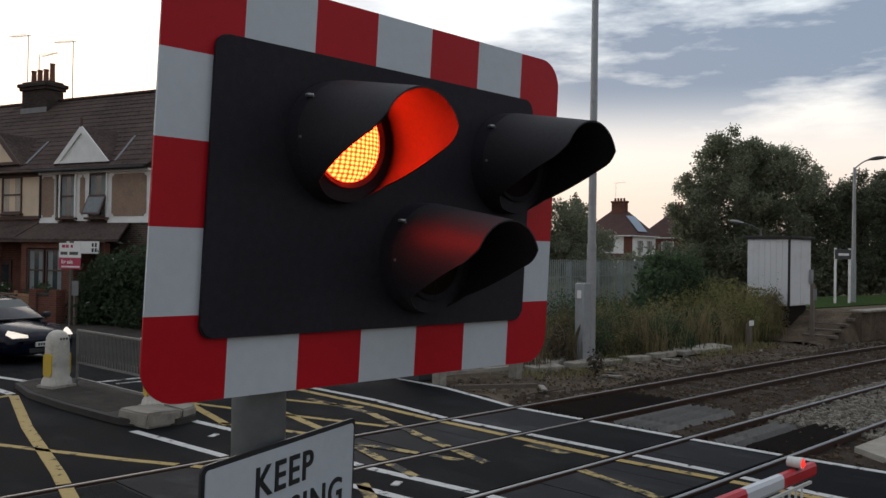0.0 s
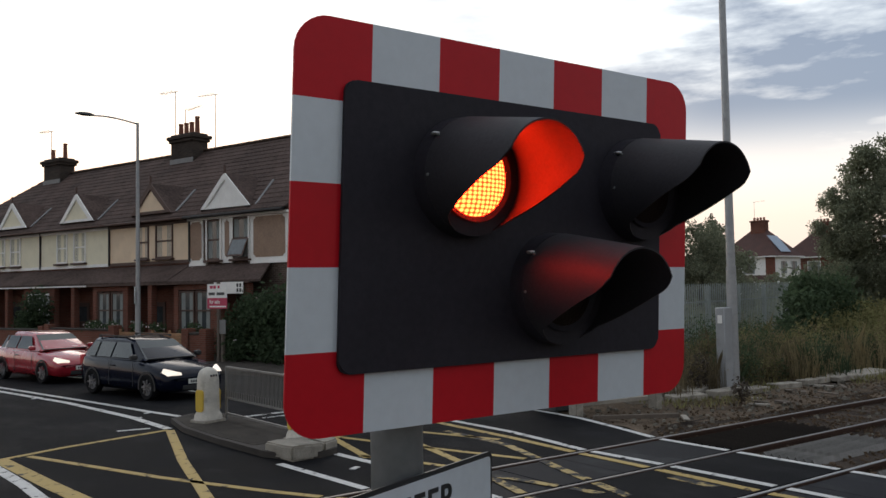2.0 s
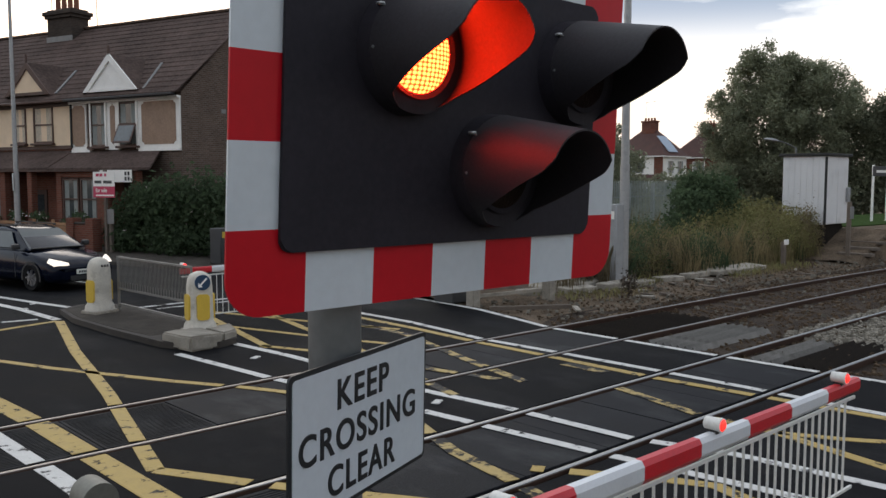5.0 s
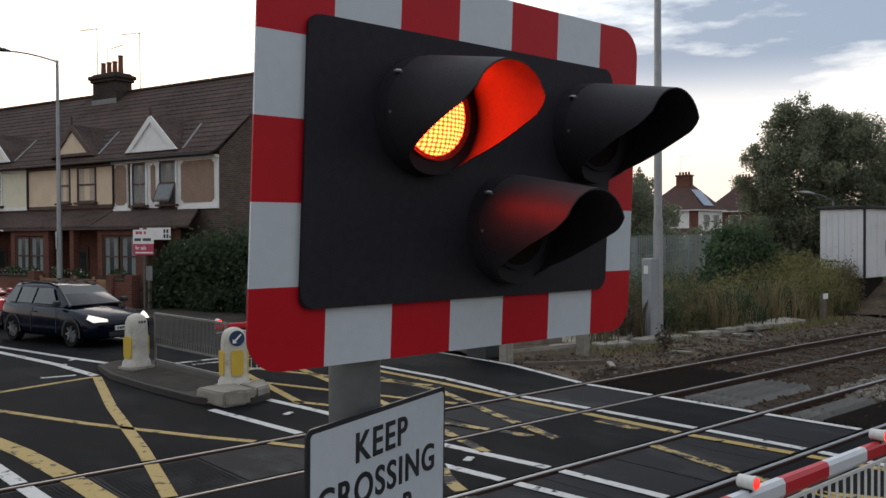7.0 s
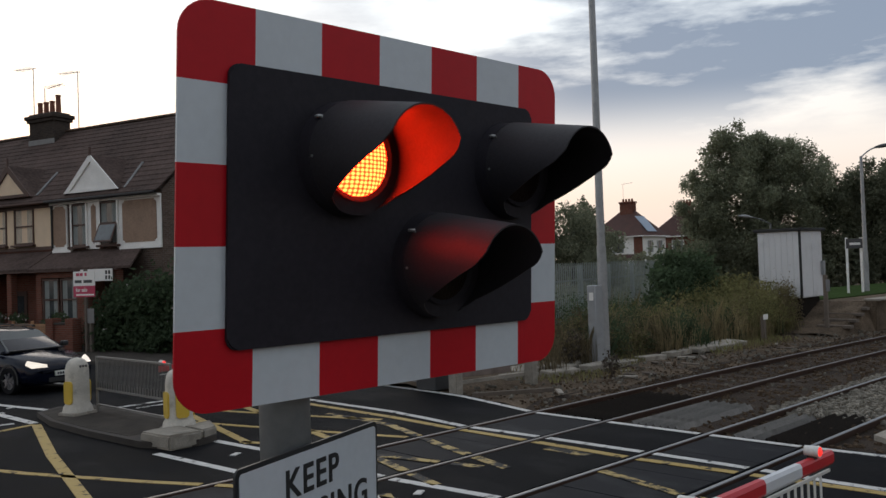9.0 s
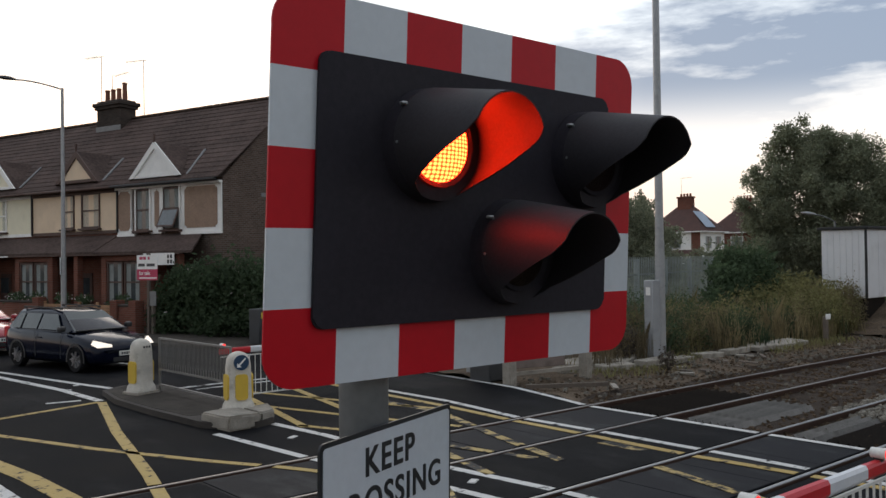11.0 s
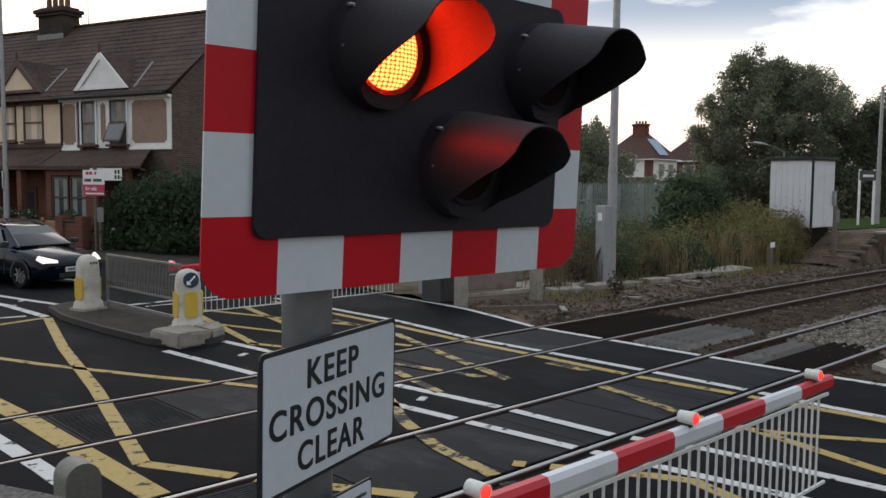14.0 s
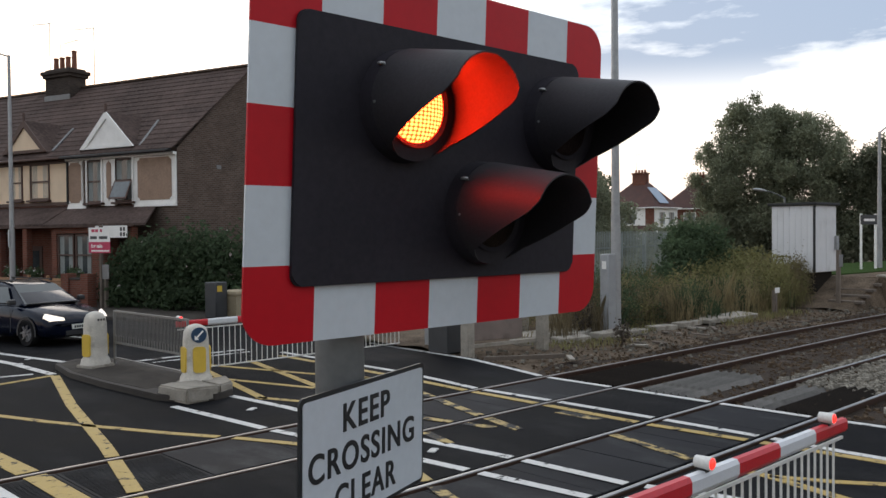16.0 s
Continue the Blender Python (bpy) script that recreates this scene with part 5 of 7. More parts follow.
tagged(part("name_board", bm, m_trim, None, "blank white board fixed under the porch roof", FRONT), category="board")
for k in range(4):
    bm = bmesh.new()
    box(bm, (1.34 + (k % 2) * 0.16, 1.301, 2.58 + (k // 2) * 0.19), (1.44 + (k % 2) * 0.16, 1.305, 2.72 + (k // 2) * 0.19))
    part("text_bar", bm, m_ink, bpy.data.objects["name_board"])


def at_front(x, y, z=0.0, turn=0):
    return FRONT @ pose(x, y, z, 0, 0, turn)


# front gardens
fence = thing("garden_fence", "new orange-brown horizontal slatted timber fence", "fence", at_front(2.45, 2.95, 0.11))
bm = bmesh.new()
box(bm, (0, 0, 0), (1.02, 0.025, 0.105), 0.006)
me_slat = mesh_of("slat", bm, m_fence, 0)
bm = bmesh.new()
box(bm, (-0.045, -0.03, 0), (0.045, 0.06, 1.06), 0.008)
me_post = mesh_of("fence_post", bm, m_fence, 0)
for i in range(4):
    for k in range(8):
        piece("slat", me_slat, fence, pose(0.02 + i * 1.06, 0.012 * (k % 2), 0.03 + k * 0.118))
for i in range(5):
    piece("fence_post", me_post, fence, pose(i * 1.06 - 0.02, -0.02, 0))
for a, b, hgt, mt, nm in ((1.15, 2.38, 1.02, m_redbrick, "low red brick garden wall with flat coping"), (6.85, 11.9, 1.08, m_redbrick, "brick front garden wall with flat coping"), (12.2, 17.9, 1.0, m_redbrick, "brick front garden wall with flat coping"), (18.1, 29.2, 1.0, m_brick, "brick front garden wall with flat coping")):
    w = thing("garden_wall", nm, "wall", at_front(a, 2.9, 0.1), "garden walls")
    bm = bmesh.new()
    box(bm, (0, 0, 0), (b - a, 0.22, hgt - 0.08))
    part("wall", bm, mt, w, smooth=0)
    bm = bmesh.new()
    box(bm, (-0.03, -0.03, hgt - 0.08), (b - a + 0.03, 0.25, hgt), 0.015)
    part("coping", bm, m_kerb, w)
    for x in (0.1, b - a - 0.1):
        bm = bmesh.new()
        box(bm, (x - 0.19, -0.08, 0), (x + 0.19, 0.30, hgt + 0.14), 0.01)
        part("pier", bm, mt, w, smooth=0)


def to_world(x, y, z):
    return tuple(FRONT @ Vector((x, y, z)))


def shrub(name, label, lumps, count, size, seed, mat=None, flowers=0):
    """lumps: (x, y, z, rx, ry, rz) in the terrace's axes."""
    world_lumps = [(*to_world(*l[:3]), l[4], l[3], l[5]) for l in lumps]
    b = thing(name, label, "shrub")
    c = np.mean(np.array(world_lumps)[:, :3], 0)
    bm = bmesh.new()
    for l in world_lumps[:6]:
        tube(bm, (c[0], c[1], 0.05), (l[0], l[1], l[2]), 0.05, 0.015, 6)
    part("stems", bm, m_bark, b)
    leaf_mesh("foliage", mat or m_leafbush, world_lumps, count, size, seed, b)
    if flowers:
        leaf_mesh("blossom", m_petal, [(l[0], l[1], l[2], l[3] * 1.03, l[4] * 1.03, l[5] * 1.03) for l in world_lumps], flowers, size * 0.7, seed + 1, b)
    return b


shrub("hedge", "large dark green untrimmed hedge beside the end house",
      [(0.6, 1.9, 1.1, 1.0, 0.9, 1.0), (-0.4, 1.9, 1.5, 1.1, 0.9, 1.1), (-1.6, 2.0, 1.6, 1.2, 0.9, 1.2), (-2.8, 1.9, 1.7, 1.2, 0.9, 1.2), (-4.0, 1.8, 1.6, 1.2, 0.9, 1.2), (0.3, 2.3, 0.6, 1.3, 0.7, 0.6), (-1.8, 2.4, 0.6, 2.0, 0.7, 0.6), (-4.0, 2.4, 0.6, 2.0, 0.7, 0.6), (0.6, 1.5, 2.1, 0.5, 0.5, 0.45), (-5.4, 1.6, 1.4, 1.2, 0.9, 1.1)], 16000, 0.085, 11, flowers=60)
shrub("garden_shrub", "small green shrub behind the brick garden wall", [(3.0, 2.2, 0.9, 0.5, 0.4, 0.55), (3.7, 2.1, 0.8, 0.4, 0.4, 0.4)], 900, 0.07, 13)
shrub("flower_bush", "straggling bush with pale flowers over the wall", [(7.6, 2.7, 1.15, 0.7, 0.35, 0.35), (8.9, 2.7, 1.2, 0.8, 0.35, 0.3), (6.2, 2.5, 1.2, 0.4, 0.3, 0.3), (4.9, 2.5, 1.2, 0.5, 0.3, 0.25)], 1500, 0.06, 15, flowers=160)
shrub("garden_tree", "leafy dark green bush in a front garden", [(15.0, 1.9, 1.9, 0.9, 0.7, 1.0), (15.6, 1.9, 1.2, 0.9, 0.7, 0.8)], 2600, 0.08, 17)

# estate agent's board
sale = thing("sale_board", "white and crimson for sale board on a timber post", "sign", at_front(0.52, 3.05, 0.1))
bm = bmesh.new()
box(bm, (-0.05, -0.05, 0), (0.05, 0.05, 2.85), 0.005)
part("post", bm, m_oldfence, sale)
for z0, z1, mt, nm in ((2.28, 2.78, m_trim, "white upper half"), (1.90, 2.28, m_salered, "crimson lower half")):
    bm = bmesh.new()
    box(bm, (-0.53, 0.052, z0), (0.53, 0.075, z1))
    part("panel", bm, mt, sale, nm, smooth=0)
for x, w, hh in ((-0.30, 0.16, 0.10), (-0.12, 0.14, 0.10), (0.10, 0.10, 0.10)):
    bm = bmesh.new()
    box(bm, (-x - w / 2, 0.0755, 2.62), (-x + w / 2, 0.079, 2.62 + hh))
    part("logo_shape", bm, m_salered, sale, smooth=0)
for x, w in ((-0.28, 0.34), (0.2, 0.42)):
    bm = bmesh.new()
    box(bm, (-x - w / 2, 0.0755, 2.38), (-x + w / 2, 0.079, 2.48))
    part("logo_shape", bm, m_darkpaint, sale, smooth=0)
lettering("lettering", "for sale", 0.19, m_trim, sale, pose(0.12, 0.078, 2.14, 90, 0, 180), 0.002)
bm = bmesh.new()
box(bm, (-0.5, 0.0755, 1.95), (0.4, 0.079, 2.0))
part("text_bar", bm, m_trim, sale, smooth=0)
small = thing("small_board", "small weathered board on a leaning post by the hedge", "sign", at_front(0.35, 3.0, 0.1))
bm = bmesh.new()
box(bm, (-0.05, -0.05, 0), (0.05, 0.05, 1.5))
part("post", bm, m_oldfence, small)
bm = bmesh.new()
box(bm, (-0.22, 0.052, 1.0), (0.22, 0.07, 1.5))
part("panel", bm, m_lead, small)


def street_lamp(name, m, height, reach, label, pole_r=0.085, mat=None, head=None):
    lamp = thing(name, label, "street lamp", m)
    mat = mat or m_galv
    bm = bmesh.new()
    tube(bm, (0, 0, 0), (0, 0, height * 0.3), pole_r * 1.25, pole_r * 1.2, 12)
    tube(bm, (0, 0, height * 0.3), (0, 0, height), pole_r, pole_r * 0.65, 12)
    part("pole", bm, mat, lamp)
    bm = bmesh.new()
    prev = (0, 0, height - 0.05)
    for k in range(1, 7):
        t = k / 6
        p = (reach * t, 0, height - 0.05 + 0.38 * math.sin(t * 1.45))
        tube(bm, prev, p, 0.032, 0.03, 8)
        prev = p
    part("arm", bm, mat, lamp)
    bm = bmesh.new()
    rows = []
    for k, (w, hh) in enumerate(((0.05, 0.04), (0.12, 0.09), (0.15, 0.11), (0.13, 0.09), (0.05, 0.04))):
        x = reach - 0.05 + k * 0.19
        z = height + 0.33 + 0.025 * k
        rows.append([bm.verts.new((x, w * math.cos(a * math.pi / 4), z + hh * math.sin(a * math.pi / 4) * (1 if a < 5 else 0.6))) for a in range(8)])
    for a, b in zip(rows, rows[1:]):
        for i in range(8):
            bm.faces.new((a[i], a[(i + 1) % 8], b[(i + 1) % 8], b[i]))
    bm.faces.new(rows[0][::-1])
    bm.faces.new(rows[-1])
    part("lantern", bm, head or m_darkpaint, lamp, "unlit grey lantern")
    return lamp


lp = street_lamp("street_lamp", at_front(5.2, 3.15, 0.1) @ pose(0, 0, 0, 0, 0, 35), 9.2, 1.75, "grey steel street lamp on the far pavement, unlit")
bm = bmesh.new()
box(bm, (-0.13, -0.13, 2.1), (0.13, -0.10, 2.75), 0.01)
part("notice", bm, m_trim, lp, "small white notice on the pole", pose(0, 0, 0, 0, 0, 110))

# ---- traffic island ----
isl = [(5.22, 12.25), (5.02, 11.0), (5.06, 9.4), (5.20, 7.75), (5.45, 7.28), (5.85, 7.12), (6.22, 7.25), (6.42, 7.7), (6.45, 9.4), (6.40, 11.2), (6.28, 12.35), (5.75, 12.62)]
bm = bmesh.new()
slab(bm, isl, -0.05, 0.10)
island = setting("traffic_island", bm, m_kerb, "raised kerbed traffic island with dirty concrete top")
bm = bmesh.new()
slab(bm, [(5.28, 12.15), (5.12, 11.0), (5.16, 9.4), (5.28, 8.35), (6.30, 8.25), (6.34, 9.4), (6.29, 11.2), (6.18, 12.2), (5.75, 12.48)], 0.098, 0.106)
part("island_top", bm, m_pavement, island)
def rough_block(name, outline, z0, z1, seed, label):
    """A cast block with chipped, uneven faces."""
    bm = bmesh.new()
    slab(bm, outline, z0, z1)
    bmesh.ops.bevel(bm, geom=list(bm.edges), offset=0.03, segments=2, affect="EDGES")
    bmesh.ops.triangulate(bm, faces=bm.faces[:])
    bmesh.ops.subdivide_edges(bm, edges=bm.edges[:], cuts=2, use_grid_fill=True)
    for v in bm.verts:
        n = noise.noise_vector((v.co.x * 7 + seed, v.co.y * 7, v.co.z * 9)) * 0.016 + noise.noise_vector((v.co.x * 22, v.co.y * 22 + seed, v.co.z * 22)) * 0.008
        v.co += n
    part(name, bm, m_concrete, island, label, smooth=25)


rough_block("nose_block", [(5.26, 7.88), (5.36, 7.10), (5.93, 7.14), (5.90, 7.90)], 0.0, 0.23, 1.0, "chipped pale concrete nose block")
rough_block("nose_block", [(5.96, 7.17), (6.30, 7.38), (6.50, 7.94), (5.93, 7.92)], 0.0, 0.22, 4.0, "chipped pale concrete nose block")


def bollard(m, label, arrow, h=1.06):
    b = thing("bollard", label, "bollard", m, "island bollards")
    bm = bmesh.new()
    rows = []
    for z, w, d in ((0.0, 0.26, 0.22), (0.16, 0.235, 0.20), (0.22, 0.205, 0.165), (0.5, 0.20, 0.16), (0.85, 0.195, 0.155), (0.98, 0.18, 0.142), (1.06, 0.145, 0.115), (1.10, 0.09, 0.075), (1.12, 0.03, 0.03)):
        ring = []
        for k in range(24):
            a = 2 * math.pi * k / 24
            c, s = math.cos(a), math.sin(a)
            e = 0.55
            ring.append(bm.verts.new((w * math.copysign(abs(c) ** e, c), d * math.copysign(abs(s) ** e, s), z * h / 1.12)))
        rows.append(ring)
    for a, c in zip(rows, rows[1:]):
        for k in range(24):
            bm.faces.new((a[k], a[(k + 1) % 24], c[(k + 1) % 24], c[k]))
    bm.faces.new(rows[-1])
    part("shell", bm, m_bollard, b, "dirty white plastic shell", smooth=50)
    bm = bmesh.new()
    box(bm, (-0.265, -0.225, -0.02), (0.265, 0.225, 0.07), 0.03, 2)
    part("foot", bm, m_concrete, b, "stained base")
    for turn, off in ((0, 0.172), (90, 0.205), (180, 0.172), (270, 0.205)) if arrow else ((90, 0.205), (270, 0.205)):
        bm = bmesh.new()
        sheet(bm, rounded(-0.105, 0.105, 0.22, 0.64, 0.06), -off - 0.012, -off + 0.03)
        part("yellow_panel", bm, m_bollyellow, b, "yellow reflective panel", pose(0, 0, 0, 0, 0, turn))
    if arrow:
        bm = bmesh.new()
        tube(bm, (0, -0.140, 0.83), (0, -0.170, 0.83), 0.125, None, 28)
        disc = part("arrow_sign", bm, m_blue, b, "round blue sign")
        bm = bmesh.new()
        pts = [(-0.075, -0.075), (0.0, -0.075), (-0.028, -0.047), (0.075, 0.056), (0.056, 0.075), (-0.047, -0.028), (-0.075, 0.0)]
        sheet(bm, [(x, z + 0.83) for x, z in pts], -0.174, -0.1702)
        part("arrow", bm, m_trim, disc, "white arrow", smooth=0)
    else:
        for k in range(3):
            bm = bmesh.new()
            box(bm, (-0.06 + k * 0.062, -0.158, 0.885), (-0.03 + k * 0.062, -0.12, 0.925))
            part("text_bar", bm, m_darkpaint, b, smooth=0)
    return b


bollard(pose(5.63, 11.30, 0.09, 0, 0, 18), "dirty white island bollard with yellow panels", False)
bollard(pose(5.97, 7.98, 0.12, 0, 0, -8), "white island bollard with round blue arrow sign and yellow panels", True, 1.0)

guard = thing("guard_rail", "grey galvanised pedestrian guard rail on the island", "guard rail", pose(6.0, 11.3, 0.09, 0, 0, -87.5))
L = 2.75
for x in (0, L):
    bm = bmesh.new()
    tube(bm, (x, 0, 0), (x, 0, 1.05), 0.026, None, 10)
    part("post", bm, m_rail_grey, guard)
for z in (0.14, 0.44, 1.04):
    bm = bmesh.new()
    bar(bm, (0, 0, z), (L, 0, z), 0.04, 0.035)
    part("rail", bm, m_rail_grey, guard)
bm = bmesh.new()
box(bm, (-0.0045, -0.0045, 0), (0.0045, 0.0045, 0.60))
me = mesh_of("baluster", bm, m_rail_grey, 0)
bm = bmesh.new()
box(bm, (-0.020, -0.006, 0), (0.020, 0.006, 0.11))
me2 = mesh_of("short_baluster", bm, m_rail_grey, 0)
for k in range(53):
    piece("baluster", me, guard, pose(0.05 + k * 0.05, 0, 0.44))
for k in range(27):
    piece("short_baluster", me2, guard, pose(0.06 + k * 0.1, 0.012, 0.46))

# ---- cars ----


def car(m, paint, label, estate, group):
    """A family car, its front towards +x, its right side towards -y."""
    c = thing("car", label, "car", m, group)
    half = 0.86
    st = [(2.15, 0.30, 0.52, 0.60), (2.08, 0.22, 0.62, 0.74), (1.85, 0.19, 0.74, 0.82), (1.3, 0.18, 0.86, 0.86), (0.75, 0.18, 0.93, 0.865), (0.0, 0.18, 0.95, 0.865), (-1.0, 0.18, 0.97, 0.865), (-1.75, 0.20, 0.99, 0.85), (-2.0, 0.26, 0.98, 0.80), (-2.08, 0.36, 0.90, 0.74)]
    bm = bmesh.new()
    rows = []
    for x, zb, zt, w in st:
        prof = [(0.0, zb), (w * 0.80, zb), (w * 0.97, zb + 0.09), (w, zb + 0.25), (w * 1.0, (zb + zt) / 2 + 0.1), (w * 0.965, zt - 0.05), (w * 0.88, zt), (0.0, zt + 0.045)]
        ring = [bm.verts.new((x, y, z)) for y, z in prof] + [bm.verts.new((x, -y, z)) for y, z in prof[-2:0:-1]]
        rows.append(ring)
    n = len(rows[0])
    for a, b in zip(rows, rows[1:]):
        for i in range(n):
            bm.faces.new((a[i], b[i], b[(i + 1) % n], a[(i + 1) % n]))
    bm.faces.new(rows[0])
    bm.faces.new(rows[-1][::-1])
    body = part("body", bm, paint, c, "glossy painted body", smooth=55)
    # cabin
    tail = -1.97 if estate else -1.75
    cab = [(1.05, 0.93, 0.93, 0.76, 0.76), (0.25, 0.93, 1.40, 0.80, 0.60), (-0.2, 0.93, 1.465, 0.81, 0.60), (-1.0, 0.93, 1.465, 0.81, 0.60), (tail + (0.32 if estate else 0.75), 0.94, 1.43, 0.79, 0.58), (tail, 0.94, 0.99, 0.76, 0.72)]
    bm = bmesh.new()
    rows = []
    for x, z0, z1, w0, w1 in cab:
        rows.append([bm.verts.new(p) for p in ((x, w0, z0), (x, w1, max(z0 + 0.01, z1 - 0.05)), (x, w1 * 0.85, z1 + 0.012), (x, -w1 * 0.85, z1 + 0.012), (x, -w1, max(z0 + 0.01, z1 - 0.05)), (x, -w0, z0))])
    for a, b in zip(rows, rows[1:]):
        for i in range(5):
            bm.faces.new((a[i], b[i], b[i + 1], a[i + 1]))
    bm.faces.new(rows[0])
    bm.faces.new(rows[-1][::-1])
    part("cabin", bm, paint, c, "painted roof and pillars", smooth=30)

    def pane(pts, nm):
        bm = bmesh.new()
        v = [bm.verts.new(p) for p in pts]
        f = bm.faces.new(v)
        f.normal_update()
        r = bmesh.ops.extrude_face_region(bm, geom=[f])
        for q in r["geom"]:
            if isinstance(q, bmesh.types.BMVert):
                q.co += f.normal * 0.008
        part(nm, bm, m_carglass, c, smooth=0)

    pane([(0.99, -0.70, 0.972), (0.99, 0.70, 0.972), (0.285, 0.54, 1.395), (0.285, -0.54, 1.395)], "windscreen")
    top, low = 1.355, 0.985
    for s in (-1, 1):
        spans = ((0.62, 0.20, -0.42), (-0.50, -0.50, -1.18), (-1.27, -1.27, tail + 0.30 if estate else -1.5))
        for xl, xt, xr in spans:
            yl, yt = s * 0.806, s * 0.640
            q = [(xl, yl, low), (xr, yl, low), (xr + (0.0 if xr > -1.3 else 0.14), yt, top), (xt, yt, top)]
            pane(q if s < 0 else q[::-1], "side_window")
    pane([(tail + 0.01, 0.62, 1.03), (tail + 0.01, -0.62, 1.03), (tail + (0.30 if estate else 0.72), -0.5, 1.395), (tail + (0.30 if estate else 0.72), 0.5, 1.395)], "rear_window")
    for x in (1.30, -1.315):
        for s in (-1, 1):
            bm = bmesh.new()
            prof = [(0.20, 0.02), (0.29, 0.0), (0.312, 0.03), (0.315, 0.10), (0.312, 0.17), (0.29, 0.20), (0.20, 0.18)]
            rings = []
            for k in range(28):
                a = 2 * math.pi * k / 28
                rings.append([bm.verts.new((r * math.cos(a), -yy, r * math.sin(a))) for r, yy in prof])
            for k in range(28):
                for i in range(len(prof) - 1):
                    bm.faces.new((rings[k][i], rings[k][i + 1], rings[(k + 1) % 28][i + 1], rings[(k + 1) % 28][i]))
            wheel = part("wheel", bm, m_tyre, c, "black tyre", pose(x, s * 0.885, 0.315, 0, 0, 0 if s > 0 else 180))
            bm = bmesh.new()
            tube(bm, (0, -0.035, 0), (0, -0.16, 0), 0.20, 0.20, 24)
            for k in range(7):
                a = 2 * math.pi * k / 7
                bar(bm, (0.04 * math.cos(a), -0.022, 0.04 * math.sin(a)), (0.19 * math.cos(a), -0.018, 0.19 * math.sin(a)), 0.05, 0.03)
            part("rim", bm, m_rim, wheel, "silver alloy rim")
            bm = bmesh.new()
            for k in range(18):
                a0, a1 = math.pi * (k - 1.0) / 16, math.pi * k / 16
                v = [bm.verts.new((x + r * math.cos(a), s * 0.872, 0.315 + r * math.sin(a))) for a, r in ((a0, 0.33), (a1, 0.33), (a1, 0.385), (a0, 0.385))]
                bm.faces.new(v)
            part("wheel_arch", bm, m_plastic, c, "dark wheel-arch lip")
    for s in (-1, 1):
        bm = bmesh.new()
        v = [bm.verts.new(p) for p in ((2.095, s * 0.42, 0.61), (2.085, s * 0.43, 0.67), (1.82, s * 0.735, 0.775), (1.85, s * 0.805, 0.69), (2.02, s * 0.745, 0.61))]
        w = [bm.verts.new((p.co.x + 0.05, p.co.y + s * 0.012, p.co.z + 0.01)) for p in v]
        bm.faces.new(w)
        bm.faces.new(v[::-1])
        for i in range(5):
            bm.faces.new((v[i], v[(i + 1) % 5], w[(i + 1) % 5], w[i]))
        part("headlight", bm, m_headlamp, c, "lit headlight")
        bm = bmesh.new()
        box(bm, (0.72, s * 0.83, 0.96), (0.88, s * 1.0, 1.09), 0.04, 2)
        part("mirror", bm, m_plastic if estate else paint, c, "door mirror")
        bm = bmesh.new()
        box(bm, (-2.10, s * 0.60, 0.72), (-1.90, s * 0.80, 1.0), 0.03)
        part("tail_light", bm, m_boomred, c)
        bm = bmesh.new()
        box(bm, (-0.47, s * 0.868, 0.30), (-0.455, s * 0.871, 0.94))
        part("door_seam", bm, m_plastic, c)
        bm = bmesh.new()
        box(bm, (0.66, s * 0.868, 0.30), (0.675, s * 0.871, 0.90))
        part("door_seam", bm, m_plastic, c)
        bm = bmesh.new()
        box(bm, (-0.40, s * 0.866, 0.78), (-0.20, s * 0.885, 0.81), 0.006)
        part("door_handle", bm, m_plastic, c)
        if estate:
            bm = bmesh.new()
            bar(bm, (0.15, s * 0.52, 1.50), (-1.58, s * 0.52, 1.51), 0.035, 0.03)
            for x in (0.1, -0.8, -1.55):
                box(bm, (x, s * 0.50, 1.46), (x + 0.08, s * 0.54, 1.51))
            part("roof_rail", bm, m_plastic, c, "black roof rail")
    bm = bmesh.new()
    box(bm, (2.05, -0.42, 0.25), (2.162, 0.42, 0.38), 0.02)
    part("grille", bm, m_plastic, c, "black lower grille")
    bm = bmesh.new()
    box(bm, (2.09, -0.26, 0.40), (2.185, 0.26, 0.51), 0.004)
    plate = part("number_plate", bm, m_plate, c, "white number plate")
    for k in range(7):
        bm = bmesh.new()
        box(bm, (2.1855, -0.215 + k * 0.063, 0.427), (2.188, -0.172 + k * 0.063, 0.485))
        part("text_bar", bm, m_ink, plate, smooth=0)
    bm = bmesh.new()
    box(bm, (1.02, -0.68, 0.955), (1.09, 0.68, 0.985), 0.01)
    part("wiper_cowl", bm, m_plastic, c)
    return c


def car_pose(front, rear):
    """From the middle points of the two axles."""
    d = Vector(front) - Vector(rear)
    mid = Vector(front) - d.normalized() * 1.30
    return pose(mid.x, mid.y, 0.0, 0, 0, math.degrees(math.atan2(d.y, d.x)))


car(car_pose((6.78, 16.45), (6.14, 18.97)), m_carblue, "dark blue estate car waiting with lit headlights", True, "queue of cars")
car(car_pose((5.62, 22.7), (4.97, 25.2)), m_carred, "red hatchback waiting behind the blue estate car", False, "queue of cars")

# ---- beyond the tracks ----


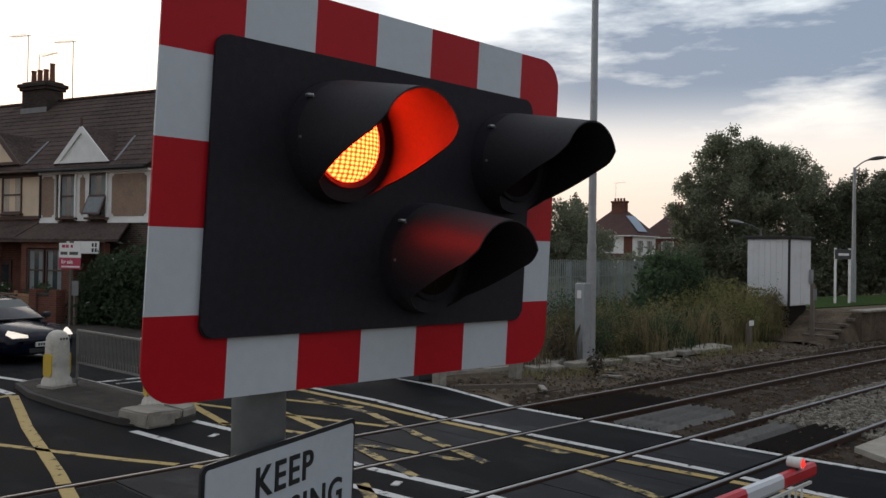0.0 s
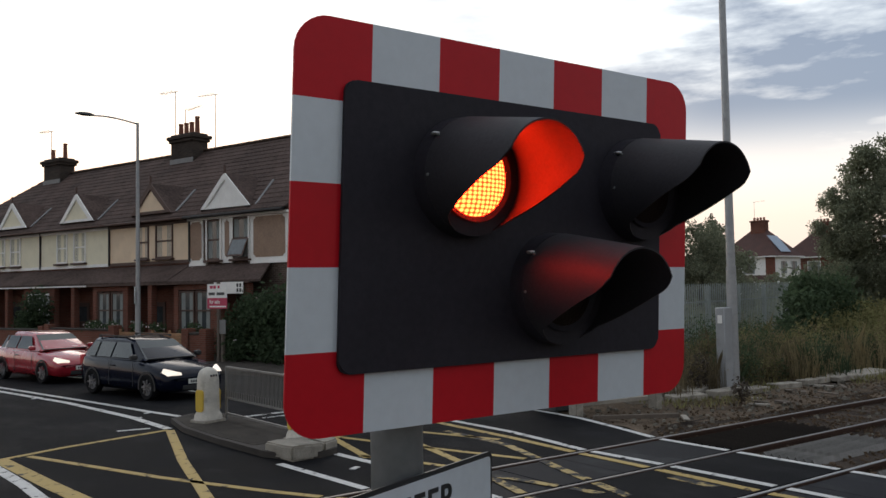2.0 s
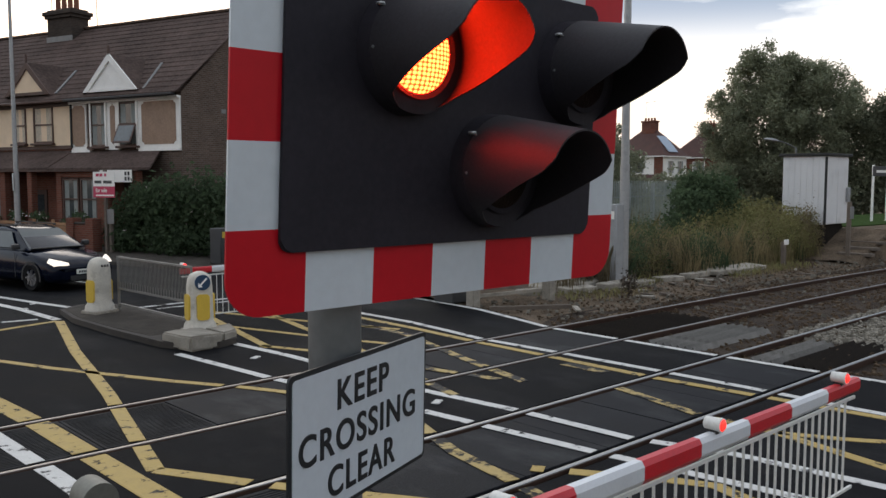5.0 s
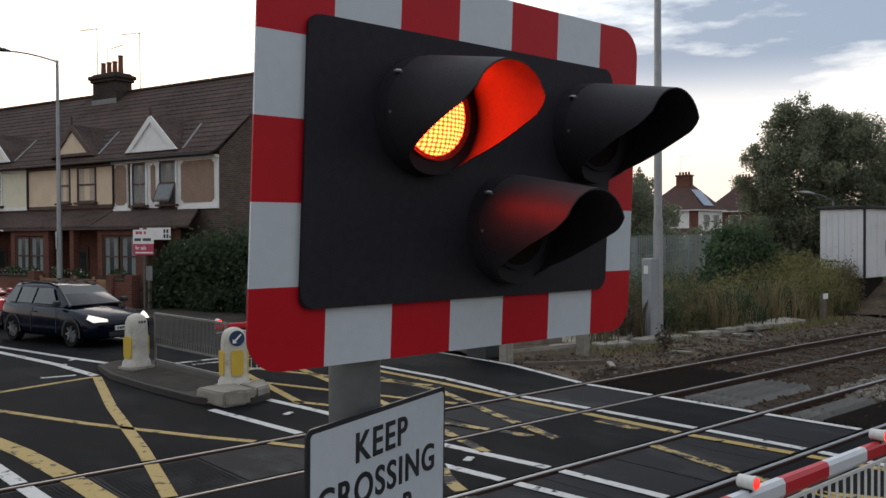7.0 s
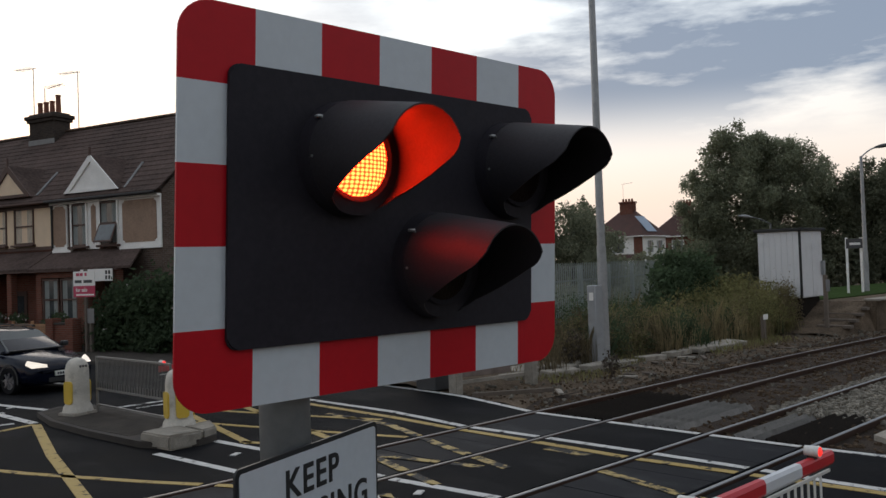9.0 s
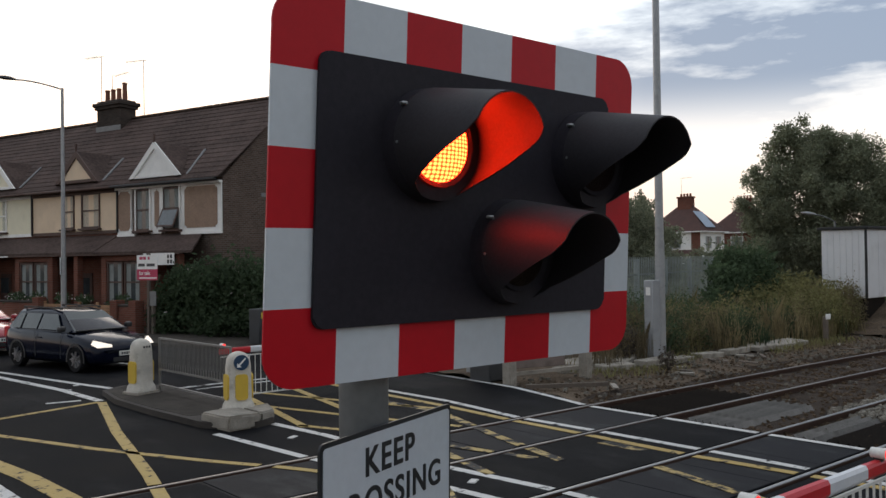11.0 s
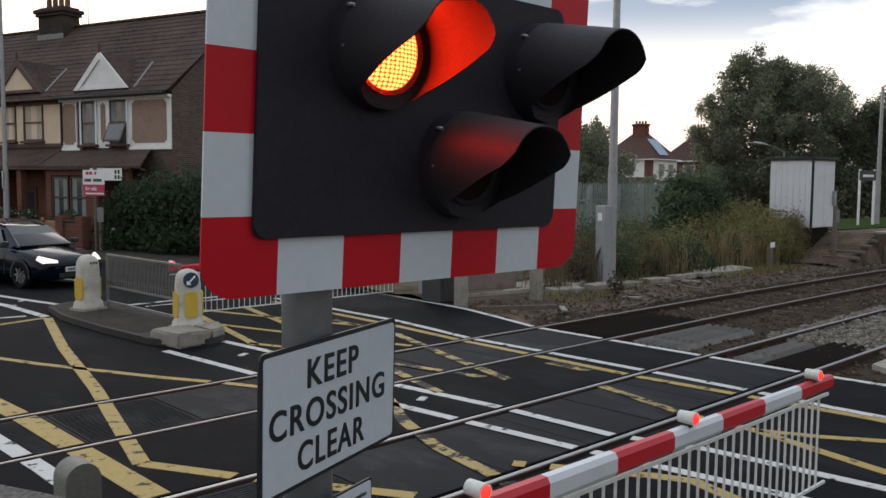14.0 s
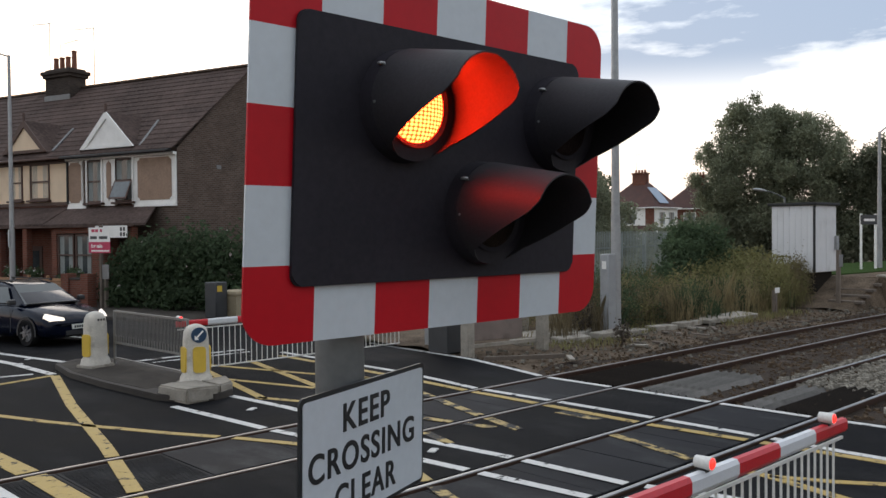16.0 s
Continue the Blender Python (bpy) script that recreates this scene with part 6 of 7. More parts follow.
def tree(name, label, base, height, lumps, count, size, seed, trunk=0.28, mat=None, droop=0.5):
    """lumps: (dx, dy, z, rx, ry, rz) about the base."""
    t = thing(name, label, "tree")
    x, y, z = base
    r = random.Random(seed)
    bm = bmesh.new()
    prev, pr = Vector((x, y, z - 0.3)), trunk
    for k in range(1, 7):
        f = k / 6
        p = Vector((x + 0.25 * math.sin(f * 3), y + 0.2 * math.sin(f * 4.3), z + height * 0.62 * f))
        q = trunk * (1 - 0.75 * f)
        tube(bm, prev, p, pr, q, 10)
        prev, pr = p, q
    for l in lumps:
        f = r.uniform(0.25, 0.55)
        a = Vector((x, y, z + height * f))
        b = Vector((x + l[0], y + l[1], z + l[2]))
        m = a.lerp(b, 0.5) + Vector((0, 0, 0.3))
        tube(bm, a, m, trunk * 0.35, trunk * 0.2, 7)
        tube(bm, m, b, trunk * 0.2, trunk * 0.06, 7)
    part("trunk", bm, m_bark, t, "dark branching trunk")
    world_lumps = [(x + l[0], y + l[1], z + l[2], l[3], l[4], l[5]) for l in lumps]
    small = []
    for l in world_lumps:
        for _ in range(9):
            d = Vector((r.gauss(0, 1), r.gauss(0, 1), r.gauss(0, 1))).normalized()
            k = r.uniform(0.22, 0.46)
            small.append((l[0] + d.x * l[3] * 0.88, l[1] + d.y * l[4] * 0.88, l[2] + d.z * l[5] * 0.88, l[3] * k, l[4] * k, l[5] * k))
        small.append((l[0], l[1], l[2], l[3] * 0.62, l[4] * 0.62, l[5] * 0.62))
    leaf_mesh("crown", mat or m_leaf, small, count, size, seed, t, "uneven crown of small dark leaves", droop)
    return t


def crown(lumps):
    """Lumps (across, along, height, radius) of a crown that is broad across the railway."""
    out = []
    for k, (u, v, z, r) in enumerate(lumps):
        out.append((0.426 * u + 0.905 * v, -0.905 * u + 0.426 * v, z, r, r, r * 0.95))
    return out


tree("tree", "tall broad dark green birch with drooping twigs", (54.0, 20.9, 0.1), 12.4,
     crown([(-0.85, 0, 9.9, 1.75), (-1.9, 0.5, 9.3, 1.5), (-2.8, 0.2, 8.6, 1.7), (-3.6, 0, 7.1, 1.5), (-3.8, -0.3, 5.6, 1.4), (-3.4, 0.4, 4.2, 1.7), (-1.4, -0.6, 7.6, 2.3), (0.7, 0.2, 9.2, 1.7), (1.4, 0.6, 8.5, 1.8),
            (2.5, 0, 8.1, 1.9), (0.9, -0.4, 6.6, 2.3), (3.2, 0.2, 6.0, 2.2), (-1.4, 0.3, 4.9, 2.5), (1.6, 0.5, 4.4, 2.3), (-2.6, 0.2, 3.1, 2.0), (0.2, -0.3, 3.0, 2.2), (2.8, 0.2, 3.2, 2.2), (-4.0, 0.8, 2.4, 1.5), (0.1, 0.9, 7.9, 2.0)]), 125000, 0.085, 21, 0.3)
tree("tree", "dark green rounded tree behind the platform", (57.5, 15.2, 0.3), 8.4,
     crown([(-1.5, -0.4, 6.2, 1.7), (-2.4, -0.6, 4.6, 1.9), (0.4, 0, 6.4, 1.9), (1.8, 0.3, 6.3, 2.0), (-0.6, 0.2, 5.4, 2.0), (1.0, 0, 4.2, 2.4), (2.9, 0.2, 4.9, 2.1), (-0.5, 0.3, 2.9, 2.3), (2.2, 0.2, 2.6, 2.4), (4.2, 0.4, 3.4, 2.2)]), 80000, 0.085, 22, 0.25, droop=0.3)
tree("tree", "dark green rounded tree behind the platform", (62.0, 5.2, 0.3), 9.4,
     [(0, 0, 6.2, 3.2, 3.0, 2.4), (0.5, 2.6, 4.6, 2.8, 2.8, 2.8), (0.2, -3.0, 5.0, 3.2, 2.8, 2.6), (0, -0.4, 2.8, 3.4, 4.2, 2.6), (-0.5, 4.2, 4.6, 2.4, 2.4, 2.2), (-0.4, 4.6, 2.6, 2.6, 2.6, 2.2)], 66000, 0.10, 23, 0.25, droop=0.3)
tree("tree", "small dark tree behind the steel fence", (33.5, 20.9, 0.2), 5.8,
     [(0, 0, 3.9, 1.6, 1.6, 1.5), (0.4, 0.9, 2.6, 1.6, 1.5, 1.6), (-0.3, -0.9, 3.0, 1.3, 1.2, 1.5), (0.6, -1.2, 1.8, 1.3, 1.2, 1.2)], 14000, 0.07, 24, 0.14, droop=0.2)
tree("tree", "dark tree by the far houses", (60.5, 39.5, 0.2), 7.5,
     [(0, 0, 5.0, 2.2, 2.2, 2.2), (0.4, 1.8, 3.2, 2.2, 2.2, 2.2), (-0.3, -1.6, 3.2, 2.0, 2.0, 2.0)], 6000, 0.17, 25, 0.2, droop=0.2)
tree("tree", "thin-leaved young tree behind the steel fence", (43.0, 27.2, 0.2), 7.2,
     [(0, 0, 5.6, 0.9, 0.9, 1.2), (0.2, 0.4, 4.2, 1.2, 1.2, 1.1), (-0.3, -0.6, 4.6, 0.9, 0.9, 1.0)], 2600, 0.10, 26, 0.1, droop=0.3)


def far_hedge(name, label, a, b, height, depth, count, seed, size=0.16):
    lumps = []
    r = random.Random(seed)
    n = 14
    for k in range(n):
        f = k / (n - 1)
        lumps.append((a[0] + (b[0] - a[0]) * f, a[1] + (b[1] - a[1]) * f, height * r.uniform(0.35, 0.6), depth, depth + 1.0, height * r.uniform(0.4, 0.62)))
    h = thing(name, label, "hedge")
    bm = bmesh.new()
    for l in lumps:
        tube(bm, (l[0], l[1], -0.1), (l[0] + 0.2, l[1], l[2]), 0.09, 0.03, 6)
    part("stems", bm, m_bark, h)
    leaf_mesh("foliage", m_leaf, lumps, count, size, seed, h)
    return h


far_hedge("tree_belt", "dark mixed hedge and scrub behind the railway", (52, 28), (68, -6), 4.2, 1.7, 34000, 31)
far_hedge("tree_belt", "dark mixed hedge and scrub in front of the far houses", (44, 25.5), (62, 33), 1.7, 1.2, 8000, 32)
far_hedge("scrub_belt", "dark scrub behind the steel fence", (19.5, 13.4), (33, 18.4), 1.7, 0.7, 9000, 35, 0.11)
far_hedge("tree_belt", "dark hedge far along the railway", (70, -8), (90, -60), 7.0, 4.0, 7000, 33, 0.35)
far_hedge("tree_belt", "dark garden trees behind the terrace", (40, 38), (30, 60), 5.0, 3.0, 6000, 34, 0.3)


def semi_house(m, wide, deep, side, label):
    """A hipped house; its front faces -y, its near corner stands at (0, 0), x runs from -wide to 0."""
    h = thing("semi_detached_house", label, "house", m, "far houses")
    eave, ridge, over = 5.45, 8.55, 0.35
    bm = bmesh.new()
    box(bm, (-wide, 0, 0), (0, deep, eave))
    part("wall", bm, side, h, "white rendered walls" if side is m_trim else "red brick walls", smooth=0)
    bm = bmesh.new()
    box(bm, (-1.15, -0.03, 0), (-0.02, 0.0, eave - 0.1))
    part("brick_panel", bm, m_redbrick, h, "red brick strip at the corner", smooth=0)
    bm = bmesh.new()
    e = [bm.verts.new(p) for p in ((-wide - over, -over, eave - 0.1), (over, -over, eave - 0.1), (over, deep + over, eave - 0.1), (-wide - over, deep + over, eave - 0.1))]
    t = [bm.verts.new(p) for p in ((-wide + deep * 0.5, deep / 2, ridge), (-deep * 0.45, deep / 2, ridge))]
    for f in ((e[0], e[1], t[1], t[0]), (e[1], e[2], t[1]), (e[2], e[3], t[0], t[1]), (e[3], e[0], t[0]), (e[3], e[2], e[1], e[0])):
        bm.faces.new(f)
    roof = part("roof", bm, m_redtile, h, "red tiled hipped roof", smooth=0)
    bm = bmesh.new()
    box(bm, (-wide - over, -over - 0.06, eave - 0.16), (over, -over, eave - 0.04))
    part("gutter", bm, m_trim, roof, smooth=0)
    bm = bmesh.new()
    box(bm, (over, -over, eave - 0.16), (over + 0.06, deep + over, eave - 0.04))
    part("gutter", bm, m_trim, roof, smooth=0)
    cx, cy = -deep * 0.45 - 0.9, deep / 2
    bm = bmesh.new()
    box(bm, (cx - 0.85, cy - 0.45, ridge - 0.9), (cx + 0.85, cy + 0.45, ridge + 0.85))
    box(bm, (cx - 0.95, cy - 0.55, ridge + 0.85), (cx + 0.95, cy + 0.55, ridge + 1.05), 0.03)
    part("chimney", bm, m_redbrick, roof, smooth=0)
    for k in range(4):
        bm = bmesh.new()
        tube(bm, (cx - 0.6 + k * 0.4, cy, ridge + 1.05), (cx - 0.6 + k * 0.4, cy, ridge + 1.4), 0.14, 0.12, 10)
        part("chimney_pot", bm, m_pot, h)
    for x in (-3.2, -wide + 1.3):
        for z0, z1 in ((3.4, 4.9), (0.8, 2.3)):
            window(h, -0.8, 0.8, z0, z1, m_trim, 0.05, 1, False, False, True).matrix_basis = pose(x, 0, 0, 0, 0, 180)
    for y in (1.7, deep - 1.5):
        window(h, -0.7, 0.7, 3.4, 4.9, m_trim, 0.05, 1, False, False, True).matrix_basis = pose(0, y, 0, 0, 0, -90)
    bm = bmesh.new()
    v = [bm.verts.new(p) for p in ((-4.4, -1.0, 2.7), (-0.2, -1.0, 2.7), (-0.6, -0.05, 3.3), (-4.0, -0.05, 3.3))]
    w = [bm.verts.new((p.co.x, p.co.y, p.co.z - 0.1)) for p in v]
    bm.faces.new(v)
    bm.faces.new(w[::-1])
    for i in range(4):
        bm.faces.new((v[i], w[i], w[(i + 1) % 4], v[(i + 1) % 4]))
    part("porch_roof", bm, m_redtile, h, smooth=0)
    return h, roof


# corners point to the crossing
TURN = -87.0
hx = semi_house(pose(83.72, 48.9, 0.0, 0, 0, TURN), 7.0, 5.4, m_trim, "far semi-detached house with red hipped roof and solar panels")
bm = bmesh.new()
box(bm, (0, 0, 0), (2.1, 2.5, 0.06), 0.01)
slope = math.degrees(math.atan2(3.2, 5.4 * 0.45 + 0.35))
part("solar_panel", bm, m_solar, hx[1], "pale reflecting solar panels", pose(0.02, 1.2, 5.86, 0, 0, 90) @ pose(0, 0, 0, slope, 0, 0))
semi_house(pose(93.2, 46.65, 0.0, 0, 0, TURN), 7.0, 5.4, m_redbrick, "far brick house with red hipped roof")
aerial(hx[0], -3.9, 2.7, 9.2, 2.6, 1)

# relay hut
hut = thing("relay_hut", "white clad railway hut with flat black roof", "hut", pose(28.6, 7.48, 1.0))
bm = bmesh.new()
box(bm, (0, 0, 0.1), (1.8, 1.49, 2.42))
part("core", bm, m_shed, hut, smooth=0)
for k in range(7):
    bm = bmesh.new()
    box(bm, (-0.03, 0.02 + k * 0.209, 0.12), (-0.001, 0.02 + k * 0.209 + 0.203, 2.38), 0.006)
    part("cladding_board", bm, m_shed, hut)
for k in range(2):
    bm = bmesh.new()
    box(bm, (0.06 + k * 0.86, -0.03, 0.12), (0.06 + k * 0.86 + 0.84, -0.001, 2.38), 0.006)
    part("door", bm, m_shed, hut, "plain white hut door")
bm = bmesh.new()
box(bm, (-0.035, -0.035, 0.1), (0.03, 0.03, 2.40))
part("corner_strip", bm, m_felt, hut)
bm = bmesh.new()
box(bm, (-0.12, -0.12, 2.42), (1.92, 1.61, 2.52), 0.02)
part("roof", bm, m_felt, hut, "black felt roof")
# the shadow beneath the hut is put into the plinth's black colour
bm = bmesh.new()
box(bm, (0.1, 0.1, -0.9), (1.7, 1.4, 0.12))
part("plinth", bm, m_blackened, hut, "plinth coloured black for the shadow under the hut")
bm = bmesh.new()
box(bm, (1.60, -0.13, 0.85), (1.78, -0.031, 1.35), 0.01)
part("meter_box", bm, m_greypaint, hut)

# platform and its ramp
bm = bmesh.new()
prof = [(30.3, 0.92), (36.0, 0.92), (48.0, 0.92), (110.0, 0.92)]
for (xa, za), (xb, zb) in zip(prof, prof[1:]):
    p = [(xa, 6.15 + bend(xa)), (xb, 6.15 + bend(xb)), (xb, 11.0 + bend(xb)), (xa, 11.0 + bend(xa))]
    lo = [bm.verts.new((*q, -0.5)) for q in p]
    hi = [bm.verts.new((*q, z)) for q, z in zip(p, (za, zb, zb, za))]
    bm.faces.new(hi)
    bm.faces.new(lo[::-1])
    for i in range(4):
        bm.faces.new((lo[i], lo[(i + 1) % 4], hi[(i + 1) % 4], hi[i]))
platform = setting("platform", bm, m_dirt, "low station platform with an earth ramp")
bm = bmesh.new()
cols = []
for i in range(41):
    x = 27.5 + i * 0.073
    rise = 0.94 * min(1.0, i / 38) ** 1.3
    cols.append([bm.verts.new((x, 6.15 + bend(x) + j * 0.30, -0.15 if j in (0, 16) and i < 38 else -0.02 + rise + 0.07 * noise.noise((x * 1.4, j * 0.6, 5)) + 0.03 * noise.noise((x * 5, j * 2.0, 9)))) for j in range(17)])
for ca, cb in zip(cols, cols[1:]):
    for j in range(16):
        bm.faces.new((ca[j], cb[j], cb[j + 1], ca[j + 1]))
part("earth_ramp", bm, m_dirt, platform, "uneven bare earth ramp")
bm = bmesh.new()
box(bm, (0, 0, 0), (0.88, 0.55, 0.07), 0.01)
me = mesh_of("edge_slab", bm, m_concrete, 0)
for k in range(30):
    x = 30.4 + k * 0.9
    piece("edge_slab", me, platform, pose(x, 6.05 + bend(x), 0.92, 0, 0, math.degrees(math.atan2(bend(x + 0.5) - bend(x - 0.5), 1))))
bm = bmesh.new()
for xa, xb in ((31, 38), (38, 48), (48, 60), (60, 110)):
    slab(bm, [(xa, 8.1 + bend(xa)), (xb, 8.1 + bend(xb)), (xb, 13 + bend(xb)), (xa, 13 + bend(xa))], 0.5, 0.96)
setting("platform_lawn", bm, m_lawn, "mown green grass behind the platform")
for k in range(4):
    bm = bmesh.new()
    box(bm, (0, 0, 0), (0.28, 1.1, 0.10), 0.01)
    part("ramp_step", bm, m_oldfence, platform, "", pose(28.3 + k * 0.5, 6.2 + bend(29), 0.12 + k * 0.17))

street_lamp("platform_lamp", pose(37.3, 8.42, 0.92, 0, 0, -50), 5.75, 0.6, "tall grey platform lamp post, unlit", 0.09)
street_lamp("street_lamp", pose(43.0, 15.1, 0.1, 0, 0, 140), 4.2, 1.0, "far street lamp with curved arm, unlit", 0.075, m_post, m_greypaint)
board = thing("station_sign", "dark station name board on two white posts", "sign", pose(35.5, 8.5, 0.92, 0, 0, -14))
for x in (0, 0.95):
    bm = bmesh.new()
    tube(bm, (x, 0, 0), (x, 0, 2.3), 0.05, None, 8)
    part("post", bm, m_trim, board, "white post")
bm = bmesh.new()
box(bm, (-0.05, -0.05, 1.85), (1.0, 0.0, 2.25), 0.01)
part("name_panel", bm, m_darkpaint, board, "dark name panel")
bm = bmesh.new()
box(bm, (0.12, -0.055, 1.99), (0.83, -0.0505, 2.09))
part("text_bar", bm, m_trim, board)
for k in range(2):
    post = thing("marker_post", "short weathered timber post by the track", "post", pose((27.98, 24.5)[k], (6.43, 6.95)[k], (0.15, 0.0)[k]), "trackside posts")
    bm = bmesh.new()
    box(bm, (-0.06, -0.06, 0), (0.06, 0.06, (1.75, 0.74)[k]), 0.01)
    part("post", bm, m_oldfence, post)
    bm = bmesh.new()
    box(bm, (-0.15, -0.09, (1.2, 0.66)[k]), (0.15, -0.071, (1.6, 0.82)[k]), 0.01)
    part("plate", bm, (m_lead, m_trim)[k], post, ("small grey plate", "small white plate")[k])

# mast and its equipment
mast = thing("mast", "tall pale grey steel mast with an equipment box", "mast", pose(17.57, 7.88, 0.0))
bm = bmesh.new()
tube(bm, (0, 0, 0), (0, 0, 3.0), 0.125, 0.118, 20)
tube(bm, (0, 0, 3.0), (0, 0, 12.0), 0.105, 0.075, 20)
part("pole", bm, m_galv, mast)
bm = bmesh.new()
box(bm, (-0.40, -0.36, 0.05), (-0.04, -0.10, 2.0), 0.02)
eq = part("equipment_box", bm, m_greypaint, mast, "grey equipment box", pose(-0.02, 0.3, 0, 0, 0, 0))
bm = bmesh.new()
box(bm, (-0.406, -0.30, 1.62), (-0.401, -0.17, 1.82))
part("label_plate", bm, m_trim, eq)
bm = bmesh.new()
tube(bm, (-0.18, 0.05, 0), (-0.18, 0.05, 1.3), 0.04, None, 8)
part("conduit", bm, m_galv, mast)
for k, (x, y, h) in enumerate(((16.6, 9.15, 2.35), (15.6, 9.35, 2.3))):
    bm = bmesh.new()
    box(bm, (-0.13, -0.13, 0), (0.13, 0.13, h), 0.015)
    tagged(part("concrete_post", bm, m_concrete, None, "square grey concrete post in the weeds", pose(x, y, 0.05)), category="post", group="concrete posts")

# palisade fence
pal = thing("palisade_fence", "grey galvanised steel palisade fence with pointed pales", "fence")
a, b = Vector((17.4, 10.9)), Vector((31.0, 14.6))
d = (b - a).normalized()
ang = math.degrees(math.atan2(d.y, d.x))
bm = bmesh.new()
v0 = [(-0.03, 0), (0.03, 0), (0.03, 2.24), (0.01, 2.38), (-0.01, 2.38), (-0.03, 2.24)]
sheet(bm, v0, -0.008, 0.008)
me = mesh_of("pale", bm, m_palisade, 0)
L = (b - a).length
for k in range(int(L / 0.17)):
    p = a + d * (k * 0.17)
    piece("pale", me, pal, pose(p.x, p.y, 0.2, 0, 0, ang))
for z in (0.65, 2.0):
    bm = bmesh.new()
    bar(bm, (a.x, a.y + 0.05, z), (b.x, b.y + 0.05, z), 0.05, 0.05)
    part("rail", bm, m_palisade, pal)
for k in range(6):
    p = a + d * (k * 2.75)
    bm = bmesh.new()
    box(bm, (p.x - 0.06, p.y, 0.1), (p.x + 0.06, p.y + 0.12, 2.5), 0.01)
    part("post", bm, m_palisade, pal)

# by the far barrier
for x, y, h in ((11.98, 7.70, 1.35), (14.05, 7.40, 1.25)):
    bm = bmesh.new()
    box(bm, (-0.11, -0.11, -0.1), (0.11, 0.11, h), 0.015)
    tagged(part("concrete_post", bm, m_concrete, None, "square pale concrete post beside the footway", pose(x, y, 0.0, 0, 0, 4)), category="post", group="concrete posts")
bm = bmesh.new()
box(bm, (-0.32, -0.28, 0), (0.36, 0.32, 1.30), 0.03)
tagged(part("control_cabinet", bm, m_darkpaint, None, "dark grey control cabinet behind the post", pose(12.05, 8.35, 0.0, 0, 0, 3)), category="cabinet", group="cabinets")
bm = bmesh.new()
box(bm, (0, 0, 0.18), (1.75, 0.05, 0.70), 0.01)
hoard = tagged(part("side_panel_board", bm, m_dirtypanel, None, "stained pinkish board between two posts", pose(12.25, 8.3, 0.0, 0, 0, -13)), category="board")
bm = bmesh.new()
bar(bm, (12.2, 7.75, 0.16), (14.0, 7.52, 0.16), 0.06, 0.07)
tagged(part("low_rail", bm, m_concrete, None, "low pale rail between the posts"), category="rail")
bm = bmesh.new()
bar(bm, (11.75, 7.0, 0.02), (13.2, 6.1, 0.02), 0.08, 0.08)
tagged(part("timber_edging", bm, m_oldfence, None, "dark timber edging beside the footway"), category="edging")

cabn = thing("street_cabinet", "dark grey street cabinet with a yellow sticker", "cabinet", pose(11.95, 18.3, 0.11, 0, 0, 18), "cabinets")
bm = bmesh.new()
box(bm, (-0.25, -0.22, 0), (0.25, 0.22, 1.06), 0.02)
part("body", bm, m_darkpaint, cabn)
bm = bmesh.new()
box(bm, (-0.22, -0.235, 0.1), (0.22, -0.221, 1.0), 0.004)
dr = part("door", bm, m_darkpaint, cabn)
bm = bmesh.new()
box(bm, (-0.20, -0.240, 0.78), (0.0, -0.2355, 0.96))
part("sticker", bm, m_bollyellow, dr, "yellow warning sticker")
grit = thing("grit_bin", "tan plastic grit bin beside the cabinet", "bin", pose(12.66, 18.35, 0.11, 0, 0, 18))
bm = bmesh.new()
rows = []
for z, w, dd in ((0, 0.32, 0.28), (0.62, 0.40, 0.35)):
    rows.append([bm.verts.new((sx * w, sy * dd, z)) for sx, sy in ((-1, -1), (1, -1), (1, 1), (-1, 1))])
bm.faces.new(rows[0][::-1])
bm.faces.new(rows[1])
for i in range(4):
    bm.faces.new((rows[0][i], rows[0][(i + 1) % 4], rows[1][(i + 1) % 4], rows[1][i]))
part("bin_body", bm, m_tarp, grit, smooth=0)
bm = bmesh.new()
box(bm, (-0.43, -0.38, 0.62), (0.43, 0.38, 0.78), 0.06, 2)
part("lid", bm, m_tarp, grit)

# weeds, dry grass and scrub on the verge
rg = np.random.default_rng(41)


def scatter(n, x0, x1, y0, y1, z=0.05, power=1.0):
    x = rg.uniform(x0, x1, n)
    y = y0 + (y1 - y0) * rg.uniform(0, 1, n) ** power
    k = np.array([noise.noise((u * 0.35, w * 0.5, 7.0)) for u, w in zip(x, y)])
    keep = k > -0.06
    s = (0.35 + 1.5 * np.clip(k + 0.12, 0, 1)) * np.where(x < 22.5, 0.68, 1.15)
    return np.stack([x, y, np.full(n, z) + 0.06 * np.clip(y - 7.5, 0, 4), s], 1)[keep].tolist()


weeds = tagged(blade_mesh("weeds", m_weed, scatter(6500, 15.0, 29.5, 8.4, 13.5), 0.95, 0.010, 42, None, "tall green weeds along the railway verge", 0.5), category="weeds", kind="stuff")
tagged(blade_mesh("dry_grass", m_straw, scatter(2400, 14.6, 29.5, 8.0, 12.5), 1.2, 0.007, 43, None, "tall dry straw-coloured grass on the verge", 0.45), category="grass", kind="stuff")
tagged(blade_mesh("dry_grass", m_straw, scatter(900, 12.3, 15.0, 8.2, 10.5), 0.6, 0.008, 44, None, "dry grass behind the concrete posts", 0.6), category="grass", kind="stuff")
tagged(blade_mesh("weeds", m_weed, scatter(1500, 14, 27, 6.4, 8.2, 0.0), 0.26, 0.012, 45, None, "low weeds in the rubble", 0.8), category="weeds", kind="stuff")
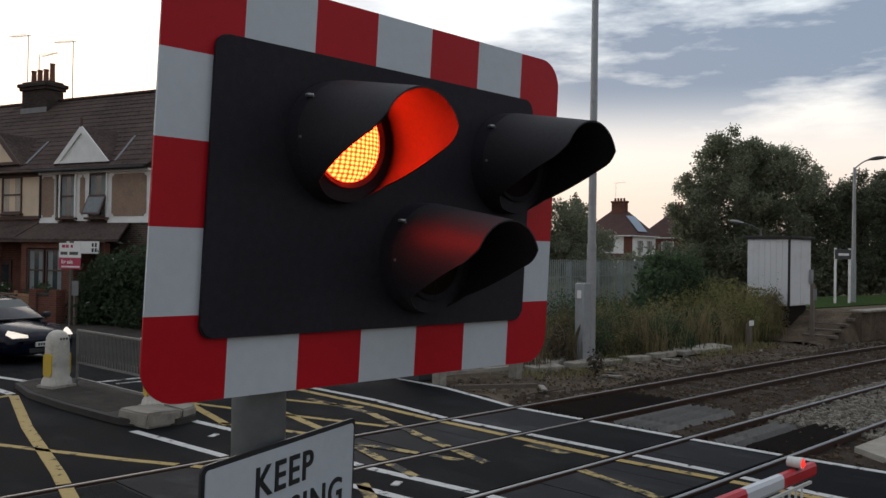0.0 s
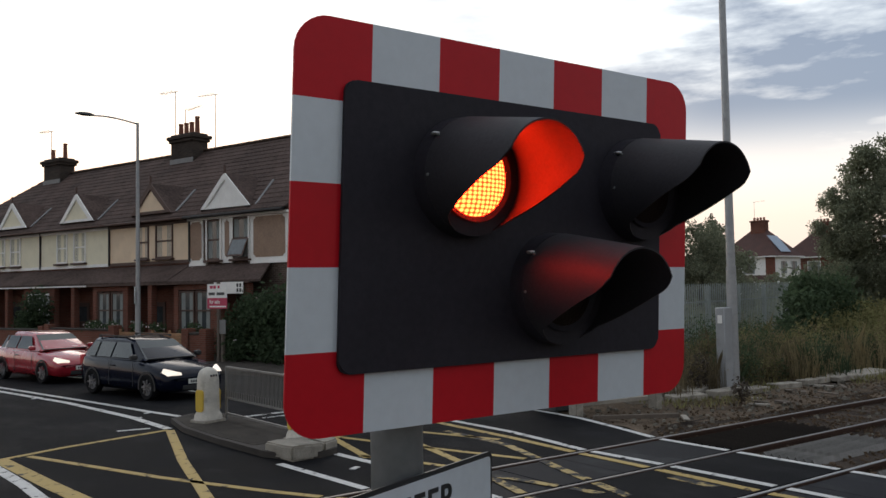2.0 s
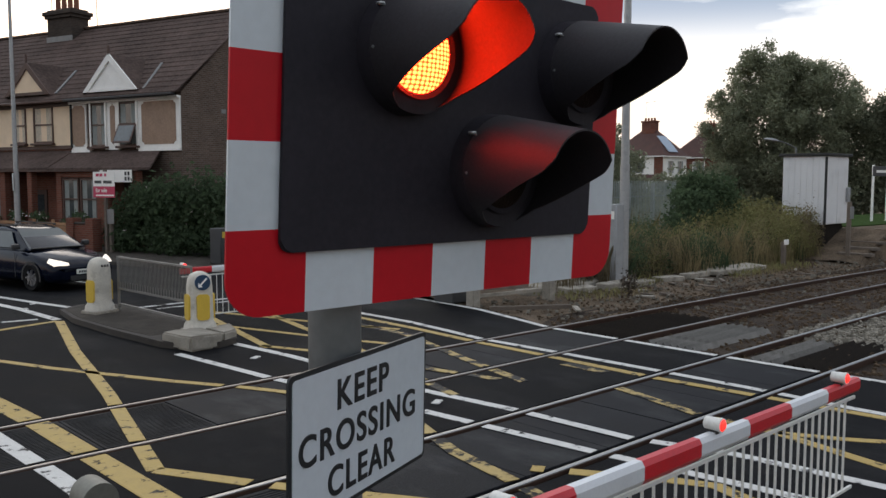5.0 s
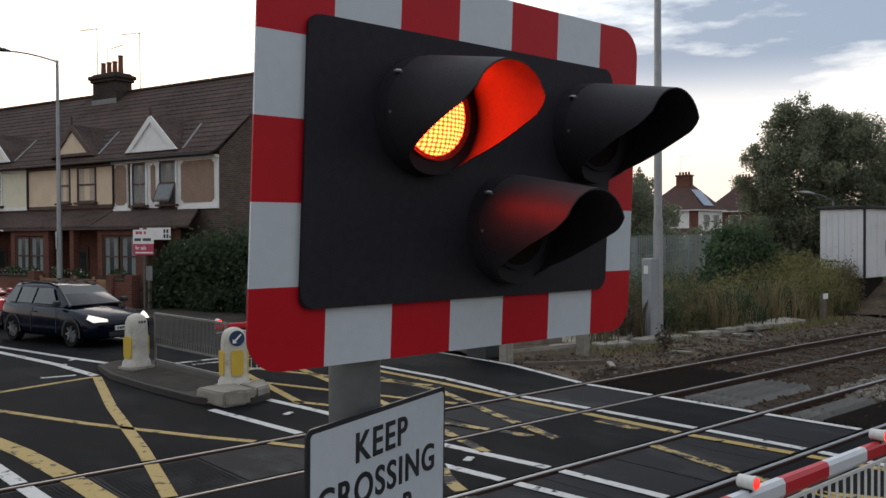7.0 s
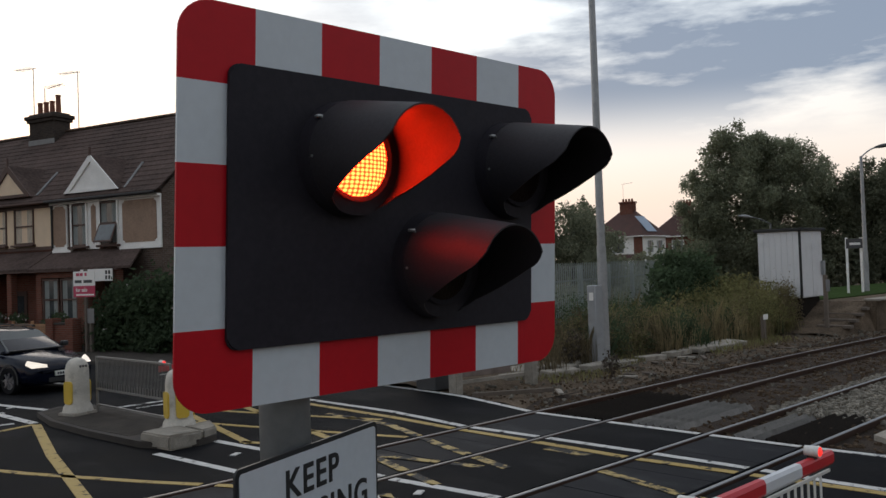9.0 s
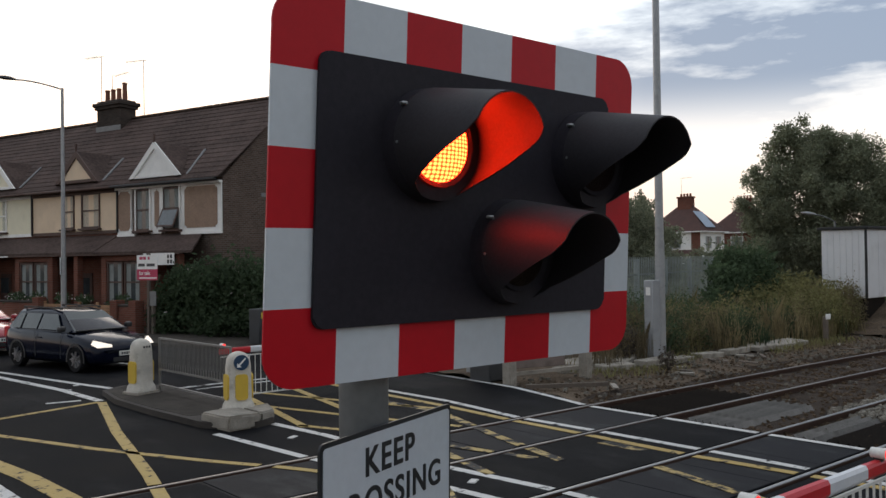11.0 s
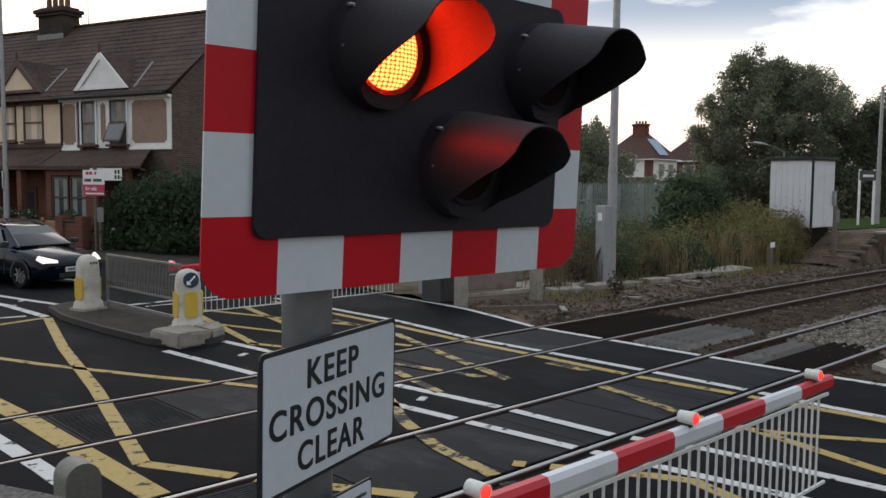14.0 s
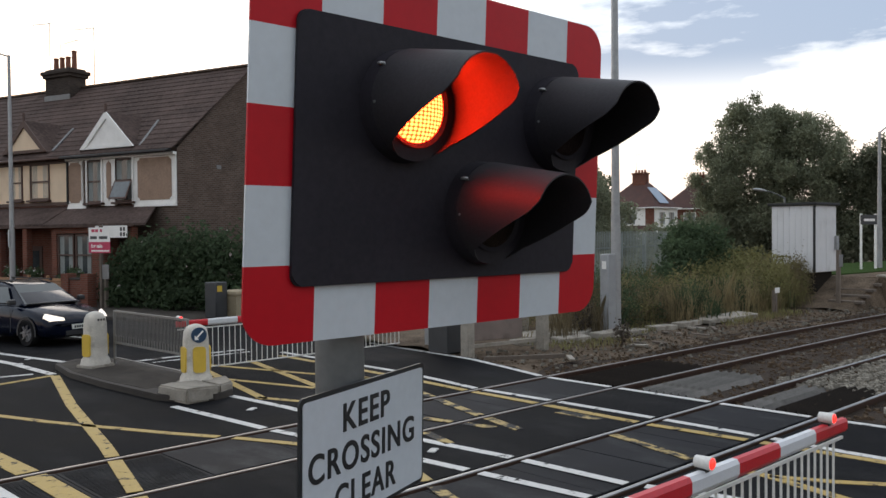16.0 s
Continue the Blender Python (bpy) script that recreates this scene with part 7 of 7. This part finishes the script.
tagged(blade_mesh("dry_grass", m_straw, scatter(800, 15.2, 18.0, 8.1, 9.2), 1.5, 0.008, 46, None, "tall dry grass round the mast", 0.4), category="grass", kind="stuff")


def scrub(name, label, lumps, count, size, seed, mat):
    s = thing(name, label, "shrub", group="verge scrub")
    bm = bmesh.new()
    for l in lumps:
        for k in range(3):
            tube(bm, (l[0], l[1], 0.0), (l[0] + 0.3 * (k - 1), l[1] + 0.2 * (k - 1), l[2]), 0.03, 0.01, 5)
    part("stems", bm, m_bark, s)
    leaf_mesh("foliage", mat, lumps, count, size, seed, s)


scrub("bramble", "dense dark green bramble bush by the steel fence", [(25.6, 10.6, 1.3, 1.1, 0.9, 1.1), (26.7, 10.5, 1.7, 1.0, 0.9, 1.2), (26.2, 11.0, 2.1, 0.8, 0.8, 0.8), (24.6, 10.5, 0.8, 0.9, 0.7, 0.8), (26.9, 10.2, 0.9, 0.6, 0.6, 0.8)], 12000, 0.075, 51, m_leafbush)
scrub("scrub_bush", "grey-green seeding weeds on the verge", [(25.0, 9.7, 0.8, 1.1, 0.8, 0.75), (26.6, 9.2, 0.9, 1.2, 0.8, 0.85), (27.8, 8.4, 0.9, 1.0, 0.7, 0.8), (23.4, 9.6, 0.6, 1.0, 0.7, 0.6), (24.2, 9.0, 0.5, 0.9, 0.6, 0.5), (27.2, 9.8, 1.2, 1.0, 0.7, 0.8), (28.3, 9.6, 1.2, 0.9, 0.7, 0.8)], 11000, 0.06, 52, m_weed)
tagged(blade_mesh("weeds", m_weed, scatter(2200, 25.0, 28.9, 7.3, 9.2), 1.2, 0.009, 47, None, "tall seeding weeds before the white hut", 0.45), category="weeds", kind="stuff")
tagged(blade_mesh("dry_grass", m_straw, scatter(1500, 25.0, 28.7, 7.2, 9.0), 1.3, 0.007, 48, None, "tall pale dry grass before the white hut", 0.4), category="grass", kind="stuff")
scrub("scrub_bush", "low green weeds near the mast", [(19.4, 10.0, 0.5, 1.2, 0.8, 0.5), (21.2, 10.4, 0.6, 1.2, 0.8, 0.6), (19.0, 8.6, 0.35, 0.9, 0.5, 0.35), (20.4, 9.3, 0.4, 1.0, 0.6, 0.45), (22.4, 9.2, 0.45, 1.0, 0.6, 0.5), (22.0, 8.5, 0.3, 0.9, 0.4, 0.35)], 9000, 0.055, 54, m_weed)
scrub("scrub_bush", "dead brown weed clump near the track", [(15.9, 6.55, 0.25, 0.25, 0.2, 0.28), (16.6, 8.2, 0.4, 0.4, 0.3, 0.5)], 700, 0.04, 55, m_bark)


def mounds(seed, x0, x1, y0, y1, count, low, high):
    """Many small overlapping clumps over a stretch of the verge."""
    r = random.Random(seed)
    out = []
    for _ in range(count):
        x, y = r.uniform(x0, x1), r.uniform(y0, y1)
        h = r.uniform(low, high)
        w = r.uniform(0.22, 0.5)
        out.append((x, y, 0.05 + 0.06 * max(0, y - 7.5) + h * 0.45, w, w * 0.8, h * 0.55))
    return out


for label, lumps, count, size, seed, mat in (
        ("bushy grey-green weeds along the railway verge", mounds(61, 18.4, 24.4, 8.0, 10.2, 46, 0.35, 1.0), 13000, 0.028, 61, m_weed),
        ("brown seeding docks and dead stalks on the verge", mounds(66, 17.8, 27.0, 7.9, 10.4, 46, 0.4, 1.25), 12000, 0.028, 66, m_brownweed),
        ("dark green brambles low on the verge", mounds(67, 18.2, 26.5, 8.0, 10.6, 60, 0.4, 1.1), 17000, 0.034, 67, m_leafbush),
        ("tall bushy grey-green weeds before the white hut", mounds(62, 24.6, 28.6, 7.5, 9.6, 44, 0.7, 1.7), 15000, 0.030, 62, m_weed),
        ("tall pale seeding grass against the white hut", mounds(68, 27.3, 28.5, 7.3, 8.9, 26, 1.0, 1.9), 9000, 0.028, 68, m_brownweed),
        ("dark green nettles under the steel fence", mounds(63, 18.5, 26.0, 9.8, 11.6, 40, 0.8, 1.5), 11000, 0.035, 63, m_leafbush),
        ("feathery dry brown weeds on the verge", mounds(64, 19.5, 28.4, 7.4, 9.6, 34, 0.6, 1.7), 7500, 0.024, 64, m_straw),
        ("dry brown weeds round the mast", mounds(65, 15.4, 17.6, 7.9, 9.2, 14, 0.4, 1.1), 2600, 0.022, 65, m_straw)):
    tagged(leaf_mesh("verge_weeds", mat, lumps, count, size, seed, None, label), category="weeds", kind="stuff")

def tufts(seed, x0, x1, y0, y1, count, blades):
    """Blades gathered into separate tufts, tallest in the middle of each."""
    r = np.random.default_rng(seed)
    out = []
    for _ in range(count):
        x, y, k, w = r.uniform(x0, x1), r.uniform(y0, y1), r.uniform(0.6, 1.25), r.uniform(0.12, 0.34)
        px, py = r.normal(0, w, blades), r.normal(0, w, blades)
        fall = np.exp(-(px ** 2 + py ** 2) / (2 * (1.3 * w) ** 2))
        out += np.stack([x + px, y + py, np.full(blades, 0.02 + 0.06 * max(0.0, y - 7.5)), k * (0.45 + 0.55 * fall)], 1).tolist()
    return out


tagged(blade_mesh("dry_grass", m_straw, tufts(81, 20.0, 28.3, 7.6, 9.8, 24, 90), 1.30, 0.0075, 81, None, "tufts of tall pale dry grass on the verge", 0.4), category="grass", kind="stuff")
tagged(blade_mesh("dry_grass", m_brownweed, tufts(82, 15.2, 27.5, 7.8, 10.0, 30, 90), 1.10, 0.009, 82, None, "tufts of brown dead stalks on the verge", 0.4), category="grass", kind="stuff")
tagged(blade_mesh("weeds", m_leafbush, tufts(83, 17.8, 27.5, 7.8, 10.4, 64, 110), 0.95, 0.013, 83, None, "tufts of dark green weeds on the verge", 0.5), category="weeds", kind="stuff")

# dead tufts and litter between the footway and the track
tagged(blade_mesh("dry_grass", m_straw, scatter(1300, 14.5, 25.5, 6.2, 7.6, -0.02), 0.24, 0.007, 49, None, "low dead straw tufts in the rubble", 0.9), category="grass", kind="stuff")
litter = random.Random(71)
for k in range(26):
    bm = bmesh.new()
    box(bm, (0, 0, 0), (litter.uniform(0.12, 0.5), litter.uniform(0.04, 0.12), litter.uniform(0.02, 0.05)), 0.006)
    x, y = litter.uniform(13.0, 25.0), litter.uniform(5.6, 7.6)
    tagged(part("debris_piece", bm, m_oldfence if k % 3 else m_concrete, None, "broken timber or concrete scrap lying in the rubble", pose(x, y + bend(x), -0.035, litter.uniform(-6, 6), litter.uniform(-6, 6), litter.uniform(0, 180))), category="debris", group="trackside scraps")
